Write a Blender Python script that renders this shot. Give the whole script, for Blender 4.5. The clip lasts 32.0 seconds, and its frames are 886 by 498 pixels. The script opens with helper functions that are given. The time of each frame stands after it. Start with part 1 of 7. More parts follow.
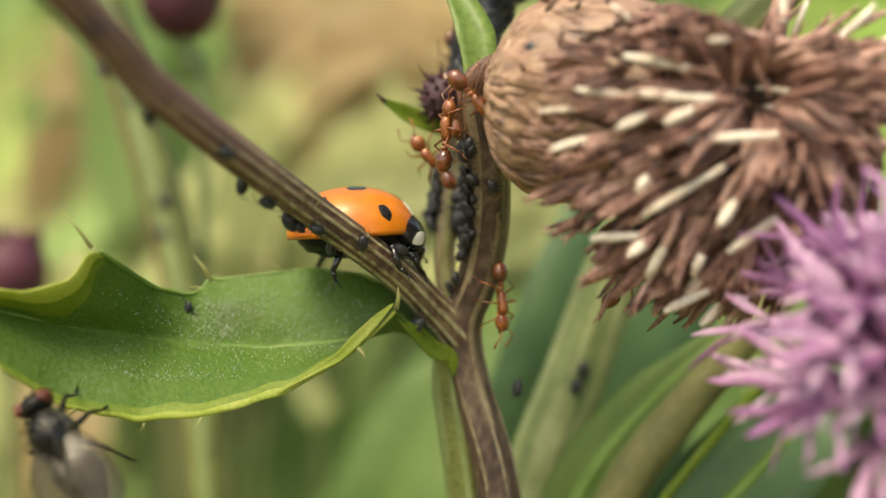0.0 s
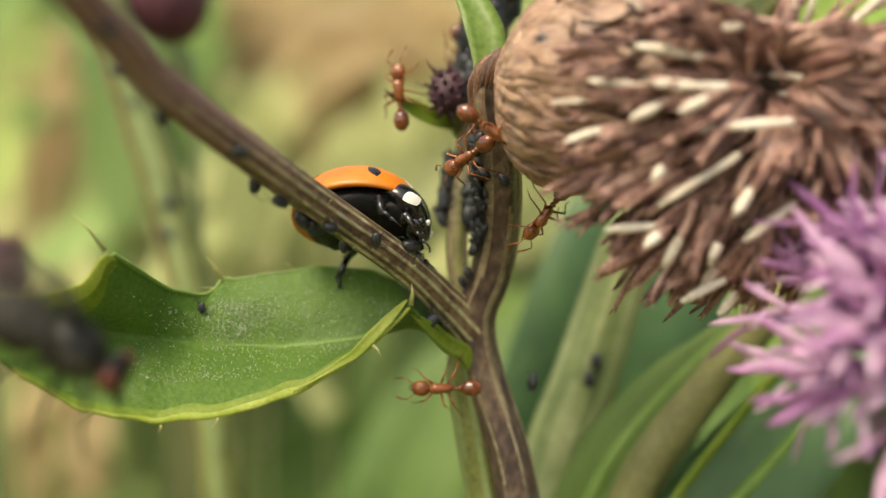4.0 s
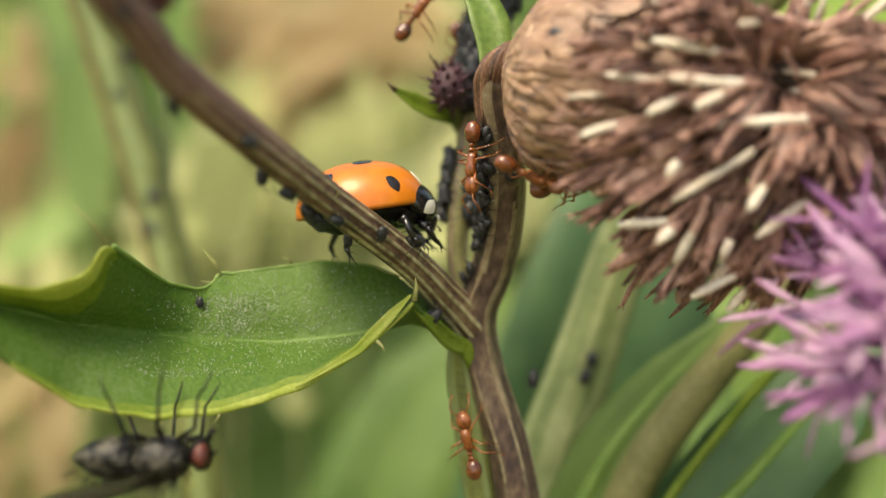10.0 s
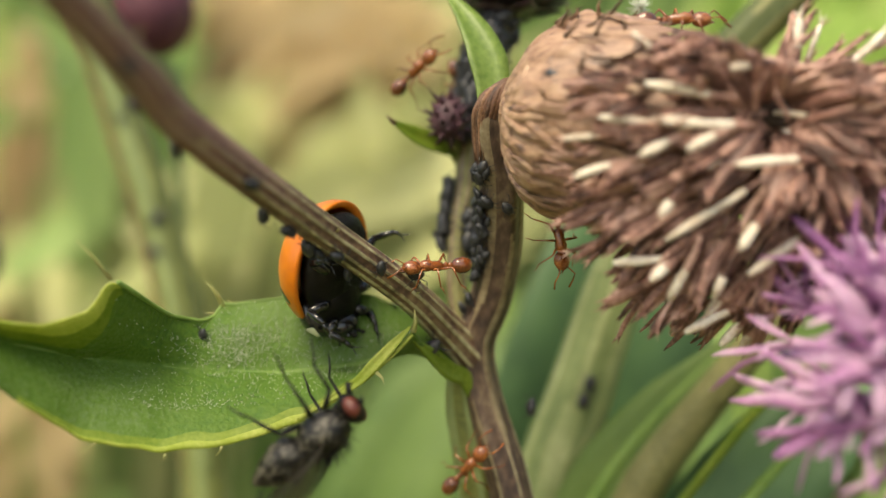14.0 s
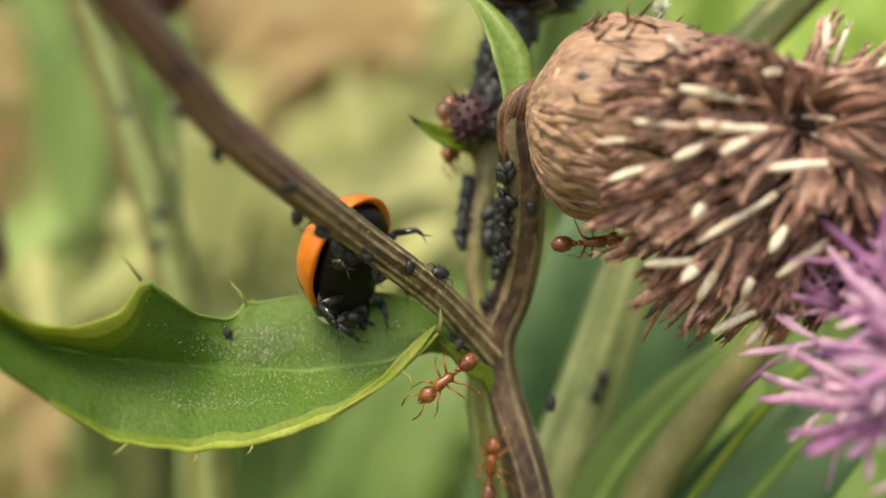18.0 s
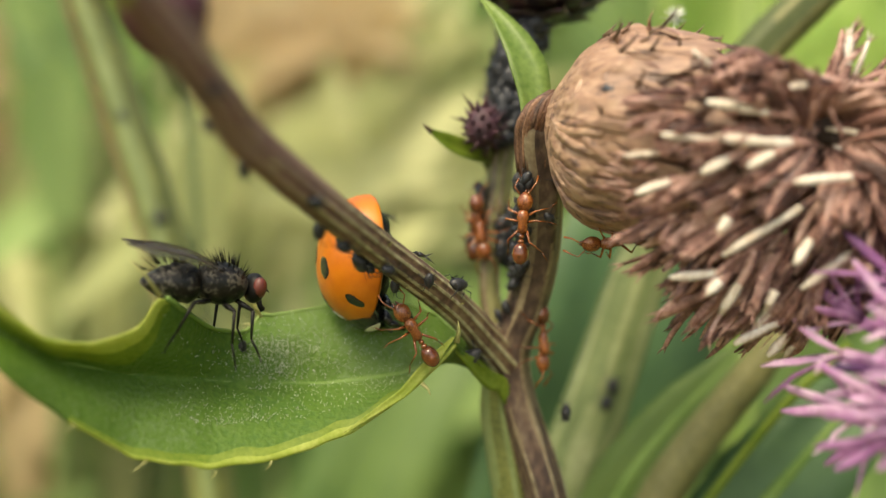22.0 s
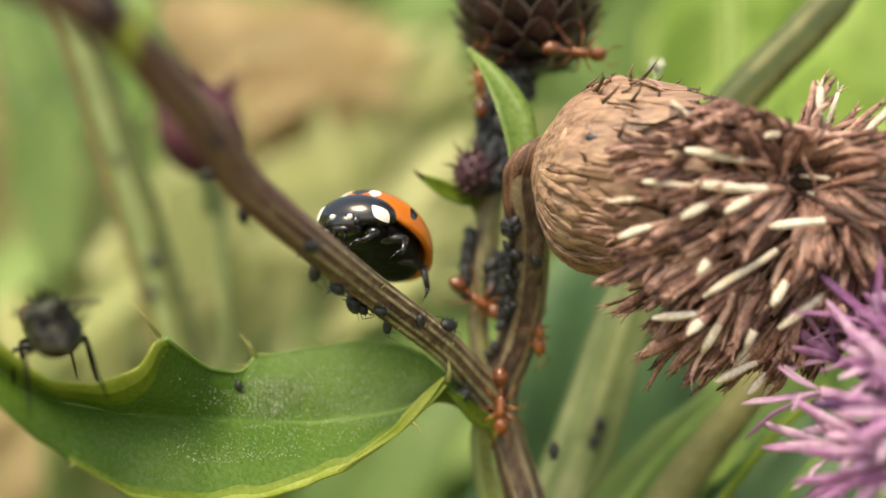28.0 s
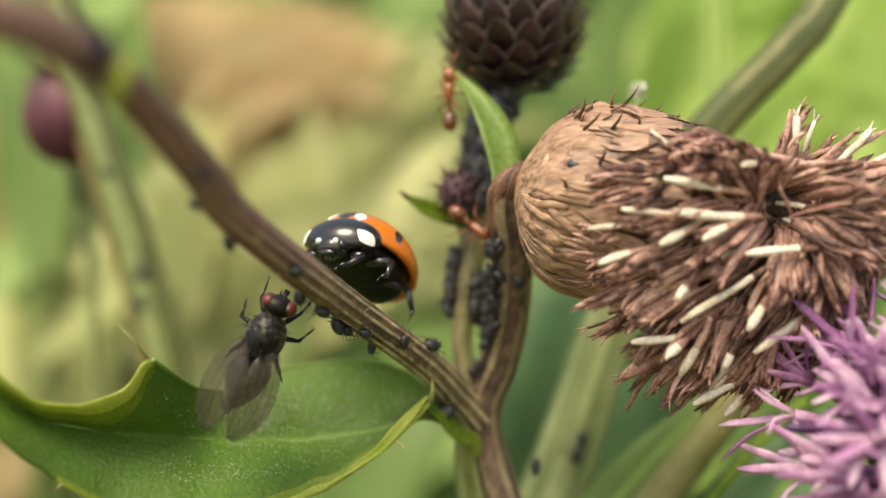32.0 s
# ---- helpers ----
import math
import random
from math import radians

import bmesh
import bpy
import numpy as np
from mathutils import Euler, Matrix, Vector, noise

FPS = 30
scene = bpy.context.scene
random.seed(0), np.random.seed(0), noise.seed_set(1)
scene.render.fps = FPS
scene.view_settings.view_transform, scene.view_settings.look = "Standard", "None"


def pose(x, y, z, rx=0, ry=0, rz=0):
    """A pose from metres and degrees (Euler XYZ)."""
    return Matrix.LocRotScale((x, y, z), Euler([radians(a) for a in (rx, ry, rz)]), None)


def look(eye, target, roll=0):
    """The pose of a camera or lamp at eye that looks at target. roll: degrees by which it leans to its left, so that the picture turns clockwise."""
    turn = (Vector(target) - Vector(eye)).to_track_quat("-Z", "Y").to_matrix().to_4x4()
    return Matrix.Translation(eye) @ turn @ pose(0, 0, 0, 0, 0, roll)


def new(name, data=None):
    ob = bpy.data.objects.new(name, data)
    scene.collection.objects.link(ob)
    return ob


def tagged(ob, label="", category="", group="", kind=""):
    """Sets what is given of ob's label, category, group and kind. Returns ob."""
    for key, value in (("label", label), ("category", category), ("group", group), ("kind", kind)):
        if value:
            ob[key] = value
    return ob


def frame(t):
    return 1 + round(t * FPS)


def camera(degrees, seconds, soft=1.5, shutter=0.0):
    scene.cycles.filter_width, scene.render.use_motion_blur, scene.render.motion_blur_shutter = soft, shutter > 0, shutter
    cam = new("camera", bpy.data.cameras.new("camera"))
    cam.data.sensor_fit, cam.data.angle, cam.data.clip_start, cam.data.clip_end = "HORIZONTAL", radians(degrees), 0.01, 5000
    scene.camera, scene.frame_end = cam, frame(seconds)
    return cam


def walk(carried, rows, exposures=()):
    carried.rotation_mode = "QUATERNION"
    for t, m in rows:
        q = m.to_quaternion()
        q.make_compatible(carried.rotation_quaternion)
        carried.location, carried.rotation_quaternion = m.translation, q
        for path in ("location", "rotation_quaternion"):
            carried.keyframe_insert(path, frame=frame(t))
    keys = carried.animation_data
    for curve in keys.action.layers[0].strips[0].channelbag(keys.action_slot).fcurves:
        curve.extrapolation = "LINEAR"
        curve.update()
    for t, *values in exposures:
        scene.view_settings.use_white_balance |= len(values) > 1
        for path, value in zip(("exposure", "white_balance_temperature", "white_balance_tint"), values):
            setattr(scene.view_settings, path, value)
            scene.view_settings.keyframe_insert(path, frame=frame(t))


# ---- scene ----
MM = 0.001          # every length below is written in millimetres

# ---- camera ----
cam = camera(50, 32.0, soft=1.45)
cam.data.dof.use_dof = True
cam.data.dof.focus_distance = 44 * MM
cam.data.dof.aperture_fstop = 18


def aim(x, y, z, yaw, pitch, roll):
    return pose(x * MM, y * MM, z * MM, 90 + pitch, 0, yaw) @ pose(0, 0, 0, 0, 0, roll)


PATH = (
    (0, 4.00, -44.99, -1.70, 3.49, -0.00, 0.88),
    (0.5, 4.22, -45.03, -1.03, 4.39, -0.62, 0.62),
    (1, 4.63, -45.30, -0.71, 3.83, -0.18, 0.85),
    (1.5, 4.43, -44.91, -1.57, 2.72, -0.74, 0.34),
    (2, 3.81, -45.03, -0.74, 3.34, -1.84, 0.25),
    (2.5, 3.12, -44.99, -0.75, 3.30, -2.20, 0.24),
    (3, 2.39, -44.85, -1.39, 2.84, -1.36, 0.09),
    (3.5, 3.39, -44.87, -1.63, 3.55, -0.73, -0.59),
    (5.5, 2.85, -45.02, -2.14, 2.49, 0.79, 0.57),
    (6, 3.17, -45.17, -1.51, 2.14, 0.55, 0.34),
    (6.5, 3.65, -45.27, -1.03, 1.61, 0.44, 0.62),
    (7, 2.91, -45.15, -0.76, 1.14, 0.19, 0.65),
    (7.5, 2.35, -44.92, -1.38, 0.76, -0.33, 0.14),
    (8, 2.82, -45.03, -0.65, 1.05, -0.14, 0.45),
    (8.5, 2.99, -44.96, -0.54, 1.41, -0.19, 0.25),
    (9, 2.64, -44.82, -1.23, 1.12, -0.22, 0.10),
    (9.5, 2.15, -44.81, -1.57, 0.80, -0.32, 0.12),
    (10, 1.31, -44.52, -1.98, 1.13, -0.25, 0.02),
    (10.5, 1.47, -44.70, -1.78, 1.27, -0.17, -0.28),
    (11, 1.76, -44.62, -1.40, 0.64, -0.06, -0.81),
    (11.5, 1.89, -44.82, -1.62, 1.19, 0.13, -0.38),
    (12, 2.14, -45.09, -1.07, 1.15, 0.12, 0.33),
    (12.5, 1.68, -44.70, -1.70, 1.09, 0.23, 0.05),
    (13, 1.71, -44.83, -0.90, 1.16, 0.12, -0.35),
    (13.5, 1.80, -45.09, -0.60, 1.48, 0.05, -0.15),
    (15.5, 0.16, -45.40, 0.02, 0.29, -0.63, 0.13),
    (16, 0.76, -45.48, 0.29, 0.17, -0.64, -0.03),
    (16.5, 0.03, -45.54, -0.24, -0.06, -0.74, 0.04),
    (17, -0.40, -45.41, 0.00, -0.53, -0.73, 0.25),
    (17.5, -0.61, -45.44, -0.32, -0.13, -0.66, 0.26),
    (18, -1.08, -45.59, 0.23, -0.46, -1.11, -0.10),
    (18.5, -1.17, -45.56, 0.47, -0.14, -0.85, -0.24),
    (19, -1.55, -45.73, 0.60, -0.54, -0.87, 0.07),
    (19.5, -1.73, -45.96, 0.54, -0.67, -0.83, 0.35),
    (20, -2.06, -45.75, 0.30, -1.21, -0.97, -0.08),
    (20.5, -2.21, -45.53, 0.58, -0.70, -0.68, -0.31),
    (21, -2.46, -45.32, 0.45, -0.76, -0.43, -0.28),
    (21.5, -2.65, -45.23, 0.56, -1.04, -0.91, -0.36),
    (22, -3.05, -45.24, 0.99, -1.89, -1.40, -0.27),
    (22.5, -3.35, -45.57, 1.27, -1.63, -1.43, 0.15),
    (23, -2.67, -45.80, 1.04, -1.22, -0.68, -0.09),
    (23.5, -1.54, -45.88, 1.04, -0.95, -0.64, -0.25),
    (24, -1.69, -45.88, 1.58, -0.84, -0.54, 0.06),
    (24.5, -2.53, -46.62, 1.53, -1.86, -0.69, 0.32),
    (25, -2.82, -47.18, 1.67, -2.52, 0.55, 0.22),
    (25.5, -2.64, -47.73, 2.07, -2.08, 0.89, 0.06),
    (27.5, -2.67, -47.03, 1.46, -2.48, 0.74, -0.19),
    (28, -3.16, -46.73, 1.08, -2.54, 1.06, -0.38),
    (28.5, -2.68, -47.27, 1.73, -1.99, 1.02, -0.54),
    (29, -2.35, -46.89, 1.30, -2.07, 0.93, -1.03),
    (29.5, -2.61, -46.66, 1.20, -2.34, 1.04, -0.79),
    (30, -3.03, -47.21, 1.61, -2.79, 1.22, -0.10),
    (30.5, -3.29, -47.09, 1.44, -2.90, 1.01, -0.28),
    (31, -3.39, -47.15, 1.81, -2.82, 0.99, -0.36),
    (31.5, -2.98, -47.48, 2.31, -3.04, 0.95, -0.34),
    (32, -2.93, -47.48, 2.24, -3.18, 0.90, -0.11),
)
walk(cam, [(t, aim(*r)) for t, *r in PATH], [(0, 1.0, 8350, 5), (32, 1.0, 8350, 5)])

# ---- light ----
SUN_ELEVATION, SUN_ROTATION = 58, 205
world = bpy.data.worlds.new("sky")
scene.world = world
world.use_nodes = True
sky = world.node_tree.nodes.new("ShaderNodeTexSky")
sky.sky_type = "NISHITA"
sky.sun_disc = False
sky.sun_elevation, sky.sun_rotation = radians(SUN_ELEVATION), radians(SUN_ROTATION)
sky.air_density, sky.dust_density = 1.0, 2.5
back = world.node_tree.nodes["Background"]
back.inputs["Strength"].default_value = 0.15
world.node_tree.links.new(sky.outputs[0], back.inputs["Color"])
sun = new("sun", bpy.data.lights.new("sun", "SUN"))
sun.data.energy, sun.data.angle, sun.data.color = 1.9, radians(28), (1.0, 0.95, 0.86)
sun.matrix_basis = look((-0.25, -0.42, 0.85), (0, 0, 0))

# ---- materials ----
def mat(name, stops, scale=1.5, rough=0.6, bump=0.0, fine=8.0, fleck=None, stretch=(1, 1, 1), spread=0.0,
        through_light=0.0, coat=0.0, sheen=0.0, spec=0.5, alpha=1.0, bands=None, grit=0.35, placed=False):
    """A surface: colour stops over noise at `scale` per mm, fine grain on top, flecks, relief, and a random shift from piece to piece."""
    m = bpy.data.materials.new(name)
    m.use_nodes = True
    n, l = m.node_tree.nodes, m.node_tree.links
    b = n["Principled BSDF"]
    tc = n.new("ShaderNodeTexCoord")
    mp = n.new("ShaderNodeMapping")
    mp.inputs["Scale"].default_value = stretch
    l.new(n.new("ShaderNodeNewGeometry").outputs["Position"] if placed else tc.outputs["Object"], mp.inputs["Vector"])
    big = n.new("ShaderNodeTexNoise")
    big.inputs["Scale"].default_value = scale * 1000
    big.inputs["Detail"].default_value = 3
    l.new(mp.outputs[0], big.inputs["Vector"])
    ramp = n.new("ShaderNodeValToRGB")
    els = ramp.color_ramp.elements
    while len(els) < len(stops):
        els.new(0.5)
    for e, (p, c) in zip(els, stops):
        e.position, e.color = p, (*c, 1)
    grain = n.new("ShaderNodeTexNoise")
    grain.inputs["Scale"].default_value = scale * fine * 1000
    grain.inputs["Detail"].default_value = 4
    l.new(mp.outputs[0], grain.inputs["Vector"])
    add = n.new("ShaderNodeMath")
    add.operation = "MULTIPLY_ADD"
    add.inputs[1].default_value = grit
    l.new(grain.outputs["Fac"], add.inputs[0])
    sub = n.new("ShaderNodeMath")
    sub.operation = "SUBTRACT"
    sub.inputs[1].default_value = grit / 2
    l.new(big.outputs["Fac"], sub.inputs[0])
    l.new(sub.outputs[0], add.inputs[2])
    fac = add.outputs[0]
    if spread:
        info = n.new("ShaderNodeObjectInfo")
        geo = n.new("ShaderNodeNewGeometry")
        both = n.new("ShaderNodeMath")
        both.operation = "ADD"
        l.new(info.outputs["Random"], both.inputs[0])
        l.new(geo.outputs["Random Per Island"], both.inputs[1])
        fr = n.new("ShaderNodeMath")
        fr.operation = "FRACT"
        l.new(both.outputs[0], fr.inputs[0])
        sh = n.new("ShaderNodeMath")
        sh.operation = "MULTIPLY_ADD"
        sh.inputs[1].default_value = spread
        l.new(fr.outputs[0], sh.inputs[0])
        off = n.new("ShaderNodeMath")
        off.operation = "SUBTRACT"
        off.inputs[1].default_value = spread / 2
        l.new(fac, off.inputs[0])
        l.new(off.outputs[0], sh.inputs[2])
        fac = sh.outputs[0]
    l.new(fac, ramp.inputs["Fac"])
    colour = ramp.outputs["Color"]
    if fleck:
        fscale, fsize, fcolour = fleck
        v = n.new("ShaderNodeTexVoronoi")
        v.inputs["Scale"].default_value = fscale * 1000
        l.new(mp.outputs[0], v.inputs["Vector"])
        lt = n.new("ShaderNodeMapRange")
        lt.inputs["From Min"].default_value, lt.inputs["From Max"].default_value = fsize, fsize * 0.55
        l.new(v.outputs["Distance"], lt.inputs["Value"])
        patch = n.new("ShaderNodeMapRange")
        patch.inputs["From Min"].default_value, patch.inputs["From Max"].default_value = 0.44, 0.66
        l.new(big.outputs["Fac"], patch.inputs["Value"])
        weigh = n.new("ShaderNodeMath")
        weigh.operation = "MULTIPLY"
        l.new(lt.outputs[0], weigh.inputs[0])
        l.new(patch.outputs[0], weigh.inputs[1])
        mx = n.new("ShaderNodeMix")
        mx.data_type = "RGBA"
        l.new(weigh.outputs[0], mx.inputs["Factor"])
        l.new(colour, mx.inputs["A"])
        mx.inputs["B"].default_value = (*fcolour, 1)
        colour = mx.outputs["Result"]
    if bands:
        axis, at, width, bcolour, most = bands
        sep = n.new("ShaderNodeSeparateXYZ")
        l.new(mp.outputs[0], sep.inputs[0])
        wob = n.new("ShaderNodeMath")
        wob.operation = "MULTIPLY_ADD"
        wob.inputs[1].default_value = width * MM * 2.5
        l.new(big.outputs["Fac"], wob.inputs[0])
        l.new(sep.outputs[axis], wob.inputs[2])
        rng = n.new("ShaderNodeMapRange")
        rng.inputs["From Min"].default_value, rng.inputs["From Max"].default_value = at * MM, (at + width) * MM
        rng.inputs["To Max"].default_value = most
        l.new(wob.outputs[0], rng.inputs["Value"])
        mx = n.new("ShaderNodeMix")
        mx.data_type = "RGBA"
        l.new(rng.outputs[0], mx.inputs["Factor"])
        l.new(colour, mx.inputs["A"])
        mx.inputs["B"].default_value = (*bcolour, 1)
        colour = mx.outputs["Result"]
    l.new(colour, b.inputs["Base Color"])
    b.inputs["Roughness"].default_value = rough
    b.inputs["Specular IOR Level"].default_value = spec
    b.inputs["Coat Weight"].default_value = coat
    b.inputs["Coat Roughness"].default_value = 0.08
    b.inputs["Sheen Weight"].default_value = sheen
    b.inputs["Alpha"].default_value = alpha
    if bump:
        bp = n.new("ShaderNodeBump")
        bp.inputs["Strength"].default_value = 0.6
        bp.inputs["Distance"].default_value = bump * MM
        l.new(grain.outputs["Fac"], bp.inputs["Height"])
        l.new(bp.outputs[0], b.inputs["Normal"])
    if through_light:
        tr = n.new("ShaderNodeBsdfTranslucent")
        l.new(colour, tr.inputs["Color"])
        ms = n.new("ShaderNodeMixShader")
        ms.inputs[0].default_value = through_light
        l.new(b.outputs[0], ms.inputs[1])
        l.new(tr.outputs[0], ms.inputs[2])
        l.new(ms.outputs[0], n["Material Output"].inputs["Surface"])
    return m


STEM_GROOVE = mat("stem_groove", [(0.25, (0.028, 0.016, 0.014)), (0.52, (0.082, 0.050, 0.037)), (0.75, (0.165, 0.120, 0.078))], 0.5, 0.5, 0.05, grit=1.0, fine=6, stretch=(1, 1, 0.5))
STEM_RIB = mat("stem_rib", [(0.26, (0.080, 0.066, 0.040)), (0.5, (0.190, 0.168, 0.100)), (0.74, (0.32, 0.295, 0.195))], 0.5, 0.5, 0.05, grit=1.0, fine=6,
               bands=("Z", -9, 3, (0.21, 0.135, 0.085), 0.4))
STEM_GREEN = mat("stem_green", [(0.3, (0.085, 0.105, 0.028)), (0.7, (0.18, 0.20, 0.055))], 0.5, 0.5, 0.02, grit=0.7)
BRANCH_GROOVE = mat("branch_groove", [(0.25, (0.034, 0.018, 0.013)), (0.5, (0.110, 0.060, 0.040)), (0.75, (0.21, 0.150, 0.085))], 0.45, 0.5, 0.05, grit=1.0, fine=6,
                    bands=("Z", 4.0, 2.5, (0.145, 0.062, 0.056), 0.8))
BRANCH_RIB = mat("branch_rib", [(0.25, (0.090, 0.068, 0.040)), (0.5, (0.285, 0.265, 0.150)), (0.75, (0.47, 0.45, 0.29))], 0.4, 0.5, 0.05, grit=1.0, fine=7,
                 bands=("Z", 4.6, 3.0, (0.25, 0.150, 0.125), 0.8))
STEM_PALE = mat("stem_pale", [(0.3, (0.22, 0.27, 0.11)), (0.7, (0.40, 0.43, 0.22))], 0.3, 0.6, 0.02)
STEM_OLIVE = mat("stem_olive", [(0.3, (0.10, 0.10, 0.03)), (0.7, (0.22, 0.21, 0.08))], 0.3, 0.6)
STEM_DIM = mat("stem_dim", [(0.3, (0.1350, 0.1800, 0.0630)), (0.7, (0.2340, 0.2880, 0.1170))], 0.3, 0.6)
STEM_SHADE = mat("stem_shade", [(0.3, (0.045, 0.065, 0.016)), (0.7, (0.095, 0.115, 0.035))], 0.3, 0.6)
STEM_RED = mat("stem_red", [(0.3, (0.13, 0.065, 0.035)), (0.7, (0.27, 0.15, 0.085))], 0.3, 0.6)
# the band turns bluer green stemward and paints in the branch's and ladybird's shade
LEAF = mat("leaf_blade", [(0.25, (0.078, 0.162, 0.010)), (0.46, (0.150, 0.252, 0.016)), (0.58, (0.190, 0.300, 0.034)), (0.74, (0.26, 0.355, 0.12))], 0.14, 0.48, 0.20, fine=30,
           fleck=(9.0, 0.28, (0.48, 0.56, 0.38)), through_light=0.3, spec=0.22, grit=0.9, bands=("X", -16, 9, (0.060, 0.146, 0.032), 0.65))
DOWN = mat("white_down", [(0.3, (0.62, 0.66, 0.56)), (0.7, (0.80, 0.82, 0.74))], 1.0, 0.5, through_light=0.3)
LEAF_EDGE = mat("leaf_edge", [(0.3, (0.14, 0.225, 0.022)), (0.7, (0.22, 0.30, 0.042))], 0.6, 0.5, 0.06, through_light=0.3, spec=0.3, grit=0.9)
LEAF_RIM = mat("leaf_rim", [(0.25, (0.30, 0.39, 0.050)), (0.75, (0.46, 0.52, 0.12))], 0.7, 0.5, 0.06, through_light=0.35, spec=0.3, grit=0.8)
LEAF_VEIN = mat("leaf_vein", [(0.3, (0.10, 0.19, 0.03)), (0.7, (0.16, 0.26, 0.055))], 0.5, 0.5)
LEAFLET = mat("leaflet", [(0.3, (0.11, 0.195, 0.028)), (0.7, (0.205, 0.305, 0.065))], 0.4, 0.45, 0.05, through_light=0.3, grit=0.8)
SPINE = mat("spine", [(0.3, (0.32, 0.33, 0.11)), (0.7, (0.50, 0.48, 0.21))], 1.0, 0.5, through_light=0.3)
SPINE_DARK = mat("spine_dark", [(0.3, (0.05, 0.03, 0.015)), (0.7, (0.14, 0.08, 0.04))], 1.0, 0.5)
DRY_BULB = mat("dry_bulb", [(0.24, (0.075, 0.045, 0.034)), (0.35, (0.245, 0.140, 0.090)), (0.50, (0.405, 0.243, 0.150)), (0.72, (0.59, 0.402, 0.260))], 0.85, 0.5, 0.10, fine=4, grit=0.9, placed=True, stretch=(0.24, 0.9, 1.3), fleck=(1.3, 0.40, (0.085, 0.052, 0.040)),
               bands=("X", 1.8, 1.6, (0.235, 0.132, 0.096), 0.5))
BRACT = mat("dry_bract", [(0.24, (0.075, 0.045, 0.034)), (0.35, (0.245, 0.140, 0.090)), (0.50, (0.405, 0.243, 0.150)), (0.72, (0.59, 0.402, 0.260))], 0.85, 0.5, 0.10, fine=4, spread=0.30, grit=0.9, placed=True, stretch=(0.24, 0.9, 1.3), fleck=(1.3, 0.40, (0.085, 0.052, 0.040)),
            bands=("X", 1.8, 1.6, (0.235, 0.132, 0.096), 0.5))
NECK_BROWN = mat("neck_brown", [(0.3, (0.11, 0.050, 0.028)), (0.7, (0.30, 0.165, 0.100))], 0.9, 0.55, 0.08, spread=0.3, grit=0.9)
BRACT_TIP = mat("bract_tip", [(0.3, (0.05, 0.026, 0.018)), (0.7, (0.17, 0.095, 0.062))], 0.9, 0.55, 0.08, spread=0.3, grit=0.8)
FLORET_DRY = mat("floret_dry", [(0.2, (0.062, 0.027, 0.021)), (0.42, (0.215, 0.103, 0.080)), (0.62, (0.375, 0.204, 0.163)), (0.85, (0.57, 0.365, 0.30))], 0.8, 0.55, 0.05, spread=0.62, grit=0.7)
FLORET_TIP = mat("floret_tip", [(0.3, (0.54, 0.44, 0.34)), (0.7, (0.83, 0.77, 0.67))], 0.8, 0.6, 0.03, grit=0.8)
# near-black colour that paints the shade deep between the florets
HOLLOW_SHADE = mat("hollow", [(0.3, (0.02, 0.012, 0.01)), (0.7, (0.06, 0.035, 0.025))], 0.8, 0.8, 0.1)
PURPLE = mat("purple_floret", [(0.2, (0.32, 0.120, 0.31)), (0.5, (0.56, 0.275, 0.53)), (0.8, (0.82, 0.60, 0.78))], 0.5, 0.5, 0.02, spread=0.6, through_light=0.4)
PURPLE_DARK = mat("purple_anther", [(0.3, (0.06, 0.025, 0.09)), (0.7, (0.16, 0.06, 0.18))], 1.0, 0.5)
PINK = mat("pink_bud", [(0.3, (0.055, 0.010, 0.022)), (0.7, (0.12, 0.028, 0.05))], 0.3, 0.6)
BUD = mat("bud_scale", [(0.3, (0.006, 0.002, 0.004)), (0.55, (0.020, 0.007, 0.011)), (0.8, (0.060, 0.026, 0.030))], 0.8, 0.30, 0.04, spread=0.3, grit=0.8)
BUD_EDGE = mat("bud_edge", [(0.3, (0.06, 0.045, 0.038)), (0.7, (0.19, 0.155, 0.125))], 1.5, 0.6)
BUD_SMALL = mat("bud_small", [(0.3, (0.018, 0.006, 0.012)), (0.7, (0.085, 0.030, 0.045))], 1.5, 0.6, 0.05)
APHID = mat("aphid_black", [(0.3, (0.008, 0.009, 0.011)), (0.7, (0.030, 0.033, 0.040))], 2.0, 0.45, 0.02)
APHID_GREY = mat("aphid_grey", [(0.3, (0.02, 0.024, 0.03)), (0.7, (0.07, 0.08, 0.10))], 2.0, 0.5)
ELYTRA = mat("elytra_orange", [(0.3, (0.47, 0.112, 0.007)), (0.5, (0.56, 0.150, 0.009)), (0.75, (0.64, 0.205, 0.018))], 0.25, 0.36, coat=0.15)
BLACK_SHELL = mat("black_shell", [(0.3, (0.006, 0.006, 0.007)), (0.7, (0.014, 0.014, 0.016))], 1.0, 0.22, coat=0.4)
BLACK_BODY = mat("black_body", [(0.3, (0.0030, 0.0030, 0.0030)), (0.7, (0.0110, 0.0100, 0.0100))], 2.0, 0.35, 0.04, spec=0.18)
WHITE_PATCH = mat("white_patch", [(0.3, (0.74, 0.72, 0.66)), (0.7, (0.85, 0.84, 0.80))], 0.6, 0.35)
ANT = mat("ant_red", [(0.3, (0.085, 0.020, 0.006)), (0.52, (0.230, 0.066, 0.017)), (0.8, (0.38, 0.135, 0.038))], 1.6, 0.25, 0.03, coat=0.4, grit=0.8)
ANT_DARK = mat("ant_gaster", [(0.3, (0.050, 0.014, 0.006)), (0.7, (0.200, 0.055, 0.016))], 1.2, 0.2, coat=0.6)
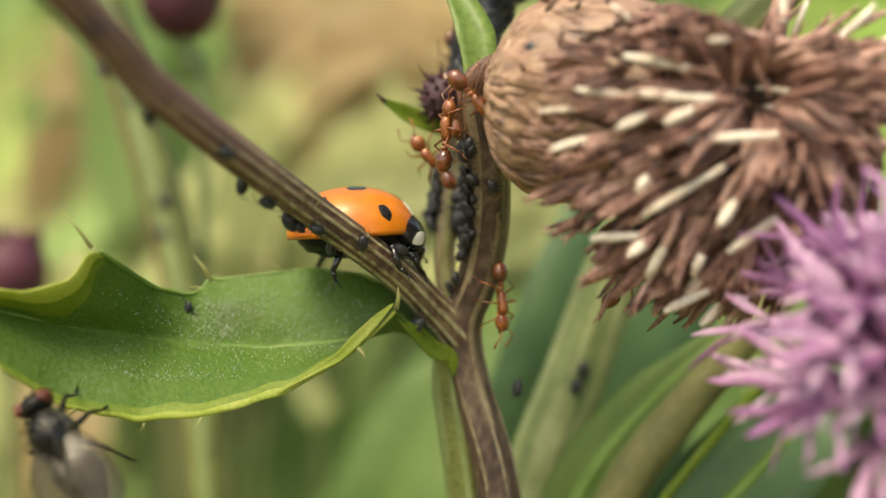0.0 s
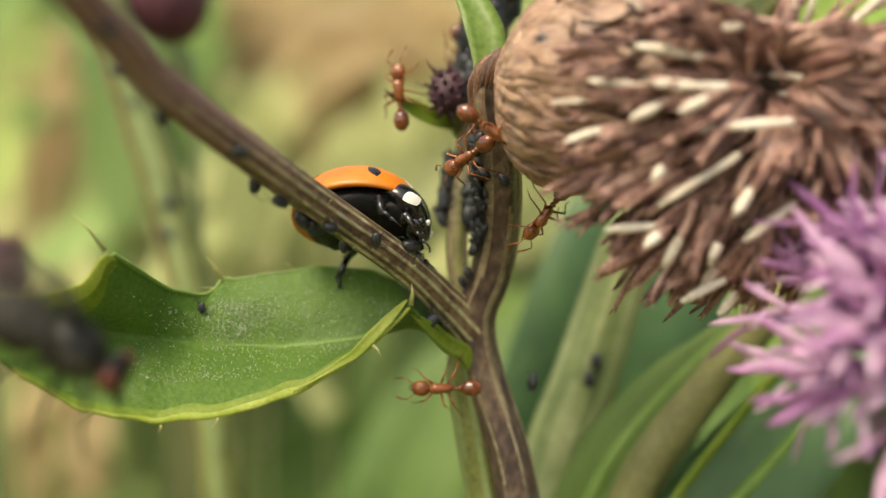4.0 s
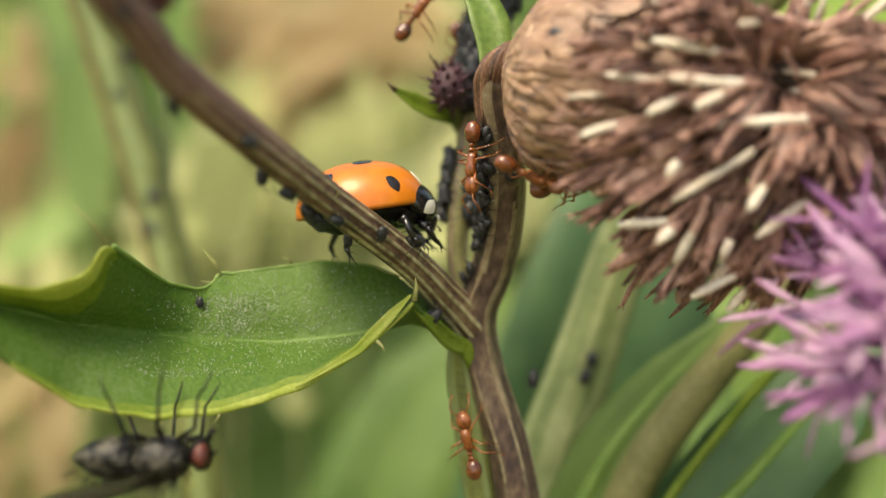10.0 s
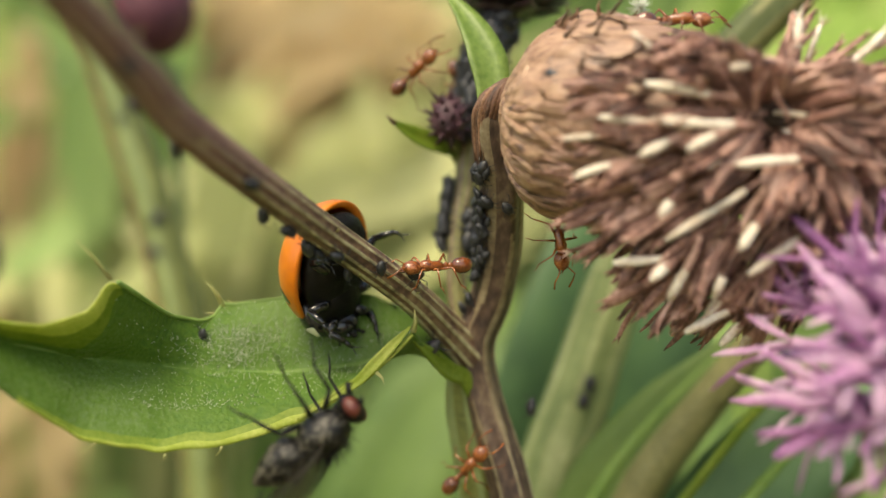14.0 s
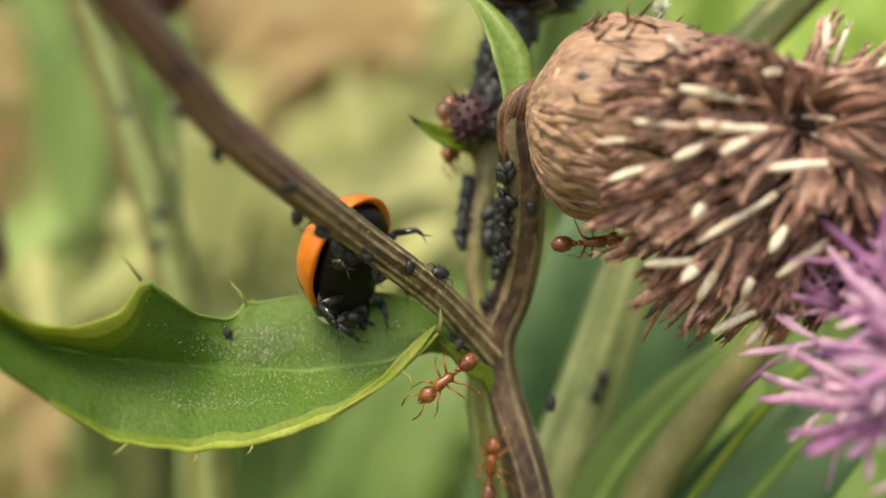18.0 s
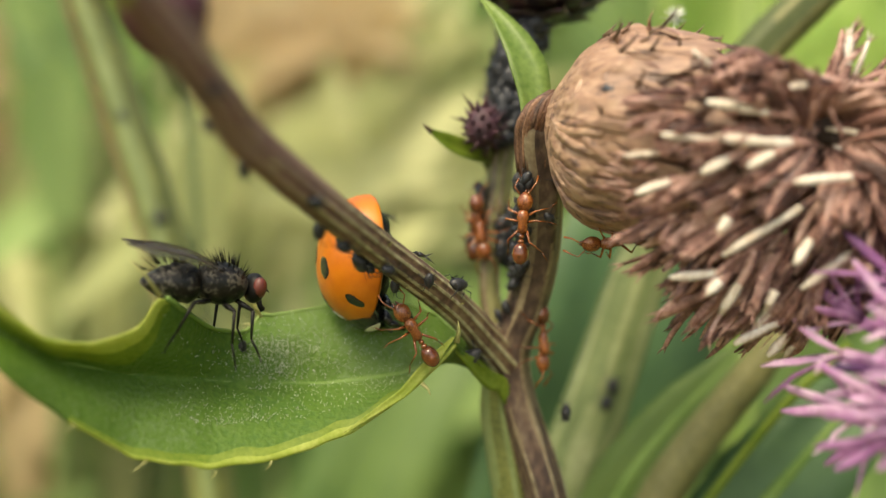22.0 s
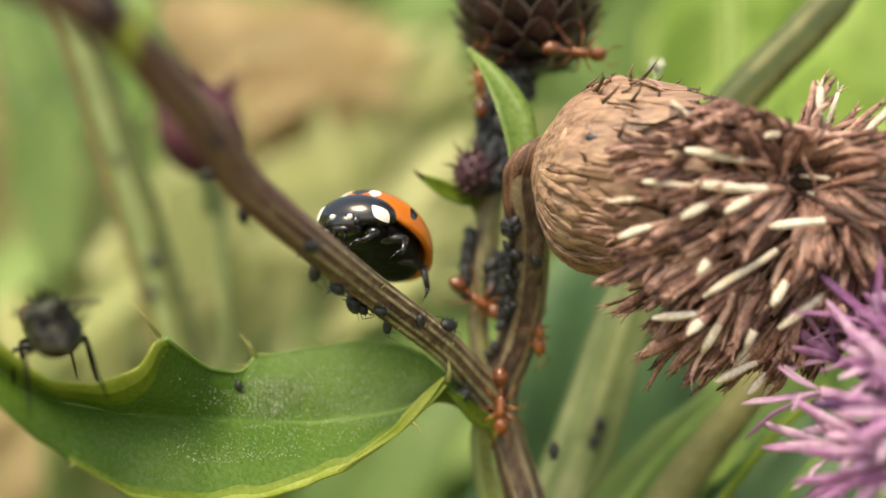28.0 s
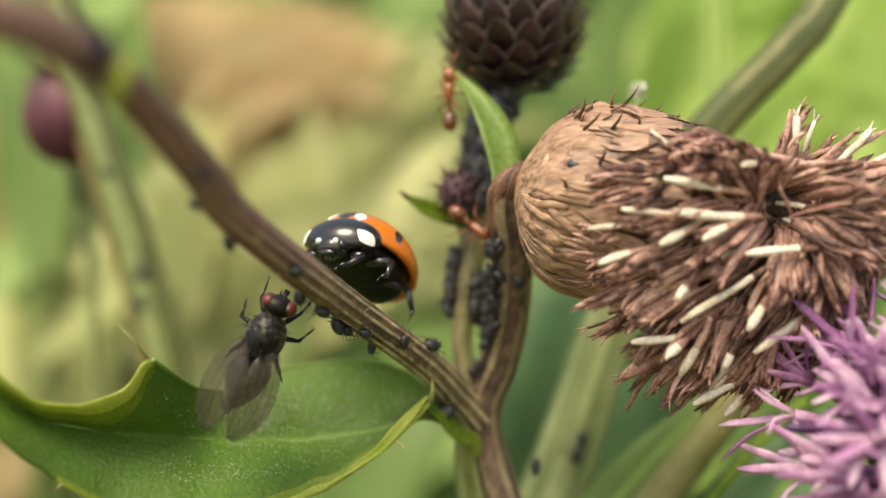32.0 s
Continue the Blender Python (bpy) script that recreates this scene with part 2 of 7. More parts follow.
FLY_GREY = mat("fly_grey", [(0.38, (0.003, 0.003, 0.002)), (0.52, (0.008, 0.007, 0.006)), (0.66, (0.085, 0.078, 0.060))], 1.3, 0.4, 0.06, fine=4, grit=1.0, spec=0.35)
FLY_BLACK = mat("fly_black", [(0.3, (0.004, 0.004, 0.004)), (0.7, (0.012, 0.011, 0.010))], 2.0, 0.45, spec=0.2)
FLY_EYE = mat("fly_eye", [(0.3, (0.070, 0.011, 0.007)), (0.7, (0.125, 0.026, 0.016))], 2.0, 0.4, 0.02, fine=20)
WING = mat("fly_wing", [(0.3, (0.038, 0.031, 0.018)), (0.7, (0.085, 0.073, 0.046))], 0.8, 0.22, alpha=0.36)
WING_VEIN = mat("fly_vein", [(0.3, (0.02, 0.015, 0.01)), (0.7, (0.05, 0.04, 0.03))], 2.0, 0.5)
TAN = mat("dry_grass", [(0.2, (0.45, 0.340, 0.185)), (0.5, (0.64, 0.500, 0.285)), (0.8, (0.79, 0.665, 0.435))], 0.01, 0.8, spread=0.22, through_light=0.6)
OLIVE = mat("olive_grass", [(0.2, (0.26, 0.29, 0.115)), (0.5, (0.46, 0.485, 0.215)), (0.8, (0.66, 0.665, 0.355))], 0.01, 0.8, spread=0.5, through_light=0.3)
GREEN = mat("green_grass", [(0.2, (0.076, 0.148, 0.040)), (0.5, (0.176, 0.288, 0.078)), (0.8, (0.315, 0.445, 0.155))], 0.01, 0.7, spread=0.5, through_light=0.35)
# lighter copy of the green grass: sunlight is put into its colour
BRIGHT = mat("bright_grass", [(0.2, (0.230, 0.380, 0.081)), (0.5, (0.368, 0.529, 0.127)), (0.8, (0.529, 0.667, 0.230))], 0.01, 0.7, spread=0.5, through_light=0.4)
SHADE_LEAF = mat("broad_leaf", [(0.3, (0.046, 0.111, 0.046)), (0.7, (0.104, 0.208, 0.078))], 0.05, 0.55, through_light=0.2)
MID_LEAF = mat("mid_leaf", [(0.3, (0.075, 0.15, 0.03)), (0.7, (0.155, 0.245, 0.06))], 0.05, 0.55, through_light=0.3)
SOIL = mat("soil", [(0.25, (0.07, 0.06, 0.03)), (0.5, (0.16, 0.15, 0.06)), (0.75, (0.28, 0.24, 0.12))], 0.006, 0.95, 2.0)
HEDGE = mat("hedge", [(0.3, (0.160, 0.240, 0.064)), (0.5, (0.352, 0.416, 0.128)), (0.7, (0.608, 0.576, 0.256))], 0.004, 0.9)


# ---- building blocks (millimetres) ----
def finish(bm, smooth=True):
    bmesh.ops.recalc_face_normals(bm, faces=bm.faces)
    for f in bm.faces:
        f.smooth = smooth
    me = bpy.data.meshes.new("mesh")
    bm.transform(Matrix.Scale(MM, 4))
    bm.to_mesh(me)
    bm.free()
    return me


def mesh_of(bm, *mats):
    me = finish(bm)
    for m in mats:
        me.materials.append(m)
    return me


def part(name, data, mats, parent, label="", m=None):
    """One mesh object under a thing or a part. data: a bmesh, or a mesh that alike pieces share."""
    if not isinstance(data, bpy.types.Mesh):
        data = mesh_of(data, *(mats if isinstance(mats, (tuple, list)) else (mats,)))
    ob = new(name, data)
    ob.parent = parent
    if m is not None:
        ob.matrix_basis = m
    if label:
        tagged(ob, label)
    return ob


def thing(name, label, category, m=None, group="", kind=""):
    ob = new(name)
    ob.empty_display_size = 0.001
    if m is not None:
        ob.matrix_basis = m
    return tagged(ob, label, category, group, kind)


def solid(name, bm, mats, label, category="", group="", kind="", m=None):
    ob = new(name, mesh_of(bm, *(mats if isinstance(mats, (tuple, list)) else (mats,))))
    if m is not None:
        ob.matrix_basis = m
    return tagged(ob, label, category, group, kind)


def smooth_path(pts, steps):
    """A Catmull-Rom line through pts, steps points a span."""
    p = [Vector(q) for q in pts]
    p = [p[0] * 2 - p[1]] + p + [p[-1] * 2 - p[-2]]
    out = []
    for i in range(1, len(p) - 2):
        a, b, c, d = p[i - 1:i + 3]
        for k in range(steps):
            t = k / steps
            out.append(0.5 * (2 * b + (c - a) * t + (2 * a - 5 * b + 4 * c - d) * t * t + (3 * b - a - 3 * c + d) * t ** 3))
    out.append(p[-2])
    return out


def tube(bm, line, radii, segs=10, ribs=0, depth=0.0, flat=1.0, caps=True, wobble=0.0, side=None, share=0.3):
    """Sweep a round or ribbed section along a line; ribs take material 1, grooves material 0."""
    line = [Vector(q) for q in line]
    n = len(line)
    if not hasattr(radii, "__len__"):
        radii = [radii] * n
    rad = [radii[0] + 0 for _ in range(n)] if len(radii) == 1 else [float(np.interp(i / (n - 1), np.linspace(0, 1, len(radii)), radii)) for i in range(n)]
    ref = Vector(side) if side else (Vector((0, 1, 0)) if abs((line[-1] - line[0]).normalized().y) < 0.85 else Vector((1, 0, 0)))
    rings = []
    for i, p in enumerate(line):
        d = (line[min(i + 1, n - 1)] - line[max(i - 1, 0)]).normalized()
        s = d.cross(ref).normalized()
        u = s.cross(d)
        ring = []
        for k in range(segs):
            a = 2 * math.pi * k / segs
            r = rad[i]
            if ribs:
                own = 0.6 + 0.9 * noise.noise(Vector((int(ribs * k / segs + 0.5) % ribs * 5.3, i * 0.05, 2)))
                r *= 1 + depth * own * math.cos(ribs * a)
            if wobble:
                r *= 1 + wobble * noise.noise(p * 1.3 + Vector((math.cos(a), math.sin(a), 0)) * 2)
            ring.append(bm.verts.new(p + s * (r * math.cos(a)) + u * (r * flat * math.sin(a))))
        rings.append(ring)
    for i in range(n - 1):
        for k in range(segs):
            f = bm.faces.new((rings[i][k], rings[i][(k + 1) % segs], rings[i + 1][(k + 1) % segs], rings[i + 1][k]))
            if ribs:
                streak = noise.noise(Vector((k * 1.37, (line[i] - line[0]).length * 0.14, segs)))
                rib = int(ribs * (k + 0.5) / segs + 0.5) % ribs
                pale = 1.3 * noise.noise(Vector((rib * 7.7, (line[i] - line[0]).length * 0.06, ribs)))
                if 0.7 * math.cos(ribs * 2 * math.pi * (k + 0.5) / segs) + 0.5 * streak + pale > share:
                    f.material_index = 1
    if caps:
        bm.faces.new(rings[0][::-1])
        bm.faces.new(rings[-1])
    return bm


def ball(bm, centre, size, u=14, v=9, turn=None):
    m = Matrix.Translation(centre) @ (turn or Matrix()) @ Matrix.Diagonal((*size, 1))
    bmesh.ops.create_uvsphere(bm, u_segments=u, v_segments=v, radius=1, matrix=m)
    return bm


def blade(bm, line, widths, normal, cup=0.0, thick=0.0):
    """A leaf blade along a line: five points across, cupped, closed when thick is given."""
    line = [Vector(q) for q in line]
    n = len(line)
    top, low = [], []
    for i, p in enumerate(line):
        d = (line[min(i + 1, n - 1)] - line[max(i - 1, 0)]).normalized()
        s = d.cross(Vector(normal)).normalized()
        u = s.cross(d)
        w = float(np.interp(i / (n - 1), np.linspace(0, 1, len(widths)), widths))
        rows = [p + s * (w * k) + u * (cup * w * k * k) for k in (-1, -0.5, 0, 0.5, 1)]
        top.append([bm.verts.new(q) for q in rows])
        if thick:
            low.append([bm.verts.new(q - u * thick) for q in rows])
    for g, flip in ((top, 1), (low, -1)):
        for i in range(len(g) - 1):
            for k in range(4):
                bm.faces.new((g[i][k], g[i][k + 1], g[i + 1][k + 1], g[i + 1][k])[::flip])
    if thick:
        for i in range(n - 1):
            bm.faces.new((top[i][0], top[i + 1][0], low[i + 1][0], low[i][0]))
            bm.faces.new((top[i][4], low[i][4], low[i + 1][4], top[i + 1][4]))
        for i in (0, n - 1):
            for k in range(4):
                bm.faces.new((top[i][k], low[i][k], low[i][k + 1], top[i][k + 1]))
    return bm


def cone(bm, a, b, r, segs=5, bend=(0, 0, 0)):
    a, b = Vector(a), Vector(b)
    return tube(bm, [a, (a + b) / 2 + Vector(bend), b], [r, r * 0.6, r * 0.06], segs)


def stand(x, y, z, f, u):
    """A pose at x, y, z mm: local x along f, local z as near u as can be."""
    fx = Vector(f).normalized()
    fz = (Vector(u) - fx * Vector(u).dot(fx)).normalized()
    fy = fz.cross(fx)
    m = Matrix((fx, fy, fz)).transposed().to_4x4()
    return Matrix.Translation((x * MM, y * MM, z * MM)) @ m


rng = random.Random(7)


# ---- ground and distance ----
GROUND_Z = -340.0
bm = bmesh.new()
for i in range(41):
    for j in range(41):
        x = 4000 * math.sinh((i - 20) / 5) / 27.3 * 120
        y = 4000 * math.sinh((j - 20) / 5) / 27.3 * 120
        far = min(1.0, math.hypot(x, y) / 3000)
        bm.verts.new((x, y, GROUND_Z + 22 * far * noise.noise(Vector((x, y, 0)) / 400)))
bm.verts.ensure_lookup_table()
for i in range(40):
    for j in range(40):
        a = i * 41 + j
        bm.faces.new((bm.verts[a], bm.verts[a + 41], bm.verts[a + 42], bm.verts[a + 1]))
solid("ground", bm, SOIL, "meadow soil with dry litter under the plants", "ground", kind="structure")

bm = bmesh.new()
for i in range(61):
    for j in range(16):
        a = math.pi * (0.02 + 0.96 * i / 60)
        r = 1500 + 130 * noise.noise(Vector((i * 0.5, j * 0.5, 3))) + j * 18
        bm.verts.new((r * math.cos(a), r * math.sin(a), GROUND_Z - 30 + j * 62 + 60 * noise.noise(Vector((i * 0.4, j, 9)))))
bm.verts.ensure_lookup_table()
for i in range(60):
    for j in range(15):
        a = i * 16 + j
        bm.faces.new((bm.verts[a], bm.verts[a + 16], bm.verts[a + 17], bm.verts[a + 1]))
solid("backdrop", bm, HEDGE, "distant bank of meadow plants", "backdrop", kind="structure")


def meadow(name, material, label, patches, seed):
    """Broad grass and leaf blades in patches of (x, z, half width, half height, near, far, count, blade width, lean)."""
    r = random.Random(seed)
    bm = bmesh.new()
    for cx, cz, hw, hh, near, far, count, width, lean in patches:
        for _ in range(count):
            y = r.uniform(near, far)
            k = (y + 46) / 246
            x, z = (cx + r.uniform(-hw, hw)) * k, (cz + r.uniform(-hh, hh)) * k
            length, w = r.uniform(35, 80) * k * min(1.0, width / 6.5), width * r.uniform(0.5, 1.4) * k
            tilt = radians(lean + r.gauss(0, 24))
            d = Vector((math.sin(tilt), r.uniform(-0.3, 0.3), math.cos(tilt)))
            bend = Vector((r.uniform(-1, 1), 0, -0.6)) * length * 0.2
            p = Vector((x, y, z)) - d * length / 2
            line = [p, p + d * length * 0.4, p + d * length * 0.75 + bend * 0.5, p + d * length + bend]
            blade(bm, line, [w * 0.5, w, w * 0.8, 0.1], (r.uniform(-0.5, 0.5), -1, r.uniform(-0.2, 0.7)), 0.15)
            foot = Vector((p.x + r.gauss(0, 14), p.y + r.uniform(-10, 25), GROUND_Z))
            tube(bm, [p + d * 2, p.lerp(foot, 0.5) + Vector((r.gauss(0, 5), 0, 0)), foot], 0.5 * k, 3, caps=False)
    return solid(name, bm, material, label, "grass", kind="stuff")


# patches are laid out as seen at 200 mm behind the plant
meadow("dry_grass", TAN, "pale tan dry grass blades behind the thistle", [
    (-54, 48, 20, 18, 180, 330, 2000, 3.4, 40), (-26, 54, 12, 8, 160, 260, 150, 3.4, 60), (-104, -48, 10, 18, 120, 220, 50, 3.4, 15),
    (-104, 30, 9, 20, 140, 240, 140, 3.4, 10), (-96, 4, 14, 16, 150, 260, 220, 3.4, 20), (-62, 8, 30, 12, 200, 300, 130, 3.4, 70), (-30, 14, 16, 5, 180, 260, 50, 3.4, 60)], 3)
meadow("olive_grass", OLIVE, "olive half-dry grass blades behind the thistle", [
    (-20, 20, 34, 30, 180, 330, 210, 7, 35), (-84, 6, 20, 20, 130, 200, 130, 7, 25), (-74, -2, 32, 18, 95, 130, 14, 7, 25), (-26, 2, 26, 14, 170, 280, 120, 7, 40), (-22, 8, 20, 16, 150, 220, 110, 7, 40), (-44, 0, 26, 14, 160, 260, 150, 7, 40), (-70, -10, 40, 26, 200, 330, 130, 7, 30), 
    (-10, -10, 26, 22, 200, 320, 70, 6, 20), (-33, 30, 15, 10, 270, 330, 90, 10, 40)], 5)
meadow("green_grass", GREEN, "green meadow grass and leaves behind the thistle", [
    (-88, 36, 14, 30, 100, 200, 38, 8, 10), (-50, -45, 60, 20, 150, 300, 170, 9, 30), (20, -40, 50, 26, 160, 320, 130, 9, 20),
    (40, 30, 30, 40, 200, 330, 90, 8, 25), (58, 48, 18, 14, 200, 300, 50, 8, 25), (0, 52, 26, 12, 200, 300, 70, 6, 30), (90, -30, 30, 40, 120, 300, 100, 9, 20), (-76, 20, 12, 26, 180, 260, 40, 6, 5),
    (0, -90, 120, 30, 120, 320, 120, 9, 20), (0, 90, 120, 20, 200, 340, 120, 8, 20)], 8)
meadow("bright_grass", BRIGHT, "sunlit yellow-green leaves behind the thistle", [
    (98, 42, 26, 30, 150, 300, 150, 10, 25), (0, -34, 40, 12, 170, 300, 45, 9, 60),
    (-64, -30, 30, 12, 180, 300, 36, 8, 60)], 11)


def undergrowth(name, material, label, count, seed):
    """Short blades rooted in the soil all round, lower than the thistle."""
    r = random.Random(seed)
    bm = bmesh.new()
    for _ in range(count):
        a, far = r.uniform(0, 2 * math.pi), 40 + 1260 * r.random() ** 0.7
        p = Vector((far * math.cos(a), far * math.sin(a), GROUND_Z - 4))
        lean = Vector((r.gauss(0, 0.35), r.gauss(0, 0.35), 1)).normalized()
        tall = r.uniform(90, 215)
        bend = Vector((r.gauss(0, 1), r.gauss(0, 1), -0.5)) * tall * 0.22
        blade(bm, [p, p + lean * tall * 0.45, p + lean * tall * 0.8 + bend * 0.5, p + lean * tall + bend], [2.2, 3.4, 2.4, 0.15], (r.gauss(0, 1), r.gauss(0, 1), 0.3), 0.2)
    return solid(name, bm, material, label, "grass", kind="stuff")


undergrowth("meadow_grass", GREEN, "low green meadow grass rooted in the soil", 1700, 21)
undergrowth("withered_grass", TAN, "low withered tan grass between the green blades", 1700, 22)

# ---- thistle plant ----
plant = thing("thistle_plant", "creeping thistle with ribbed purplish stems, spiny leaf and dried seed head", "plant")
STEM = smooth_path([(16, 12, GROUND_Z), (13, 10, -190), (10, 7.5, -90), (7, 5.5, -45), (5, 4.3, -22), (4.3, 4, -16), (3.71, 4, -12.45), (2.4, 4.2, -8.26), (2.05, 4, -5.51), (2.85, 3.5, -3.2), (3.3, 2.5, -0.6),
                    (3.3, 0.9, 2.53), (3.0, -0.1, 4.8), (3.15, -0.6, 5.9), (3.5, -0.9, 6.8)], 8)
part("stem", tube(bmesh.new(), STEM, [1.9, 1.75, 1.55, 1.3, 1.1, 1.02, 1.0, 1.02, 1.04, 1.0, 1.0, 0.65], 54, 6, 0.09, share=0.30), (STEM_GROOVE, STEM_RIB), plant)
BRANCH = smooth_path([(1.9, 4.1, -6.2), (0.6, 2.9, -4.7), (-1.21, 0.5, -2.72), (-4.92, -4, 0.38), (-8.58, -10.64, 3.82), (-9.38, -13.3, 5.2),
                      (-10.2, -16.2, 6.6), (-11.2, -19.0, 7.9), (-12.9, -21.4, 8.75), (-17.0, -23, 9.75)], 8)
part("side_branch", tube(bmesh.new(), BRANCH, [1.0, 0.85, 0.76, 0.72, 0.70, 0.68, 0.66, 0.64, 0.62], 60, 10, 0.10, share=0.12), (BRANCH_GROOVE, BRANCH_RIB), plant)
BACK = smooth_path([(1.72, 4.4, -5.6), (1.08, 5, -2.86), (1.22, 5.5, 0.2), (1.64, 6, 2.68), (1.97, 6.2, 5.53), (2.66, 6.5, 9.66), (3.62, 7, 12.25)], 8)
part("flower_stalk", tube(bmesh.new(), BACK, [0.55, 0.55, 0.6, 0.68, 0.68, 0.7, 1.0], 27, 7, 0.07), (STEM_OLIVE, STEM_RIB), plant)
LOWER = smooth_path([(1.3, 3.9, -6.3), (1.3, 4.2, -7.6), (1.45, 4.6, -9.0), (1.9, 4.8, -11.7), (2.4, 5.0, -14.8), (3.6, 5, -22), (6, 5.5, -45)], 8)
part("stem_wing", tube(bmesh.new(), LOWER, [0.5, 0.75, 0.95, 1.0, 1.0, 0.9, 0.6], 21, 5, 0.04), (STEM_GREEN, STEM_DIM), plant, "pale green wing running down the stem")
for k in range(26):
    # short hairs and scars that roughen the branch's outline
    i = rng.randrange(12, len(BRANCH) - 20)
    d = Vector((rng.uniform(-1, 1), rng.uniform(-1, 0.3), rng.uniform(-1, 1))).normalized()
    p = BRANCH[i] + d * 0.8
    part("stem_hair", cone(bmesh.new(), p, p + d * rng.uniform(0.25, 0.5) + Vector((0, 0, 0.1)), 0.05, 4), SPINE, plant)

# leaf
UP = [(1.5, 4.0, -6.6), (-1.79, 3.2, -3.6), (-3.14, 3.0, -3.02), (-5.67, 3.0, -2.79), (-8.11, 2.5, -3.14), (-10.1, 2.1, -3.42), (-10.55, 2.0, -3.30), (-10.9, 1.6, -3.95), (-11.29, 1.0, -4.15),
      (-12.46, -0.5, -3.78), (-13.28, -3, -2.58), (-13.61, -5, -1.75), (-14.05, -5, -2.69), (-14.58, -5, -3.27), (-16.16, -6, -3.86),
      (-17.78, -7, -3.55), (-19.17, -8, -1.95), (-21.5, -9, 0.5), (-26, -11, 2)]
MID = [(1.5, 4.0, -6.9), (-1.08, 2.2, -5.7), (-3.73, 1.5, -6.34), (-7.44, 1, -6.69), (-11.83, 0, -6.36), (-15.36, -2.5, -5.6), (-17.6, -5, -4.7),
       (-19.2, -6.8, -3.4), (-22, -8.4, -0.6), (-26, -11, 1.6)]
LOW = [(1.5, 4.0, -7.3), (0.4, 2.4, -6.6), (-0.93, 0, -4.48), (-3.37, -0.8, -7.02), (-5.93, -2, -8.51), (-8.88, -3, -9.33), (-11.94, -4, -9.51), (-14.95, -5, -8.73),
       (-17.12, -6.5, -6.75), (-18.75, -8, -4.67), (-22, -9.5, -1.6), (-26, -11, 1.2)]


def edge_at(pts, x):
    """The point of an edge line at the given x."""
    xs = [p[0] for p in pts][::-1]
    return Vector((x, float(np.interp(x, xs, [p[1] for p in pts][::-1])), float(np.interp(x, xs, [p[2] for p in pts][::-1]))))


bm = bmesh.new()
COLS, HALF = 110, 9
grid = []
for i in range(COLS + 1):
    x = 1.5 - 27.5 * i / COLS
    lo, mi, up = edge_at(LOW, x), edge_at(MID, x), edge_at(UP, x)
    col = []
    low_w = 0.05 + 0.42 * float(np.interp(x, [-17, -12, -7, -2.5, -0.9], [0, 0.5, 1, 0.9, 0.3])) * (1 + 0.7 * noise.noise(Vector((x * 0.8, 0, 0))))
    top_w = 0.05 + 1.45 * float(np.interp(x, [-26, -16, -14, -13.3], [1, 1, 0.6, 0])) * (1 + 0.4 * noise.noise(Vector((x * 0.8, 4, 0))))
    low_w, top_w = min(0.4, low_w / (0.1 + (mi - lo).length)), min(0.4, top_w / (0.1 + (up - mi).length))
    for j in range(2 * HALF + 1):
        t = j / HALF
        if j == 0:
            t = 0.0
        elif j in (1, 2):
            t = low_w * (1, 2.1)[j - 1]
        elif j < HALF:
            t = max(t, low_w * 2.1 + 0.02 * j)
        elif j in (2 * HALF - 1, 2 * HALF - 2):
            t = 2 - top_w * (1, 2.1)[2 * HALF - 1 - j]
        elif HALF < j < 2 * HALF:
            t = min(t, 2 - top_w * 2.1 - 0.02 * (2 * HALF - j))
        q = lo.lerp(mi, t) if t <= 1 else mi.lerp(up, t - 1)
        swell = math.sin(math.pi * (t % 1.0)) * (0.5 if t < 1 else 0.35)
        q = q + Vector((0, -swell * 0.7, swell * 0.4)) + Vector((0, 0.16, 0.1)) * noise.noise(q * 0.8) + Vector((0, 0.05, 0)) * noise.noise(q * 2.7)
        col.append(bm.verts.new(q))
    grid.append(col)
for i in range(COLS):
    for j in range(2 * HALF):
        f = bm.faces.new((grid[i][j], grid[i + 1][j], grid[i + 1][j + 1], grid[i][j + 1]))
        x = 1.5 - 27.5 * i / COLS
        rim = -17 < x < -0.9 and j < 2 or -26 < x < -13.3 and j > 2 * HALF - 3
        f.material_index = (1 if j in (0, 2 * HALF - 1) else 2) if rim else 0
LEAF_Q = [[v.co.copy() for v in col] for col in grid]
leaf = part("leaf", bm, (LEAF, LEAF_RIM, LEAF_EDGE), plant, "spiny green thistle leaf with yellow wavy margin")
mod = leaf.modifiers.new("thickness", "SOLIDIFY")
mod.thickness, mod.offset = 0.22 * MM, 1
mod = leaf.modifiers.new("smooth", "SUBSURF")
mod.levels = mod.render_levels = 1
def margin(edge, x0, x1):
    return [edge_at(edge, x0 + (x1 - x0) * i / 40) for i in range(41)]
part("leaf_margin", tube(bmesh.new(), margin(UP, -1.8, -13.5), [0.06, 0.07, 0.08, 0.12], 7, wobble=0.4), LEAF_VEIN, leaf)
part("midrib", tube(bmesh.new(), [edge_at(MID, 0.5 - 24 * i / 40) + Vector((0, -0.02, 0)) for i in range(41)], [0.16, 0.10, 0.06, 0.06, 0.05], 8), LEAF_VEIN, leaf)
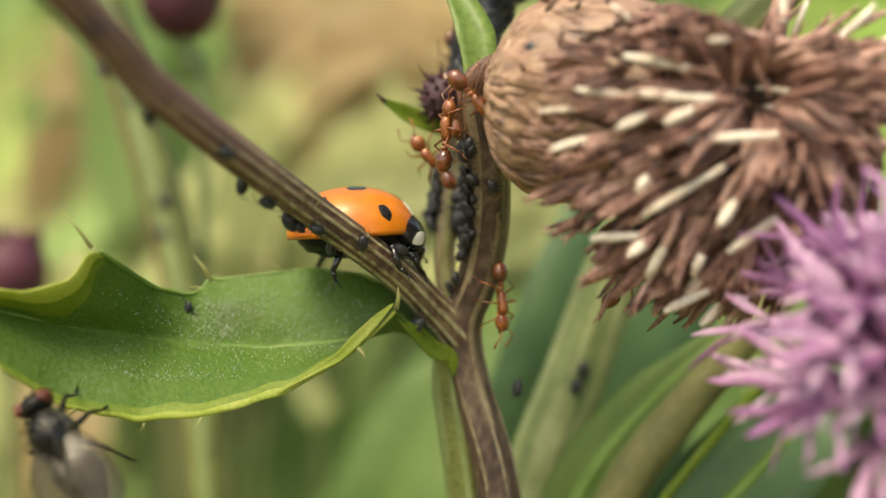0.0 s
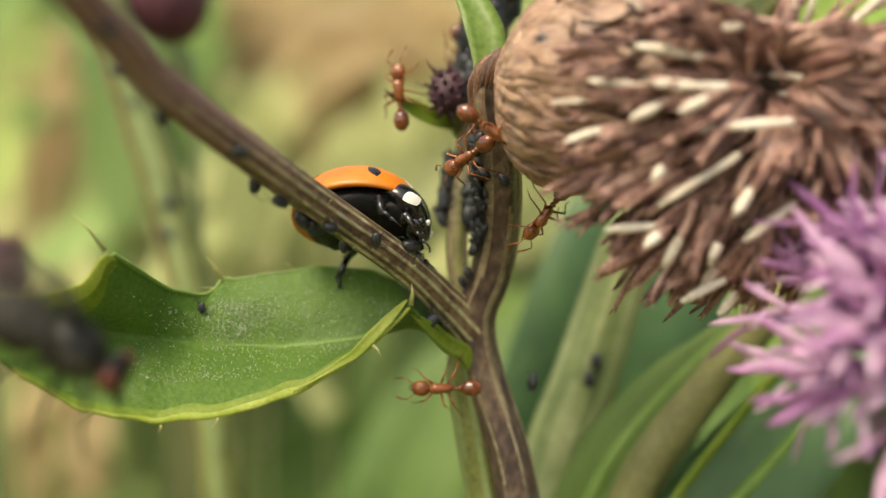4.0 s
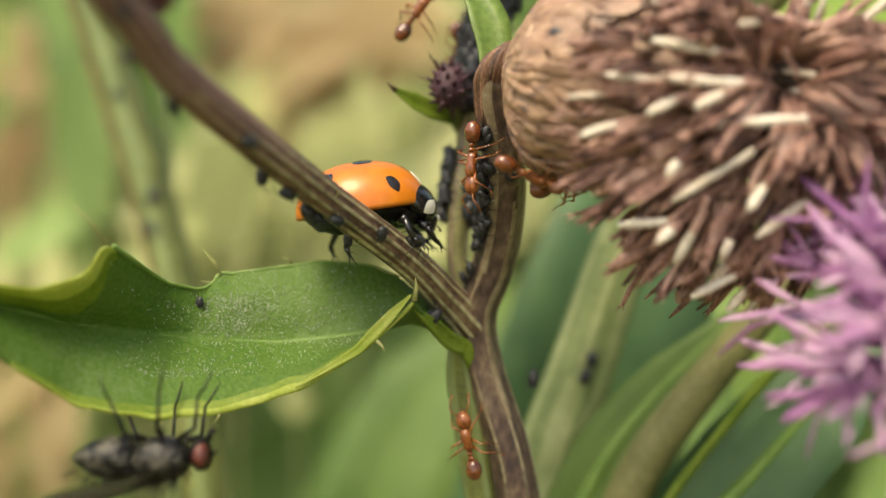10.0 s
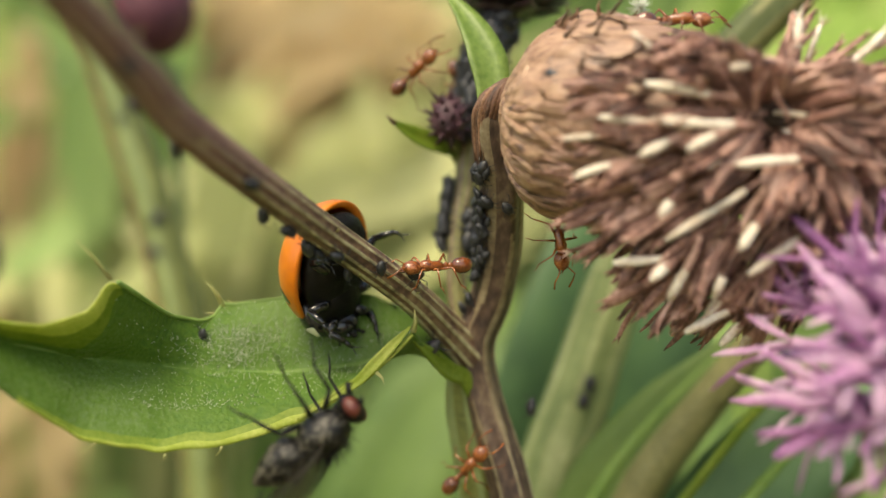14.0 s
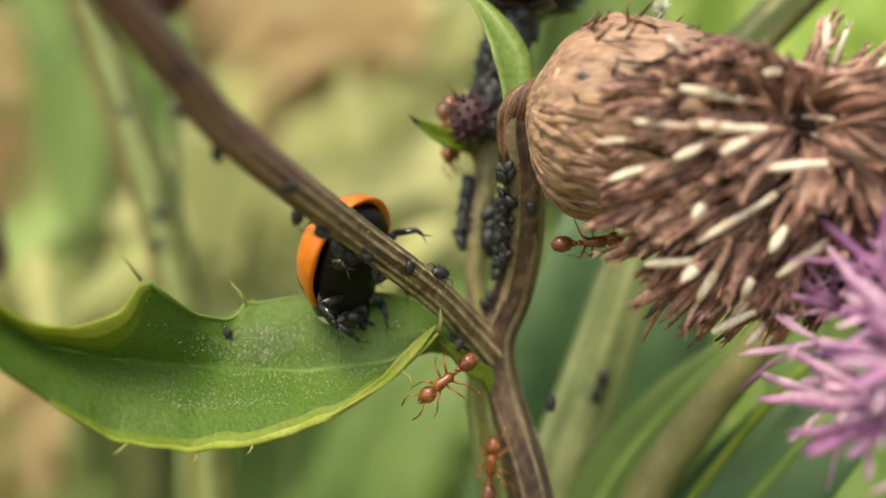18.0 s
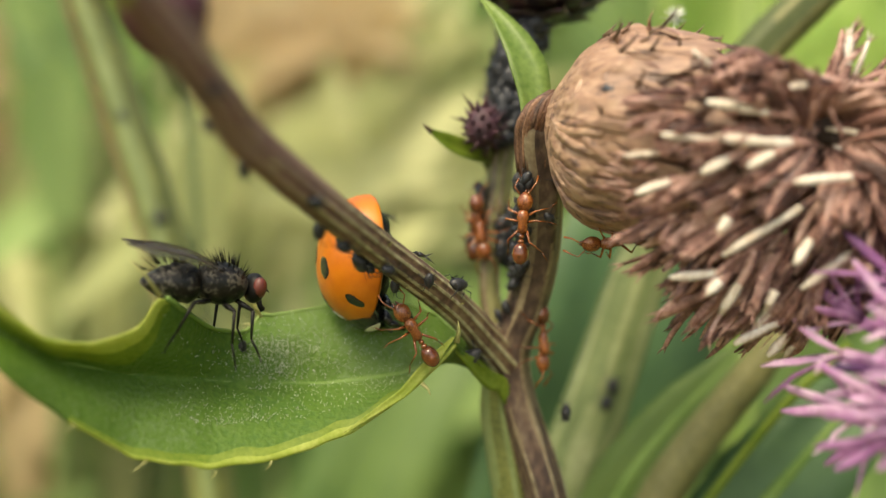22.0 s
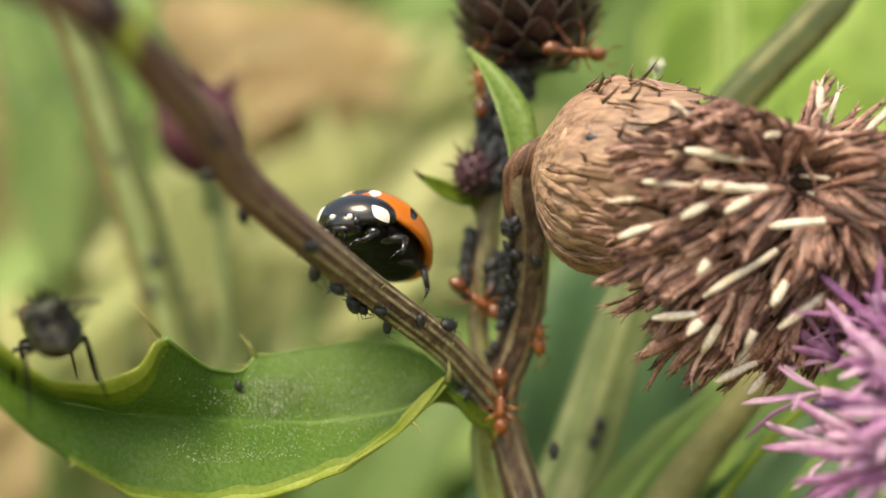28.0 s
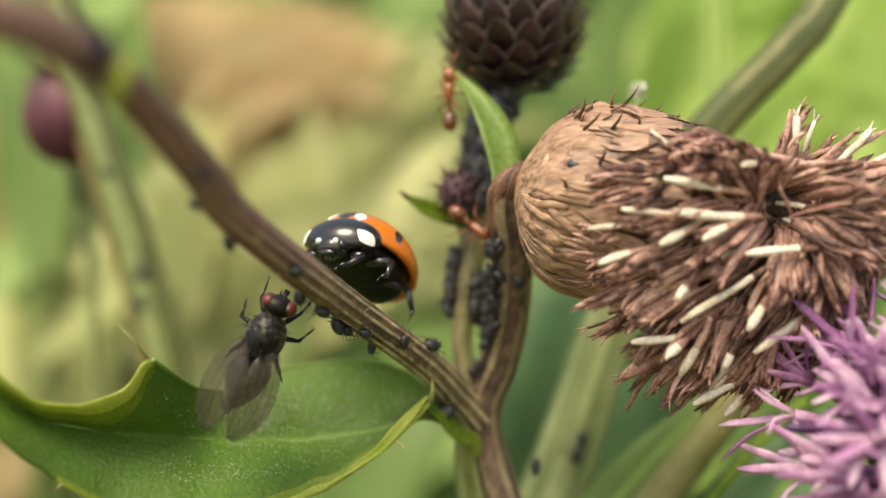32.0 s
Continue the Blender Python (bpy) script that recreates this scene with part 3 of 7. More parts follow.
for a, b, r in (((-10.55, 2, -3.5), (-11.35, 1.7, -2.2), 0.16), ((-10.75, 1.8, -3.9), (-11.5, 1.5, -3.75), 0.06), ((-10.2, 2.1, -3.5), (-10.35, 2.0, -3.1), 0.06), ((-13.6, -5, -1.9), (-14.9, -5.5, -0.2), 0.10), ((-0.93, 0, -4.6), (-0.86, -0.1, -3.5), 0.16),
                ((-14.3, -4.9, -8.9), (-15.0, -5.15, -9.4), 0.07), ((-9.3, -3.1, -9.4), (-9.6, -3.2, -9.85), 0.06), ((-11.6, -3.9, -9.6), (-11.8, -4.0, -9.95), 0.06),
                ((-7.2, 2.7, -2.9), (-7.7, 2.6, -2.55), 0.08), ((-4.4, 3.0, -2.8), (-4.6, 3.0, -2.5), 0.06), ((-2.6, -0.9, -6.4), (-2.2, -1.3, -6.9), 0.10), ((-16.8, -6.3, -7), (-17.2, -6.5, -7.35), 0.06)):
    part("spine", cone(bmesh.new(), a, b, r, 6, (0.08, 0, 0.03)), SPINE, leaf)

part("leaf_lobe", blade(bmesh.new(), [edge_at(LOW, -6.0 + 5.05 * i / 24) + Vector((-0.12, -0.12, 0.18)) for i in range(25)], [0.03, 0.10, 0.16, 0.22, 0.28, 0.24, 0.05],
                       (0.25, -1, 0.35), 0.3, 0.14), LEAF_RIM, leaf, "yellow-green pointed lobe at the leaf's foot")

# white down on the blade: thick beside the notch and in the lower middle, thin elsewhere
down = bmesh.new()
rd = random.Random(77)
for k in range(4200):
    cx, ct, wx, wt = ((-7.4, 1.5, 1.9, 0.24), (-10.9, 0.34, 1.5, 0.14), (-9.6, 1.35, 1.0, 0.22), (-7.5, 1.0, 4.0, 0.55))[k % 4 if k % 8 else 3]
    x, t = rd.gauss(cx, wx), rd.gauss(ct, wt)
    i, j = int((1.5 - x) / 27.5 * COLS), int(t * HALF)
    if not (4 < i < 62 and 3 < j < 2 * HALF - 2):
        continue
    a, b, c, d = LEAF_Q[i][j], LEAF_Q[i + 1][j], LEAF_Q[i + 1][j + 1], LEAF_Q[i][j + 1]
    q = a.lerp(b, rd.random()).lerp(d.lerp(c, rd.random()), rd.random())
    n = (b - a).cross(d - a).normalized()
    n = -n if n.y > 0 else n
    lie = Vector((rd.gauss(0, 1), rd.gauss(0, 0.4), rd.gauss(0, 1))) * 0.05
    cone(down, q, q + n * rd.uniform(0.03, 0.10) + lie, rd.choice((0.010, 0.012, 0.015, 0.024)), 3)
tagged(part("leaf_down", down, DOWN, leaf, "fine white hairs on the leaf blade"), kind="stuff")

part("leaf_base", blade(bmesh.new(), smooth_path([(-0.9, 0.5, -5.0), (0.0, 1.4, -5.9), (0.8, 2.3, -6.75), (1.5, 3.0, -7.2), (1.75, 3.3, -8.2)], 4), [0.10, 0.34, 0.45, 0.42, 0.08],
                       (0.2, -1, 0.3), 0.3, 0.2), LEAF_EDGE, leaf, "yellow-green leaf foot that joins the stem")

# pointed upper leaflet
part("leaflet", blade(bmesh.new(), smooth_path([(2.7, -0.2, 5.7), (2.75, 0.4, 7.4), (2.35, 1.0, 9.2), (1.5, 1.9, 11.0), (0.45, 3, 12.6)], 6),
                      [0.55, 0.85, 1.0, 0.8, 0.45, 0.06], (0.35, -1, 0.15), 0.35, 0.12), LEAFLET, plant, "pointed bright green leaflet")

# dried seed head
NECK, MOUTH = Vector((3.38, -0.8, 6.26)), Vector((13.19, -4.07, 3.63))
AXIS = (MOUTH - NECK).normalized()
PROFILE = [(0, 0.7), (0.4, 1.6), (1.0, 2.8), (2.0, 4.05), (3.2, 4.55), (4.6, 4.6), (6.2, 4.2), (8, 3.5), (9.6, 3.0), (10.6, 2.2)]


def frame_of(axis):
    s = axis.cross(Vector((0, 0, 1))).normalized()
    return s, s.cross(axis)


SIDE, OVER = frame_of(AXIS)


def bulb_point(s, a, lift=0.0):
    r = float(np.interp(s, [p[0] for p in PROFILE], [p[1] for p in PROFILE])) + lift
    return NECK + AXIS * s + (SIDE * math.cos(a) + OVER * math.sin(a)) * r


bm = bmesh.new()
rings = []
AROUND = 190
for i in range(61):
    t = 10.6 * i / 60
    ring = []
    for k in range(AROUND):
        a = 2 * math.pi * k / AROUND
        q = bulb_point(t, a)
        c = Vector((math.cos(a), math.sin(a), 0))
        fold = 0.15 * noise.noise(c * 6 + Vector((0, 0, t * 0.3))) + 0.11 * noise.noise(c * 15 + Vector((0, 0, t * 0.35))) + 0.07 * noise.noise(c * 34 + Vector((0, 0, t * 0.5)))
        # rows of old bracts end in low steps
        step = 0.10 * ((t * 0.62 + 0.35 * noise.noise(c * 3.2) + 0.12 * math.cos(17 * a)) % 1.0)
        ring.append(bm.verts.new(q + (q - NECK - AXIS * t).normalized() * (0.16 * noise.noise(q * 0.8) + (fold + step) * min(1, 0.3 + t))))
    rings.append(ring)
for i in range(60):
    for k in range(AROUND):
        bm.faces.new((rings[i][k], rings[i][(k + 1) % AROUND], rings[i + 1][(k + 1) % AROUND], rings[i + 1][k]))
bm.faces.new(rings[0][::-1])
bm.faces.new(rings[-1])
head = part("dried_flower_head", bm, DRY_BULB, plant, "dried brown thistle head with pale-tipped withered florets")


def scale_mesh(length, width, thick, tip, *mats, point=False):
    """A shield-shaped scale on the xy plane, root at the origin, point along x, edge in material 1."""
    bm = bmesh.new()
    n, prof = 6, [0.55, 0.95, 1.0, 0.85, 0.5, 0.04]
    top = []
    for i in range(n):
        t = i / (n - 1)
        w = width / 2 * prof[i]
        lift = thick * (0.35 + 0.65 * math.sin(math.pi * min(1, t + 0.15))) + tip * t * t
        top.append([bm.verts.new((length * t, w * k, lift * (1 - 0.55 * k * k) + tip * t * t * 0.4)) for k in (-1, -0.9, 0, 0.9, 1)])
    for i in range(n - 1):
        for k in range(4):
            f = bm.faces.new((top[i][k], top[i + 1][k], top[i + 1][k + 1], top[i][k + 1]))
            if len(mats) > 1 and (i == n - 2 if point else k in (0, 3)):
                f.material_index = 1
    low = [bm.verts.new((length * 0.1, 0, -thick)), bm.verts.new((length * 0.8, 0, -thick * 0.2))]
    for s in (0, 4):
        for i in range(n - 1):
            bm.faces.new((top[i][s], top[i + 1][s], low[0 if i < 3 else 1]))
    return mesh_of(bm, *mats)


def on_surface(p, along, out):
    """A local pose with x along and z out."""
    z = out.normalized()
    x = (along - z * along.dot(z)).normalized()
    m = Matrix((x, z.cross(x), z)).transposed().to_4x4()
    return Matrix.Translation(p * MM) @ m


BRACTS = [scale_mesh(3.0, 1.25, 0.08, 0.12, BRACT, BRACT_TIP, point=True), scale_mesh(2.6, 1.5, 0.07, 0.14, BRACT, BRACT_TIP, point=True), scale_mesh(3.4, 1.1, 0.08, 0.08, BRACT)]
for row in range(5):
    t = 0.5 + row * 1.15
    count = (9, 14, 16, 17, 17, 16, 15)[row]
    for k in range(count):
        a = 2 * math.pi * (k + 0.5 * (row % 2) + rng.uniform(-0.22, 0.22)) / count
        p, q = bulb_point(t, a, 0.03), bulb_point(t + 1.2, a, 0.10)
        out = (q - (NECK + AXIS * (t + 1.2))).normalized()
        m = on_surface(p, q - p, out + AXIS * -0.03) @ pose(0, 0, 0, rng.uniform(-6, 6), rng.uniform(-2, 2), rng.uniform(-12, 12))
        part("bract", BRACTS[rng.randrange(3)], None, head, m=m)
        if rng.random() < 0.7 and out.y < 0.5:
            e = bulb_point(t + 2.6, a, 0.10)
            lean = (AXIS * rng.uniform(-0.5, 1.0) + out + Vector((0, 0, 0.3))).normalized() * rng.uniform(0.7, 1.4)
            part("spine", cone(bmesh.new(), e, e + lean, 0.10, 5, (0.12, 0, 0.05)), SPINE_DARK, head)


# bristling spines along the crest
for k in range(26):
    t, a = rng.uniform(1.6, 8.6), math.pi / 2 + rng.uniform(-0.75, 0.6)
    e = bulb_point(t, a, 0.05)
    lean = (AXIS * rng.uniform(0.0, 1.1) + OVER * rng.uniform(0.5, 1.0) + SIDE * rng.uniform(-0.4, 0.4)).normalized() * rng.uniform(0.5, 1.15)
    part("spine", cone(bmesh.new(), e, e + lean, rng.uniform(0.06, 0.11), 5, (rng.uniform(-0.1, 0.15), 0, rng.uniform(-0.05, 0.1))), SPINE_DARK if k % 4 else NECK_BROWN, head)
# seed fluff caught on a thread behind the crest
fluff, at = bmesh.new(), Vector((10.3, 2.6, 11.4))
tube(fluff, [bulb_point(6.5, 2.2), Vector((9.9, 1.4, 9.9)), at], [0.03, 0.03, 0.02], 4)
for k in range(90):
    d = Vector((rng.gauss(0.2, 1), rng.gauss(0, 1), rng.gauss(0.5, 1.1))).normalized()
    cone(fluff, at, at + d * rng.uniform(0.35, 0.85), 0.05, 3)
part("seed_fluff", fluff, DOWN, head, "tuft of white seed hairs caught behind the head")
# ribs of the withered neck that run up on to the bulb
for k in range(24):
    b = radians(130 + 225 * (k + rng.uniform(-0.3, 0.3)) / 24)
    way = Vector((math.cos(b), math.sin(b), 0))
    foot = Vector((3.02, -0.12, rng.uniform(2.8, 4.6)))
    foot.x, foot.y = foot.x + 0.12 * max(0.0, 3.8 - foot.z) + way.x * 1.0, foot.y + 0.40 * max(0.0, 4.8 - foot.z) + way.y * 1.0
    line = smooth_path([foot, Vector((3.0, -0.12, 5.0)) + way * 1.02, Vector((3.15, -0.6, 5.9)) + way * rng.uniform(1.02, 1.14), Vector((3.45, -0.9, 6.7)) + way * rng.uniform(0.75, 0.95),
                        Vector((3.9, -1.0, 7.0)) + way * 0.55 + Vector((0, 0, 0.25 * rng.random()))], 3)
    part("neck_rib", tube(bmesh.new(), line, [0.04, 0.11, 0.14, 0.13, 0.06], 6, flat=0.6, wobble=0.5), (BRACT_TIP, NECK_BROWN, NECK_BROWN)[k % 3], head)


def strand_mesh(length, start, turn, radius, twist, material, seed):
    """A thin floret from the origin: leaves the z axis at `start` degrees, bends over by `turn` towards x."""
    r = random.Random(seed)
    p, line, n = Vector((0, 0, 0)), [], 9
    wave = r.uniform(-1, 1)
    for i in range(n):
        line.append(p.copy())
        t = i / (n - 1)
        th = radians(start + turn * t + 7 * math.sin(3 * t + seed))
        p += Vector((math.sin(th), twist * math.sin(2.5 * t + wave) * 0.35, math.cos(th))) * length / (n - 1)
    return mesh_of(tube(bmesh.new(), line, [radius * 0.6, radius, radius * 0.95, radius * 1.05, radius * 1.2, radius * 0.8], 6, flat=0.9), material)


# two solid dark balls stand in for the shaded hollow and close its gaps
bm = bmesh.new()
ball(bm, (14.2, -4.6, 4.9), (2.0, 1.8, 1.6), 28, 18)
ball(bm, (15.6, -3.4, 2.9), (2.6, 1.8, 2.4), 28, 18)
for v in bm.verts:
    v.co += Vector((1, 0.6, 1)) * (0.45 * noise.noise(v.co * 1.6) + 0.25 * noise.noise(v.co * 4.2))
part("shade_core", bm, HOLLOW_SHADE, head, "dark balls standing in for the shade inside the withered head")


def dry_floret(bm, line, radius, face, white, end, r):
    """A withered floret along a line: a flat strap that ends blunt, split or pointed, its last part pale."""
    n0 = len(bm.faces)
    n = len(line)
    wide = [radius * 0.55, radius * 0.8, radius, radius * 0.85, radius * (1.12 if white else 1.05), radius * (1.15 if white else 0.9), radius * (0.5, 0.75, 0.15)[end]]
    tube(bm, line, wide, 6, flat=0.42 if not white else 0.7, side=face)
    if end == 1:
        d = (line[-1] - line[-2]).normalized()
        for s in (-1, 1):
            cone(bm, line[-1] - d * 0.1, line[-1] + (d + d.cross(face) * s * r.uniform(0.2, 0.5) + face * r.uniform(-0.2, 0.3)) * r.uniform(0.3, 0.6), radius * 0.5, 4)
    if white:
        bm.faces.ensure_lookup_table()
        for i, f in enumerate(bm.faces[n0:]):
            if i >= 6 * (n - 1 - white):
                f.material_index = 1


def reach_at(phi):
    """How far the withered florets reach from the hollow, by the angle from the right, counter-clockwise."""
    return float(np.interp(math.degrees(phi) % 360, [0, 60, 100, 135, 160, 180, 205, 221, 238, 250, 265, 300, 330, 360], [4.4, 2.2, 2.0, 3.2, 6.2, 8.0, 9.0, 9.5, 10.1, 10.4, 9.8, 8.0, 5.4, 4.4]))


CREST = [NECK + AXIS * t + OVER * (r + 0.05) for t, r in PROFILE[2:8]]
CREST_X, CREST_Z = [q.x for q in CREST] + [13.0, 15.0, 19.0], [q.z - 0.25 for q in CREST] + [6.7, 6.5, 6.5]
MIDDLE = Vector((14.3, -7.9, 4.95))


def thatch(x, z):
    """The depth of the outer face of the withered florets, which bends back round the bulb and below."""
    dx, dz = x - MIDDLE.x, z - MIDDLE.z
    d = max(0.01, math.hypot(dx, dz))
    down, left, up, right = max(0.0, -dz / d), max(0.0, -dx / d), max(0.0, dz / d), max(0.0, dx / d)
    y = MIDDLE.y + (0.046 * down * down + 0.010 * left * left + 0.03 * up + 0.05 * right) * d * d + 1.8 * math.exp(-(d / 1.15) ** 2)
    if x < 12.5 and z > -0.2:
        y = min(y, -6.9 + 0.07 * (z - 4.2) ** 2)
    return y


def strap_line(tip, way, long, lift, layer, side, wave, n=9):
    """A line that lies on the thatch, root to tip, its free end standing off by lift."""
    line = []
    for i in range(n):
        t = i / (n - 1)
        a = way + side * (t - 0.4) + 0.03 * math.sin(3 * t + wave)
        x, z = tip[0] - math.cos(a) * long * (1 - t), tip[1] - math.sin(a) * long * (1 - t)
        edge = float(np.interp(x, CREST_X, CREST_Z))
        if z > edge:
            z = edge + 0.12 * (z - edge)
        line.append(Vector((x, thatch(x, z) + layer + 0.5 * (1 - t) - lift * t * t + 0.06 * math.sin(5 * t + wave), z)))
    return line


def tuft_way(phi):
    """The heading of the florets at an angle round the hollow: those below are combed towards the bulb."""
    return phi + (radians(208) - phi) * 0.42 * min(1.0, max(0.0, (radians(345) - phi) / 1.0)) if phi > radians(150) else phi


def skirt(tufts, rest, threads):
    """Tufts of broad withered florets that spring from the hollow and fall back over the bulb like thatch."""
    r = random.Random(44)
    mass, hairs = bmesh.new(), bmesh.new()
    made = 0
    for k in range(tufts + rest + threads):
        thread, deep = k >= tufts + rest, tufts <= k < tufts + rest
        phi = radians(r.uniform(143, 392) if r.random() < 0.94 else r.uniform(95, 143))
        reach = reach_at(phi) * r.uniform(0.92, 1.05)
        out = reach * (math.sqrt(r.uniform(0.06, 1.0)) if k % 3 else r.uniform(0.82, 1.0))
        long = min(reach * 0.7, r.uniform(2.2, 4.2))
        out = max(out, long + 0.7)
        c = (MIDDLE.x + r.gauss(-0.2, 0.6), MIDDLE.z + r.gauss(0, 0.5))
        tip = (c[0] + math.cos(phi) * out, c[1] + math.sin(phi) * out)
        way = tuft_way(phi) + r.gauss(0, 0.10)
        if thread:
            tube(hairs, strap_line(tip, way, long, r.uniform(0, 0.6), 0, r.gauss(0, 0.3), r.uniform(0, 6)), [0.03, 0.045, 0.015], 4)
            continue
        if max(tip[1], tip[1] - math.sin(way) * long) > float(np.interp(tip[0], CREST_X, CREST_Z)) + 0.15:
            continue
        lift = 0.0 if deep else r.uniform(0.1, 1.25)
        layer = r.uniform(0.35, 1.1) if deep and k % 2 else r.uniform(0.9, 2.6) if deep else r.uniform(-0.05, 0.30)
        for j in range(1 if deep else r.choice((3, 4, 5, 6))):
            spread_ = r.gauss(0, 0.08)
            end = (tip[0] + r.gauss(0, 0.22), tip[1] + r.gauss(0, 0.22))
            line = strap_line(end, way + spread_, long * r.uniform(0.72, 1.05), lift + r.uniform(-0.15, 0.25), layer + r.uniform(-0.08, 0.12), r.gauss(0, 0.16), r.uniform(0, 6))
            face = Vector((r.gauss(0, 0.45), -1, r.gauss(0.1, 0.45))).normalized()
            width = r.choice((0.09, 0.13, 0.17, 0.22, 0.27)) * r.uniform(0.85, 1.15)
            single = not deep and made < 290
            bm = bmesh.new() if single else mass
            dry_floret(bm, line, width, face, 2 if not deep and r.random() < 0.012 else 0, r.choice((0, 1, 1, 1, 2, 2)), r)
            if single:
                part("floret", bm, (FLORET_DRY, FLORET_TIP), head)
                made += 1
    # straps that lie close on the bulb, root to mouth
    low_straps = bmesh.new()
    for k in range(560):
        a, first = r.uniform(-2.1, 2.1), r.uniform(0.7, 7.5)
        if first < 3.4 and (math.sin(a) > 0.2 or k % 4) or first < 4.6 and math.sin(a) > 0.1 and k % 2:
            continue
        long, drift, lift, wave = r.uniform(1.6, 3.6), r.gauss(0, 0.12), r.uniform(0.05, 0.16), r.uniform(0, 6)
        face = SIDE * math.cos(a) + OVER * math.sin(a)
        line = [bulb_point(first + long * t, a + drift * t + 0.02 * math.sin(4 * t + wave), lift + 0.12 * (1 - t) * (k % 3 == 0)) for t in (1, 0.85, 0.7, 0.5, 0.3, 0.15, 0)]
        dry_floret(mass if first > 4.0 or first > 2.4 and math.sin(a) < -0.1 and k % 3 == 0 else low_straps, line, r.uniform(0.05, 0.13) if first > 3.4 else r.uniform(0.06, 0.26), face, 0, 2, r)
    tagged(part("bract_litter", low_straps, (BRACT, FLORET_TIP), head), kind="stuff")
    tagged(part("floret_mass", mass, (FLORET_DRY, FLORET_TIP), head), kind="stuff")
    tagged(part("floret_fuzz", hairs, FLORET_DRY, head), kind="stuff")
    # bleached florets: tip x, z, heading in degrees, length, half width
    for x, z, way, long, wide in ((8.3, 5.9, 171, 2.5, 0.20), (6.5, 4.6, 173, 2.3, 0.16), (8.6, 4.5, 176, 2.7, 0.22), (5.1, 3.8, 185, 1.4, 0.12), (5.6, 2.3, 197, 1.5, 0.17), (8.1, 3.1, 207, 1.0, 0.21),
                                  (9.9, 3.3, 209, 1.0, 0.21), (11.7, 2.7, 185, 2.6, 0.19), (9.3, -0.2, 214, 3.3, 0.17), (12.2, -0.6, 235, 1.0, 0.22), (12.7, -1.6, 214, 2.9, 0.20), (7.3, -1.1, 183, 2.0, 0.18),
                                  (9.7, -2.7, 245, 1.3, 0.20), (11.5, -2.6, 247, 0.7, 0.20), (9.0, 0.7, 237, 0.5, 0.20), (7.9, 8.0, 141, 0.9, 0.11), (11.5, 6.4, 193, 0.6, 0.18), (9.7, -2.7, 247, 1.4, 0.20),
                                  (11.5, -2.4, 243, 0.6, 0.21), (10.6, -4.1, 209, 1.7, 0.20), (12.2, -4.7, 229, 1.0, 0.20)):
        line = strap_line((x + 0.25, z - 0.08), radians(way), long + 1.5, 0.30, -0.50, 0.06 * math.sin(7 * x), x)
        bm = bmesh.new()
        dry_floret(bm, line, wide, Vector((0, -1, 0.25)).normalized(), max(3, min(6, round(8 * long / (long + 1.2)))), 0, r)
        part("floret", bm, (FLORET_DRY, FLORET_TIP), head, "bleached club-shaped floret")
    for k in range(12):
        a = MIDDLE + Vector((r.uniform(-1.6, 1.2), 0.6 + r.uniform(0, 1.2), r.uniform(-1.2, 1.2)))
        b = a + Vector((r.uniform(-1.8, 1.8), r.uniform(-0.6, 0.2), r.uniform(-1.4, 1.4)))
        bm = bmesh.new()
        dry_floret(bm, [a.lerp(b, i / 6) + Vector((0, 0, 0.12 * math.sin(i))) for i in range(7)], r.uniform(0.06, 0.12), Vector((0, -1, 0)), 0, 1, r)
        part("floret", bm, (FLORET_DRY, FLORET_TIP), head)
    # the two tufts that still stand beyond the hollow
    for k in range(54):
        near = k % 3 == 0
        foot = Vector((14.2 + r.uniform(-0.6, 1.2), -4.6 + r.uniform(-1.8, 1.2), 5.2 + r.uniform(-1.0, 1.0)))
        goal = Vector((15.3 + r.gauss(0, 0.45), -5.6 + r.gauss(0, 0.4), 8.3 + r.uniform(-0.9, 0.9))) if near else Vector((18.8 + r.gauss(0, 0.9), -5.2 + r.gauss(0, 0.6), 6.9 + r.gauss(0, 1.0)))
        bend = Vector((r.gauss(0, 0.3), r.gauss(0, 0.3), r.gauss(0, 0.35)))
        line = [foot.lerp(goal, t) + bend * math.sin(math.pi * t) * 0.6 for t in (0, 0.15, 0.3, 0.45, 0.6, 0.7, 0.8, 0.9, 1)]
        bm = bmesh.new()
        dry_floret(bm, line, r.uniform(0.08, 0.20), Vector((r.gauss(0, 0.3), -1, 0.2)).normalized(), r.choice((2, 3, 4)) if r.random() < 0.16 else 0, r.choice((0, 1, 1, 2)), r)
        part("floret", bm, (FLORET_DRY, FLORET_TIP), head)
    for a, b in (((14.0, -6.6, 4.9), (18.4, -6.9, 4.0)), ((14.4, -6.4, 4.2), (17.6, -6.5, 2.6)), ((15.1, -6.2, 6.6), (15.15, -6.2, 8.9)), ((16.2, -6.0, 5.6), (18.7, -5.8, 8.3))):
        a, b = Vector(a), Vector(b)
        line = [a.lerp(b, i / 8) + Vector((0, 0, 0.10 * math.sin(i * 0.6))) for i in range(9)]
        bm = bmesh.new()
        dry_floret(bm, line, 0.17, Vector((0, -1, 0.3)).normalized(), 8 if b.x > 16 and b.z < 5 else 5, 1, r)
        part("floret", bm, (FLORET_DRY, FLORET_TIP), head, "pale dry floret")


skirt(170, 720, 90)


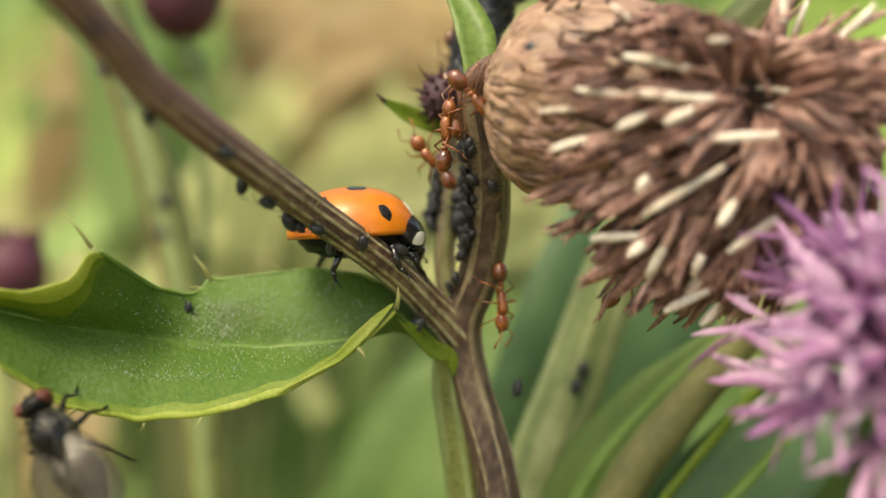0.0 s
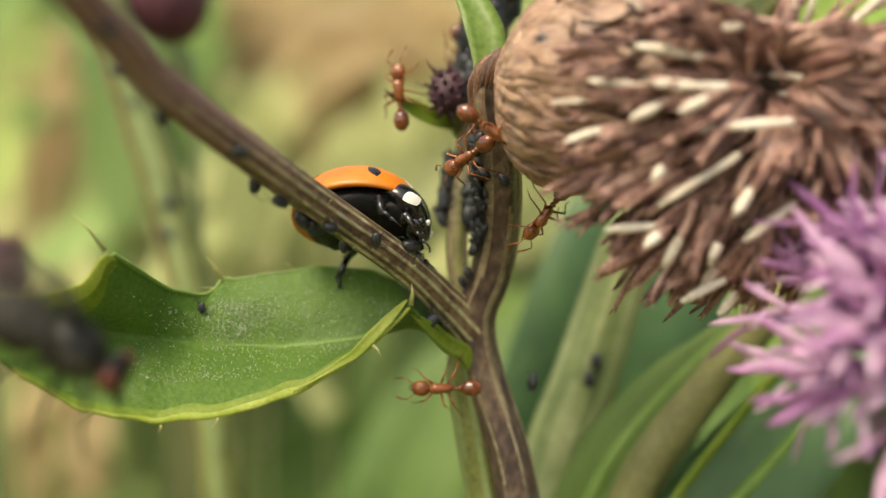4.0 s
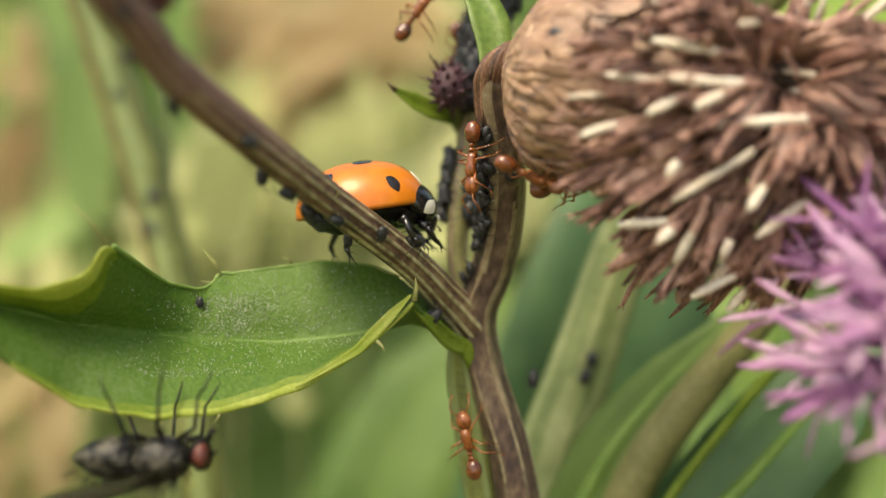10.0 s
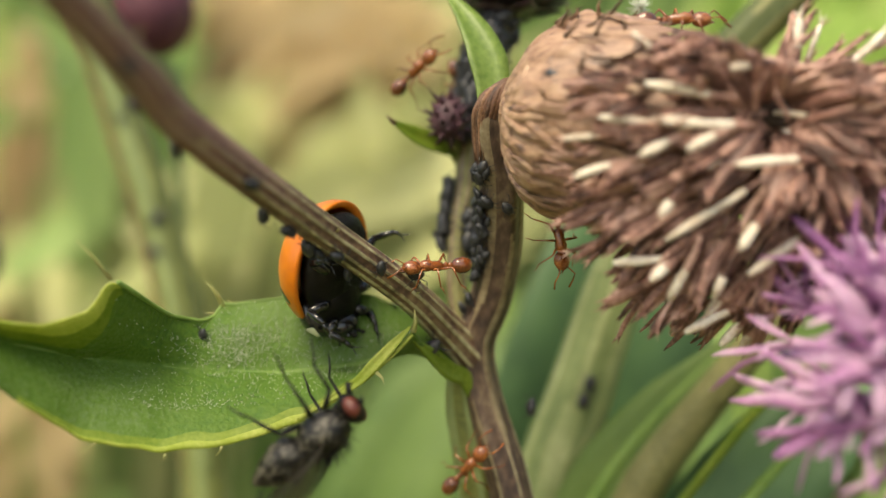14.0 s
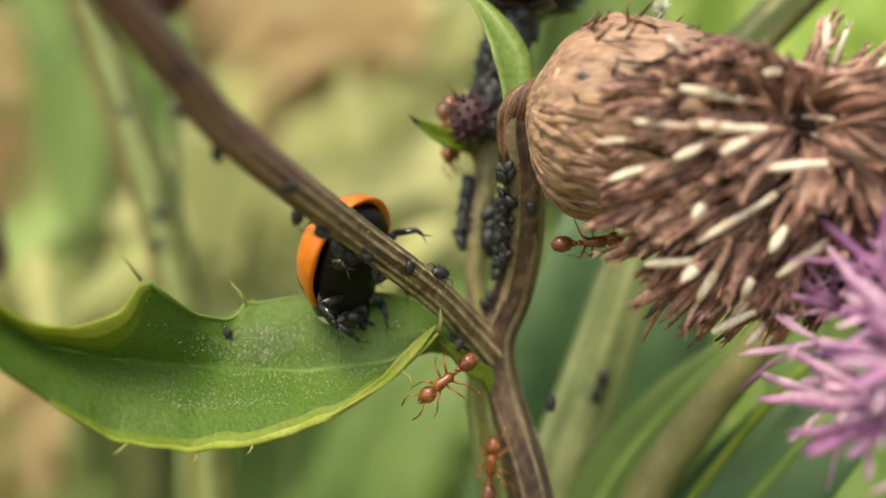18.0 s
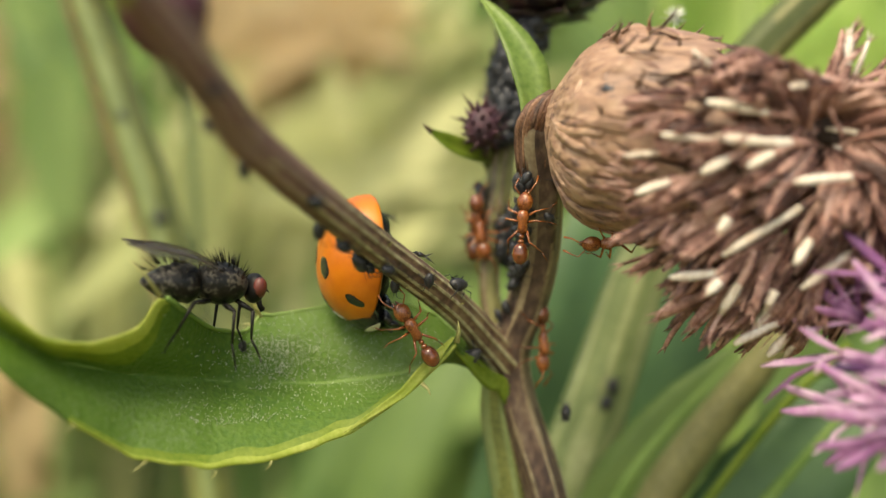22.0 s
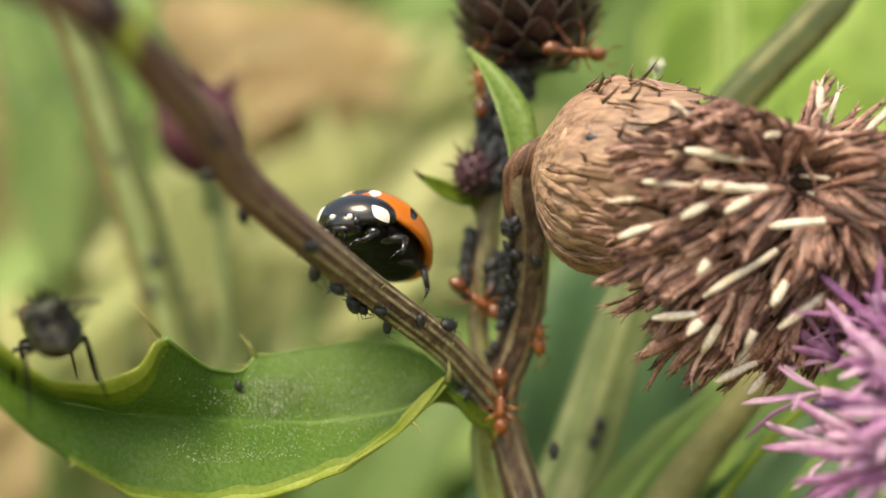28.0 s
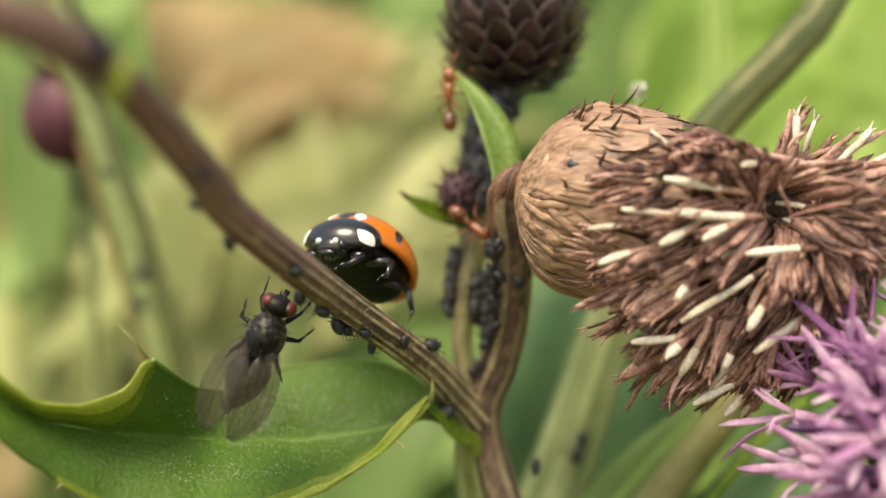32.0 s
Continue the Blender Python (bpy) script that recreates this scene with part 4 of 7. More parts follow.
def mop(parent, centre, axis, count, meshes, darks, share, spread, sizes, seed, name, down, spray, lean):
    """Florets that spring from a disc and fall outwards all round, the inner ones more upright."""
    r = random.Random(seed)
    s, o = frame_of(axis)
    for k in range(count):
        a = 2 * math.pi * (k * 0.61803 + r.uniform(-0.03, 0.03))
        ring = math.sqrt(((k * 7919) % count + 0.5) / count)
        out = s * math.cos(a) + o * math.sin(a)
        root = centre + out * (spread * (0.25 + 0.75 * ring)) - axis * (1.9 * ring + r.uniform(-0.2, 0.5))
        kinds = darks if r.random() < share else meshes
        me = kinds[r.randrange(len(kinds))]
        z = (axis + out * 0.1 * ring).normalized()
        x = (out - z * out.dot(z)).normalized()
        m = Matrix.Translation(root * MM) @ Matrix((x, z.cross(x), z)).transposed().to_4x4()
        m = m @ pose(0, 0, 0, r.gauss(0, 9), r.uniform(-spray, spray) + lean * (ring - 0.6), r.gauss(0, 12))
        k2 = r.uniform(*sizes) * (1 - down * out.z)
        part(name, me, None, parent, m=m @ Matrix.Diagonal((k2, 1, k2, 1)))


# dark closed bud on the stalk behind, scale upon scale
BUDC, BUDR = Vector((4.2, 7.0, 16.2)), Vector((3.75, 3.75, 4.1))
bm = bmesh.new()
ball(bm, BUDC, BUDR * 0.95, 24, 16)
bud = part("flower_bud", bm, BUD, plant, "closed dark purple thistle bud with cobwebbed scales")
BUD_SCALE = scale_mesh(2.0, 1.65, 0.32, 0.10, BUD, BUD_EDGE)
for row in range(10):
    lat = radians(-80 + row * 15.5)
    count = (5, 9, 12, 15, 16, 16, 15, 13, 11, 8)[row]
    for k in range(count):
        a = 2 * math.pi * (k + 0.5 * (row % 2)) / count
        out = Vector((math.cos(a) * math.cos(lat), math.sin(a) * math.cos(lat), math.sin(lat)))
        up = Vector((-math.cos(a) * math.sin(lat), -math.sin(a) * math.sin(lat), math.cos(lat)))
        p = BUDC + Vector((out.x * BUDR.x, out.y * BUDR.y, out.z * BUDR.z)) * 0.95
        part("scale", BUD_SCALE, None, bud, m=on_surface(p, up, out - up * 0.12) @ pose(0, 0, 0, rng.uniform(-5, 5), rng.uniform(-3, 3), rng.uniform(-8, 8)))
        if rng.random() < 0.45:
            e = p + up * 2.0 + out * 0.2
            part("spine", cone(bmesh.new(), e, e + (up * 0.4 + out).normalized() * rng.uniform(0.5, 0.9), 0.07, 4), SPINE_DARK, bud)

# small purple side bud with its leaflet
SB = Vector((0.72, 4.2, 6.1))
bm = bmesh.new()
ball(bm, SB, (0.95, 0.95, 1.15), 16, 10)
sbud = part("side_bud", bm, BUD_SMALL, plant, "small knobbly purple flower bud")
for k in range(46):
    a, b = k * 2.39996, math.acos(1 - 2 * (k + 0.5) / 46)
    d = Vector((math.cos(a) * math.sin(b), math.sin(a) * math.sin(b), math.cos(b)))
    q = SB + Vector((d.x * 0.95, d.y * 0.95, d.z * 1.15))
    part("scale", cone(bmesh.new(), q - d * 0.1, q + (d + Vector((0, 0, 0.6))).normalized() * rng.uniform(0.3, 0.55), 0.17, 5), BUD_SMALL, sbud)
for d in ((-0.6, -0.3, 0.9), (0.1, -0.4, 1.0), (-0.9, 0, 0.3)):
    part("spine", cone(bmesh.new(), SB + Vector(d) * 0.9, SB + Vector(d) * 2.0, 0.09, 5), SPINE_DARK, sbud)
part("leaflet", blade(bmesh.new(), smooth_path([(1.6, 6.6, 4.6), (0.3, 5.4, 4.8), (-0.9, 4.2, 5.15), (-2.1, 3.2, 5.85)], 5), [0.25, 0.55, 0.65, 0.5, 0.1],
                      (0.2, -0.9, 0.5), 0.4, 0.1), LEAF_EDGE, plant, "small green bract leaf with brown tip")
part("spine", cone(bmesh.new(), (-2.0, 3.25, 5.78), (-2.5, 3.0, 6.2), 0.16, 5), SPINE_DARK, plant)
part("pedicel", tube(bmesh.new(), [(1.7, 7.2, 3.6), (1.1, 6.0, 4.6), (0.8, 5.2, 5.5)], [0.45, 0.4, 0.4], 10), STEM_GREEN, plant)

# leaf axil bud at the upper end of the branch
bm = bmesh.new()
ball(bm, (-11.5, -20.1, 8.3), (0.75, 0.6, 0.7), 14, 9)
for k in range(18):
    d = Vector((math.cos(k * 2.4), -0.6, math.sin(k * 2.4))).normalized()
    cone(bm, Vector((-11.5, -20.1, 8.3)) + d * 0.6, Vector((-11.5, -20.1, 8.3)) + d * 1.0, 0.12, 4)
part("axil_bud", bm, BUD, plant, "dark bud in a leaf axil")
part("leaflet", blade(bmesh.new(), smooth_path([(-10.85, -19.6, 6.9), (-10.7, -20.0, 7.3), (-10.5, -20.1, 7.8), (-10.35, -20.0, 8.2)], 4), [0.18, 0.27, 0.25, 0.06], (0, -1, 0.2), 0.3, 0.1), LEAF_RIM, plant)

# ---- fresh purple flower ----
FC, FA = Vector((19.35, -9.3, -4.25)), Vector((-0.5, -0.72, 0.48)).normalized()
flower = thing("thistle_flower", "fresh purple thistle flower with slender spreading florets", "flower")
part("flower_stem", tube(bmesh.new(), smooth_path([FC - FA * 2, FC - FA * 6 + Vector((1, 0, -3)), (27, 2, -30), (34, 8, -120), (36, 10, GROUND_Z)], 6), 1.3, 18, 6, 0.07), (STEM_GREEN, STEM_PALE), flower)
bm = bmesh.new()
ball(bm, FC - FA * 2.2, (2.9, 2.9, 3.2), 18, 12)
part("involucre", bm, BUD, flower)


def fresh_floret(seed, mats):
    """A slender tube along z that opens into five narrow curling lobes."""
    r = random.Random(seed)
    bm = bmesh.new()
    bend, tall = r.uniform(0.2, 0.9), r.uniform(3.0, 4.4)
    line = [Vector((bend * t * t * 1.6, 0.2 * math.sin(2 * t + seed), tall * t)) for t in (0, 0.25, 0.5, 0.75, 1)]
    tube(bm, line, [0.17, 0.17, 0.22, 0.30], 6)
    tip, d = line[-1], (line[-1] - line[-2]).normalized()
    for k in range(5):
        a = 2 * math.pi * (k + r.uniform(-0.3, 0.3)) / 5
        side = Vector((math.cos(a), math.sin(a), 0))
        open_, long = r.uniform(0.2, 0.95), r.uniform(2.4, 4.0)
        lobe = [tip + (d + side * open_ * (0.5 + 0.5 * t)) * long * t * 0.8 + Vector((0, 0, -0.5 * t * t * r.uniform(0, 1))) + side * 0.12 for t in (0, 0.3, 0.6, 0.85, 1)]
        tube(bm, lobe, [0.12, 0.19, 0.24, 0.20, 0.07], 6, flat=0.35, side=side + Vector((0, 0, 0.01)))
    return mesh_of(bm, *mats)


FRESH = [fresh_floret(i + 40, (PURPLE,)) for i in range(9)]
FRESH_DARK = [strand_mesh(4.8, 10, 15, 0.2, 0.3, PURPLE_DARK, 60), strand_mesh(5.4, 20, 20, 0.18, -0.3, PURPLE_DARK, 61)]
mop(flower, FC, FA, 115, FRESH, FRESH_DARK, 0.22, 2.6, (0.64, 0.98), 9, "floret", 0.03, 34, 46)

# ---- plants close behind ----
neighbour = thing("thistle_plant", "pale green ribbed thistle stem standing behind, out of focus", "plant")
part("stem", tube(bmesh.new(), smooth_path([(14.5, 12.2, 6), (11.45, 13, -0.89), (8.37, 13, -9.95), (6.71, 13, -14.89), (3, 13, -30), (-4, 13, -80), (-10, 13, GROUND_Z)], 6),
                  [1.5, 1.75, 2.0, 2.1, 2.2, 2.3, 2.4], 27, 7, 0.05), (STEM_DIM, STEM_PALE), neighbour)
part("upper_stem", tube(bmesh.new(), smooth_path([(14.5, 12.2, 6), (17, 11, 10.6), (22.2, 10.5, 15.9), (24.8, 11, 19.1), (34, 14, 34)], 6),
                        [1.5, 1.3, 1.25, 1.2, 1.1], 27, 6, 0.12), (STEM_SHADE, STEM_OLIVE), neighbour, "olive ribbed upper stem")
part("leaf_scar", ball(bmesh.new(), (14.5, 12.1, 6), (1.7, 1.6, 1.6), 14, 9), STEM_OLIVE, neighbour)
shoot = thing("thistle_plant", "olive thistle stem slanting behind the purple flower", "plant")
part("stem", tube(bmesh.new(), smooth_path([(3, 12, -60), (6.5, 9.4, -26), (10.11, 9, -17.4), (12.2, 9, -13.26), (16.99, 9, -7.22), (22, 9, -1)], 6), [1.5, 1.3, 1.25, 1.2, 1.0, 0.8], 21, 6, 0.06), (STEM_OLIVE, STEM_OLIVE), shoot)
part("stem_base", tube(bmesh.new(), smooth_path([(3, 12, -60), (-1, 13, -140), (-4, 14, GROUND_Z)], 6), [1.5, 1.7, 1.9], 15, 5, 0.06), (STEM_OLIVE, STEM_OLIVE), shoot)


def big_leaf(name, line, widths, normal, material, label, cup=0.25):
    ob = thing(name, label, "leaf")
    part("blade", blade(bmesh.new(), smooth_path(line, 6), widths, normal, cup, 0.3), material, ob)
    part("midrib", tube(bmesh.new(), [Vector(q) - Vector(normal).normalized() * 0.1 for q in smooth_path(line, 6)], [0.7, 0.4, 0.1], 8), LEAF_VEIN, ob)
    return ob


big_leaf("broad_leaf", [(4, 26, -70), (7, 27, -28), (12, 26, -8), (15, 28, 4), (16, 32, 14)], [5, 8, 7.5, 5, 0.4], (0.15, -1, 0.1), SHADE_LEAF, "dark green thistle leaf behind the stem, out of focus")
big_leaf("broad_leaf", [(5, 11, -24), (7.84, 10.4, -17.7), (10.13, 10.2, -13.48), (13.39, 10.2, -9.59), (17.2, 10.2, -5.8)], [1.2, 1.9, 2.0, 1.5, 0.4], (-0.35, -1, 0.5), MID_LEAF, "bright green slanting leaf behind the flower")
dark = big_leaf("broad_leaf", [(10, 8, -24), (14.2, 8, -18.0), (17.4, 8, -14.5), (20.5, 8, -11), (24.5, 9, -7)], [1.6, 2.9, 3.3, 3.0, 0.8], (-0.4, -1, 0.6), SHADE_LEAF, "dark green leaf with yellow margin below the flower")
part("margin", tube(bmesh.new(), smooth_path([(10.4, 7.4, -20.5), (12.3, 7.2, -16.2), (15.1, 7.2, -12.4), (18.2, 7.3, -8.8), (22, 8.4, -6)], 6), 0.28, 7), LEAF_EDGE, dark)
big_leaf("broad_leaf", [(-14, 90, -96), (-13, 90, -50), (-4, 94, -26), (12, 98, -12)], [5, 10, 9, 0.8], (0, -1, 0.6), MID_LEAF, "soft green leaf low behind the thistle, out of focus")
big_leaf("grass_blade", [(26, 40, -40), (28, 42, 0), (29, 44, 24), (30, 48, 60)], [1.2, 1.4, 1.2, 0.2], (0.2, -1, 0), BRIGHT, "upright bright grass blade, out of focus")
big_leaf("grass_blade", [(10, 60, -40), (20, 62, 10), (24, 64, 34), (28, 66, 60)], [2.2, 2.6, 2, 0.2], (0.2, -1, 0), GREEN, "upright green grass blade, out of focus")
left = thing("thistle_plant", "pale green thistle stem with aphids behind, out of focus", "plant")
LEFT = smooth_path([(-31.7, 28, 31.5), (-26.4, 28, 14), (-21.3, 28, -2.7), (-18.4, 28, -20.6), (-16, 28, -60), (-15, 28, GROUND_Z)], 8)
part("stem", tube(bmesh.new(), LEFT, [1.2, 1.3, 1.4, 1.55, 1.7, 1.9], 30, 4, 0.05, share=0.0), (STEM_GREEN, STEM_DIM), left)
for side in (-1, 1):
    part("stem_wing", tube(bmesh.new(), [q + Vector((side * 1.45, -0.2, 0)) for q in LEFT], [0.4, 0.42, 0.45, 0.45, 0.4] if side > 0 else [0.2, 0.22, 0.24, 0.25, 0.25], 8, wobble=0.4), STEM_SHADE if side > 0 else STEM_RED, left,
         "dark green stem wing" if side > 0 else "reddish stem wing")


def far_bud(x, y, z, r, foot, label):
    ob = thing("thistle_bud", label, "flower bud", pose(x * MM, y * MM, z * MM), "buds behind")
    bm = bmesh.new()
    ball(bm, (0, 0, 0), (r, r, r * 1.15), 18, 12)
    part("bud", bm, PINK, ob)
    part("stalk", tube(bmesh.new(), smooth_path([(0, 0, -r * 0.8), (0.5, 0, -r * 2), *foot], 5), 0.45, 10), STEM_DIM, ob)
    for k in range(30):
        a = k * 2.39996
        d = Vector((math.cos(a) * 0.7, math.sin(a) * 0.7, 0.8 + 0.3 * math.sin(k)))
        part("floret", cone(bmesh.new(), d * r * 0.6, d * r * 1.35, r * 0.14, 4), PINK, ob)
    return ob


BUD_A = far_bud(-19.4, 30, 16.0, 3.3, [(2, 2, -40), (4, 4, -360)], "dark pink thistle bud swaying behind the branch")
BUD_B = far_bud(-34.5, 30, -0.5, 2.8, [(-1, 2, -40), (-2, 4, -340)], "dark pink thistle bud in the meadow behind")
# ---- ladybird ----
def dome_z(x, y):
    q = min(1.0, ((x + 0.45) / 2.95) ** 2 + (y / 2.6) ** 2)
    return -0.4 + 2.12 * (1 - q ** 1.15) ** 0.52


def elytron(sign):
    bm = bmesh.new()
    rows = []
    for i in range(15):
        rho = math.sin(math.pi / 2 * i / 14)
        rows.append([])
        for k in range(25):
            a = math.pi * k / 24
            x, y = -0.45 + 2.95 * rho * math.cos(a), 0.012 + 2.6 * rho * math.sin(a)
            rows[-1].append(bm.verts.new((x, sign * y, dome_z(x, y) - 0.03 * math.exp(-y * 12))))
    low = [bm.verts.new((v.co.x * 0.975, v.co.y * 0.95, v.co.z - 0.10)) for v in rows[-1]]
    inner = [bm.verts.new((v.co.x * 0.90, v.co.y * 0.86, v.co.z + 0.12)) for v in rows[-1]]
    for i in range(14):
        for k in range(24):
            bm.faces.new((rows[i][k], rows[i][k + 1], rows[i + 1][k + 1], rows[i + 1][k]))
    for k in range(24):
        bm.faces.new((rows[-1][k], rows[-1][k + 1], low[k + 1], low[k]))
        bm.faces.new((low[k], low[k + 1], inner[k + 1], inner[k]))
    bmesh.ops.remove_doubles(bm, verts=bm.verts, dist=0.0005)
    return bm


def spot(x0, y0, rx, ry, lift=0.035):
    bm = bmesh.new()
    rows = []
    for i in range(5):
        rows.append([])
        for k in range(18):
            a = 2 * math.pi * k / 18
            w = 1 + 0.10 * math.sin(2 * a + x0) + 0.05 * math.sin(5 * a)
            x, y = x0 + rx * i / 4 * math.cos(a) * w, y0 + ry * i / 4 * math.sin(a) * w
            rows[-1].append(bm.verts.new((x, y, dome_z(x, y) + lift * (1 - 0.7 * (i == 4)))))
    for i in range(4):
        for k in range(18):
            bm.faces.new((rows[i][k], rows[i][(k + 1) % 18], rows[i + 1][(k + 1) % 18], rows[i + 1][k]))
    bmesh.ops.remove_doubles(bm, verts=bm.verts, dist=0.0005)
    return bm


def leg_mesh(hip, knee, foot, toe, r, material):
    bm = bmesh.new()
    h, k, f, t = (Vector(q) for q in (hip, knee, foot, toe))
    tube(bm, [h, h.lerp(k, 0.4), k], [r, r * 1.5, r * 0.9], 7)
    tube(bm, [k, k.lerp(f, 0.5), f], [r * 0.95, r * 0.8, r * 0.6], 7)
    tube(bm, [f, f.lerp(t, 0.5) + Vector((0, 0, 0.05)), t], [r * 0.55, r * 0.6, r * 0.35], 6)
    e = (t - f).normalized()
    for s in (-1, 1):
        cone(bm, t, t + e * r * 1.6 + Vector((s * r, s * r, -r)), r * 0.25, 4)
    return mesh_of(bm, material)


ladybird = thing("ladybird", "orange seven-spot ladybird climbing on the thistle stem", "ladybird")
ladybird.scale = (1.09, 1.09, 1.09)
for s in (1, -1):
    e = part("elytron", elytron(s), ELYTRA, ladybird, "glossy orange wing case with black spots")
    for x0, y0, rx, ry in ((0.66, 2.12, 0.27, 0.20), (-0.30, 0.78, 0.48, 0.40), (-2.05, 1.35, 0.36, 0.30)):
        part("spot", spot(x0, s * y0, rx, ry), BLACK_SHELL, e)
part("spot", spot(1.78, 0, 0.48, 0.62), BLACK_SHELL, ladybird)
for s in (1, -1):
    part("white_mark", spot(1.98, s * 0.70, 0.20, 0.30, 0.05), WHITE_PATCH, ladybird)
PC, PR = Vector((1.72, 0, -0.18)), Vector((1.42, 1.92, 1.18))
bm = bmesh.new()
ball(bm, PC, PR, 28, 18)
for v in bm.verts:
    if v.co.z < PC.z:
        v.co.z = PC.z + (v.co.z - PC.z) * 0.4
prono = part("pronotum", bm, BLACK_SHELL, ladybird, "glossy black neck shield with white corners")
for s in (1, -1):
    bm = bmesh.new()
    grid = []
    for i in range(9):
        grid.append([])
        for k in range(9):
            u, v = i / 4 - 1, k / 4 - 1
            u, v = u * math.sqrt(1 - v * v / 3.4), v * math.sqrt(1 - u * u / 3.4)
            yaw, lift = radians(57 + 14 * u), radians(13 + 16 * v - 7 * u)
            d = Vector((math.cos(yaw) * math.cos(lift), s * math.sin(yaw) * math.cos(lift), math.sin(lift)))
            grid[-1].append(bm.verts.new(PC + Vector((d.x * PR.x, d.y * PR.y, d.z * PR.z)) * 1.012))
    for i in range(8):
        for k in range(8):
            bm.faces.new((grid[i][k], grid[i + 1][k], grid[i + 1][k + 1], grid[i][k + 1]))
    part("white_mark", bm, WHITE_PATCH, prono)
bm = bmesh.new()
ball(bm, (2.75, 0, -0.35), (0.6, 0.85, 0.55), 20, 14)
lhead = part("head", bm, BLACK_SHELL, ladybird)
for s in (1, -1):
    bm = bmesh.new()
    ball(bm, (2.98, s * 0.62, -0.25), (0.22, 0.22, 0.24), 10, 7)
    part("eye", bm, BLACK_SHELL, lhead)
    bm = bmesh.new()
    ball(bm, (3.19, s * 0.42, -0.06), (0.10, 0.15, 0.14), 10, 7)
    part("white_mark", bm, WHITE_PATCH, lhead)
    part("antenna", tube(bmesh.new(), [(3.1, s * 0.6, -0.45), (3.28, s * 0.8, -0.45), (3.4, s * 0.98, -0.54), (3.43, s * 1.04, -0.6)], [0.04, 0.035, 0.04, 0.06], 6), BLACK_BODY, lhead)
    part("palp", tube(bmesh.new(), [(3.15, s * 0.22, -0.72), (3.4, s * 0.32, -0.92), (3.35, s * 0.27, -1.07)], [0.06, 0.07, 0.08], 6), BLACK_BODY, lhead)
for ob in (prono, lhead):
    ob.matrix_basis = pose(1.1 * MM, 0, 0) @ pose(0, 0, 0, 0, 35, 0) @ pose(-1.1 * MM, 0, 0)
bm = bmesh.new()
ball(bm, (3.24, 0, -0.58), (0.16, 0.42, 0.18), 12, 8)
part("mouth", bm, BLACK_SHELL, lhead)
bm = bmesh.new()
ball(bm, (-0.45, 0, -0.55), (2.5, 2.12, 0.9), 28, 16)
for v in bm.verts:
    if v.co.z < -0.6 and v.co.x < 0.4:
        v.co.z += 0.07 * math.cos(v.co.x * 9)
part("abdomen", bm, BLACK_BODY, ladybird, "black segmented underside")
bm = bmesh.new()
ball(bm, (1.2, 0, -0.8), (1.3, 1.5, 0.7), 20, 12)
part("chest", bm, BLACK_BODY, ladybird)
LADY_LEGS = []
for s in (1, -1):
    for hip, knee, foot, toe in (((1.7, 0.7, -1.2), (2.0, 1.5, -1.55), (2.35, 1.15, -2.2), (2.6, 0.95, -2.45)), ((0.9, 0.9, -1.05), (0.9, 2.25, -1.05), (1.1, 2.45, -1.95), (1.45, 2.4, -2.2)),
                                 ((-0.4, 0.9, -1.0), (-1.3, 2.2, -1.0), (-1.8, 2.5, -1.9), (-1.7, 2.55, -2.2))):
        h = Vector((hip[0], s * hip[1], hip[2]))
        rel = [tuple(Vector((q[0], s * q[1], q[2])) - h) for q in (hip, knee, foot, toe)]
        LADY_LEGS.append(part("leg", leg_mesh(*rel, 0.19, BLACK_SHELL), None, ladybird, m=Matrix.Translation(h * MM)))

# ---- fly ----
fly = thing("fly", "grey bristly fly with brick-red eyes and clear wings", "fly")
fly.scale = (0.98, 0.98, 0.98)
bm = bmesh.new()
ball(bm, (0, 0, 0.1), (1.3, 0.98, 1.0), 20, 14)
part("thorax", bm, FLY_GREY, fly)
bm = bmesh.new()
tube(bm, [(-0.9 - 0.3 * i, 0, -0.02 * i) for i in range(10)], [0.5, 0.85, 1.0, 1.02, 0.98, 0.9, 0.78, 0.6, 0.4, 0.12], 20)
for v in bm.verts:
    v.co.z *= 0.92 + 0.05 * math.cos(v.co.x * 9)
part("abdomen", bm, FLY_GREY, fly, "grey banded abdomen")
bm = bmesh.new()
ball(bm, (1.62, 0, 0.0), (0.5, 0.78, 0.72), 16, 10)
fhead = part("head", bm, FLY_BLACK, fly)
for s in (1, -1):
    bm = bmesh.new()
    ball(bm, (1.70, s * 0.50, 0.12), (0.36, 0.34, 0.50), 16, 12)
    part("eye", bm, FLY_EYE, fhead, "brick-red compound eye")
    part("antenna", cone(bmesh.new(), (2.05, s * 0.12, 0.1), (2.35, s * 0.2, -0.15), 0.08, 5), FLY_BLACK, fhead)
part("proboscis", tube(bmesh.new(), [(1.9, 0, -0.5), (2.05, 0, -0.85), (2.2, 0, -1.0)], [0.16, 0.12, 0.16], 7), FLY_BLACK, fhead)
for s in (1, -1):
    bm = bmesh.new()
    line = smooth_path([(-0.1, s * 0.62, 0.75), (-1.5, s * 0.78, 1.2), (-3.0, s * 0.78, 1.42), (-4.5, s * 0.6, 1.52)], 5)
    blade(bm, line, [0.22, 0.75, 0.92, 0.85, 0.15], (0.1, s * 0.25, 1), 0.08, 0.015)
    wing = part("wing", bm, WING, fly, "clear smoky wing with dark veins")
    for off in (-0.75, -0.3, 0.1, 0.5, 0.85):
        pts = [q + Vector((0, off * w, 0.02)) for q, w in zip(line, np.interp(np.linspace(0, 1, len(line)), [0, 0.33, 0.66, 0.9, 1], [0.15, 0.7, 0.88, 0.75, 0.2]))]
        part("vein", tube(bmesh.new(), pts, 0.022, 4), WING_VEIN, wing)
bm = bmesh.new()
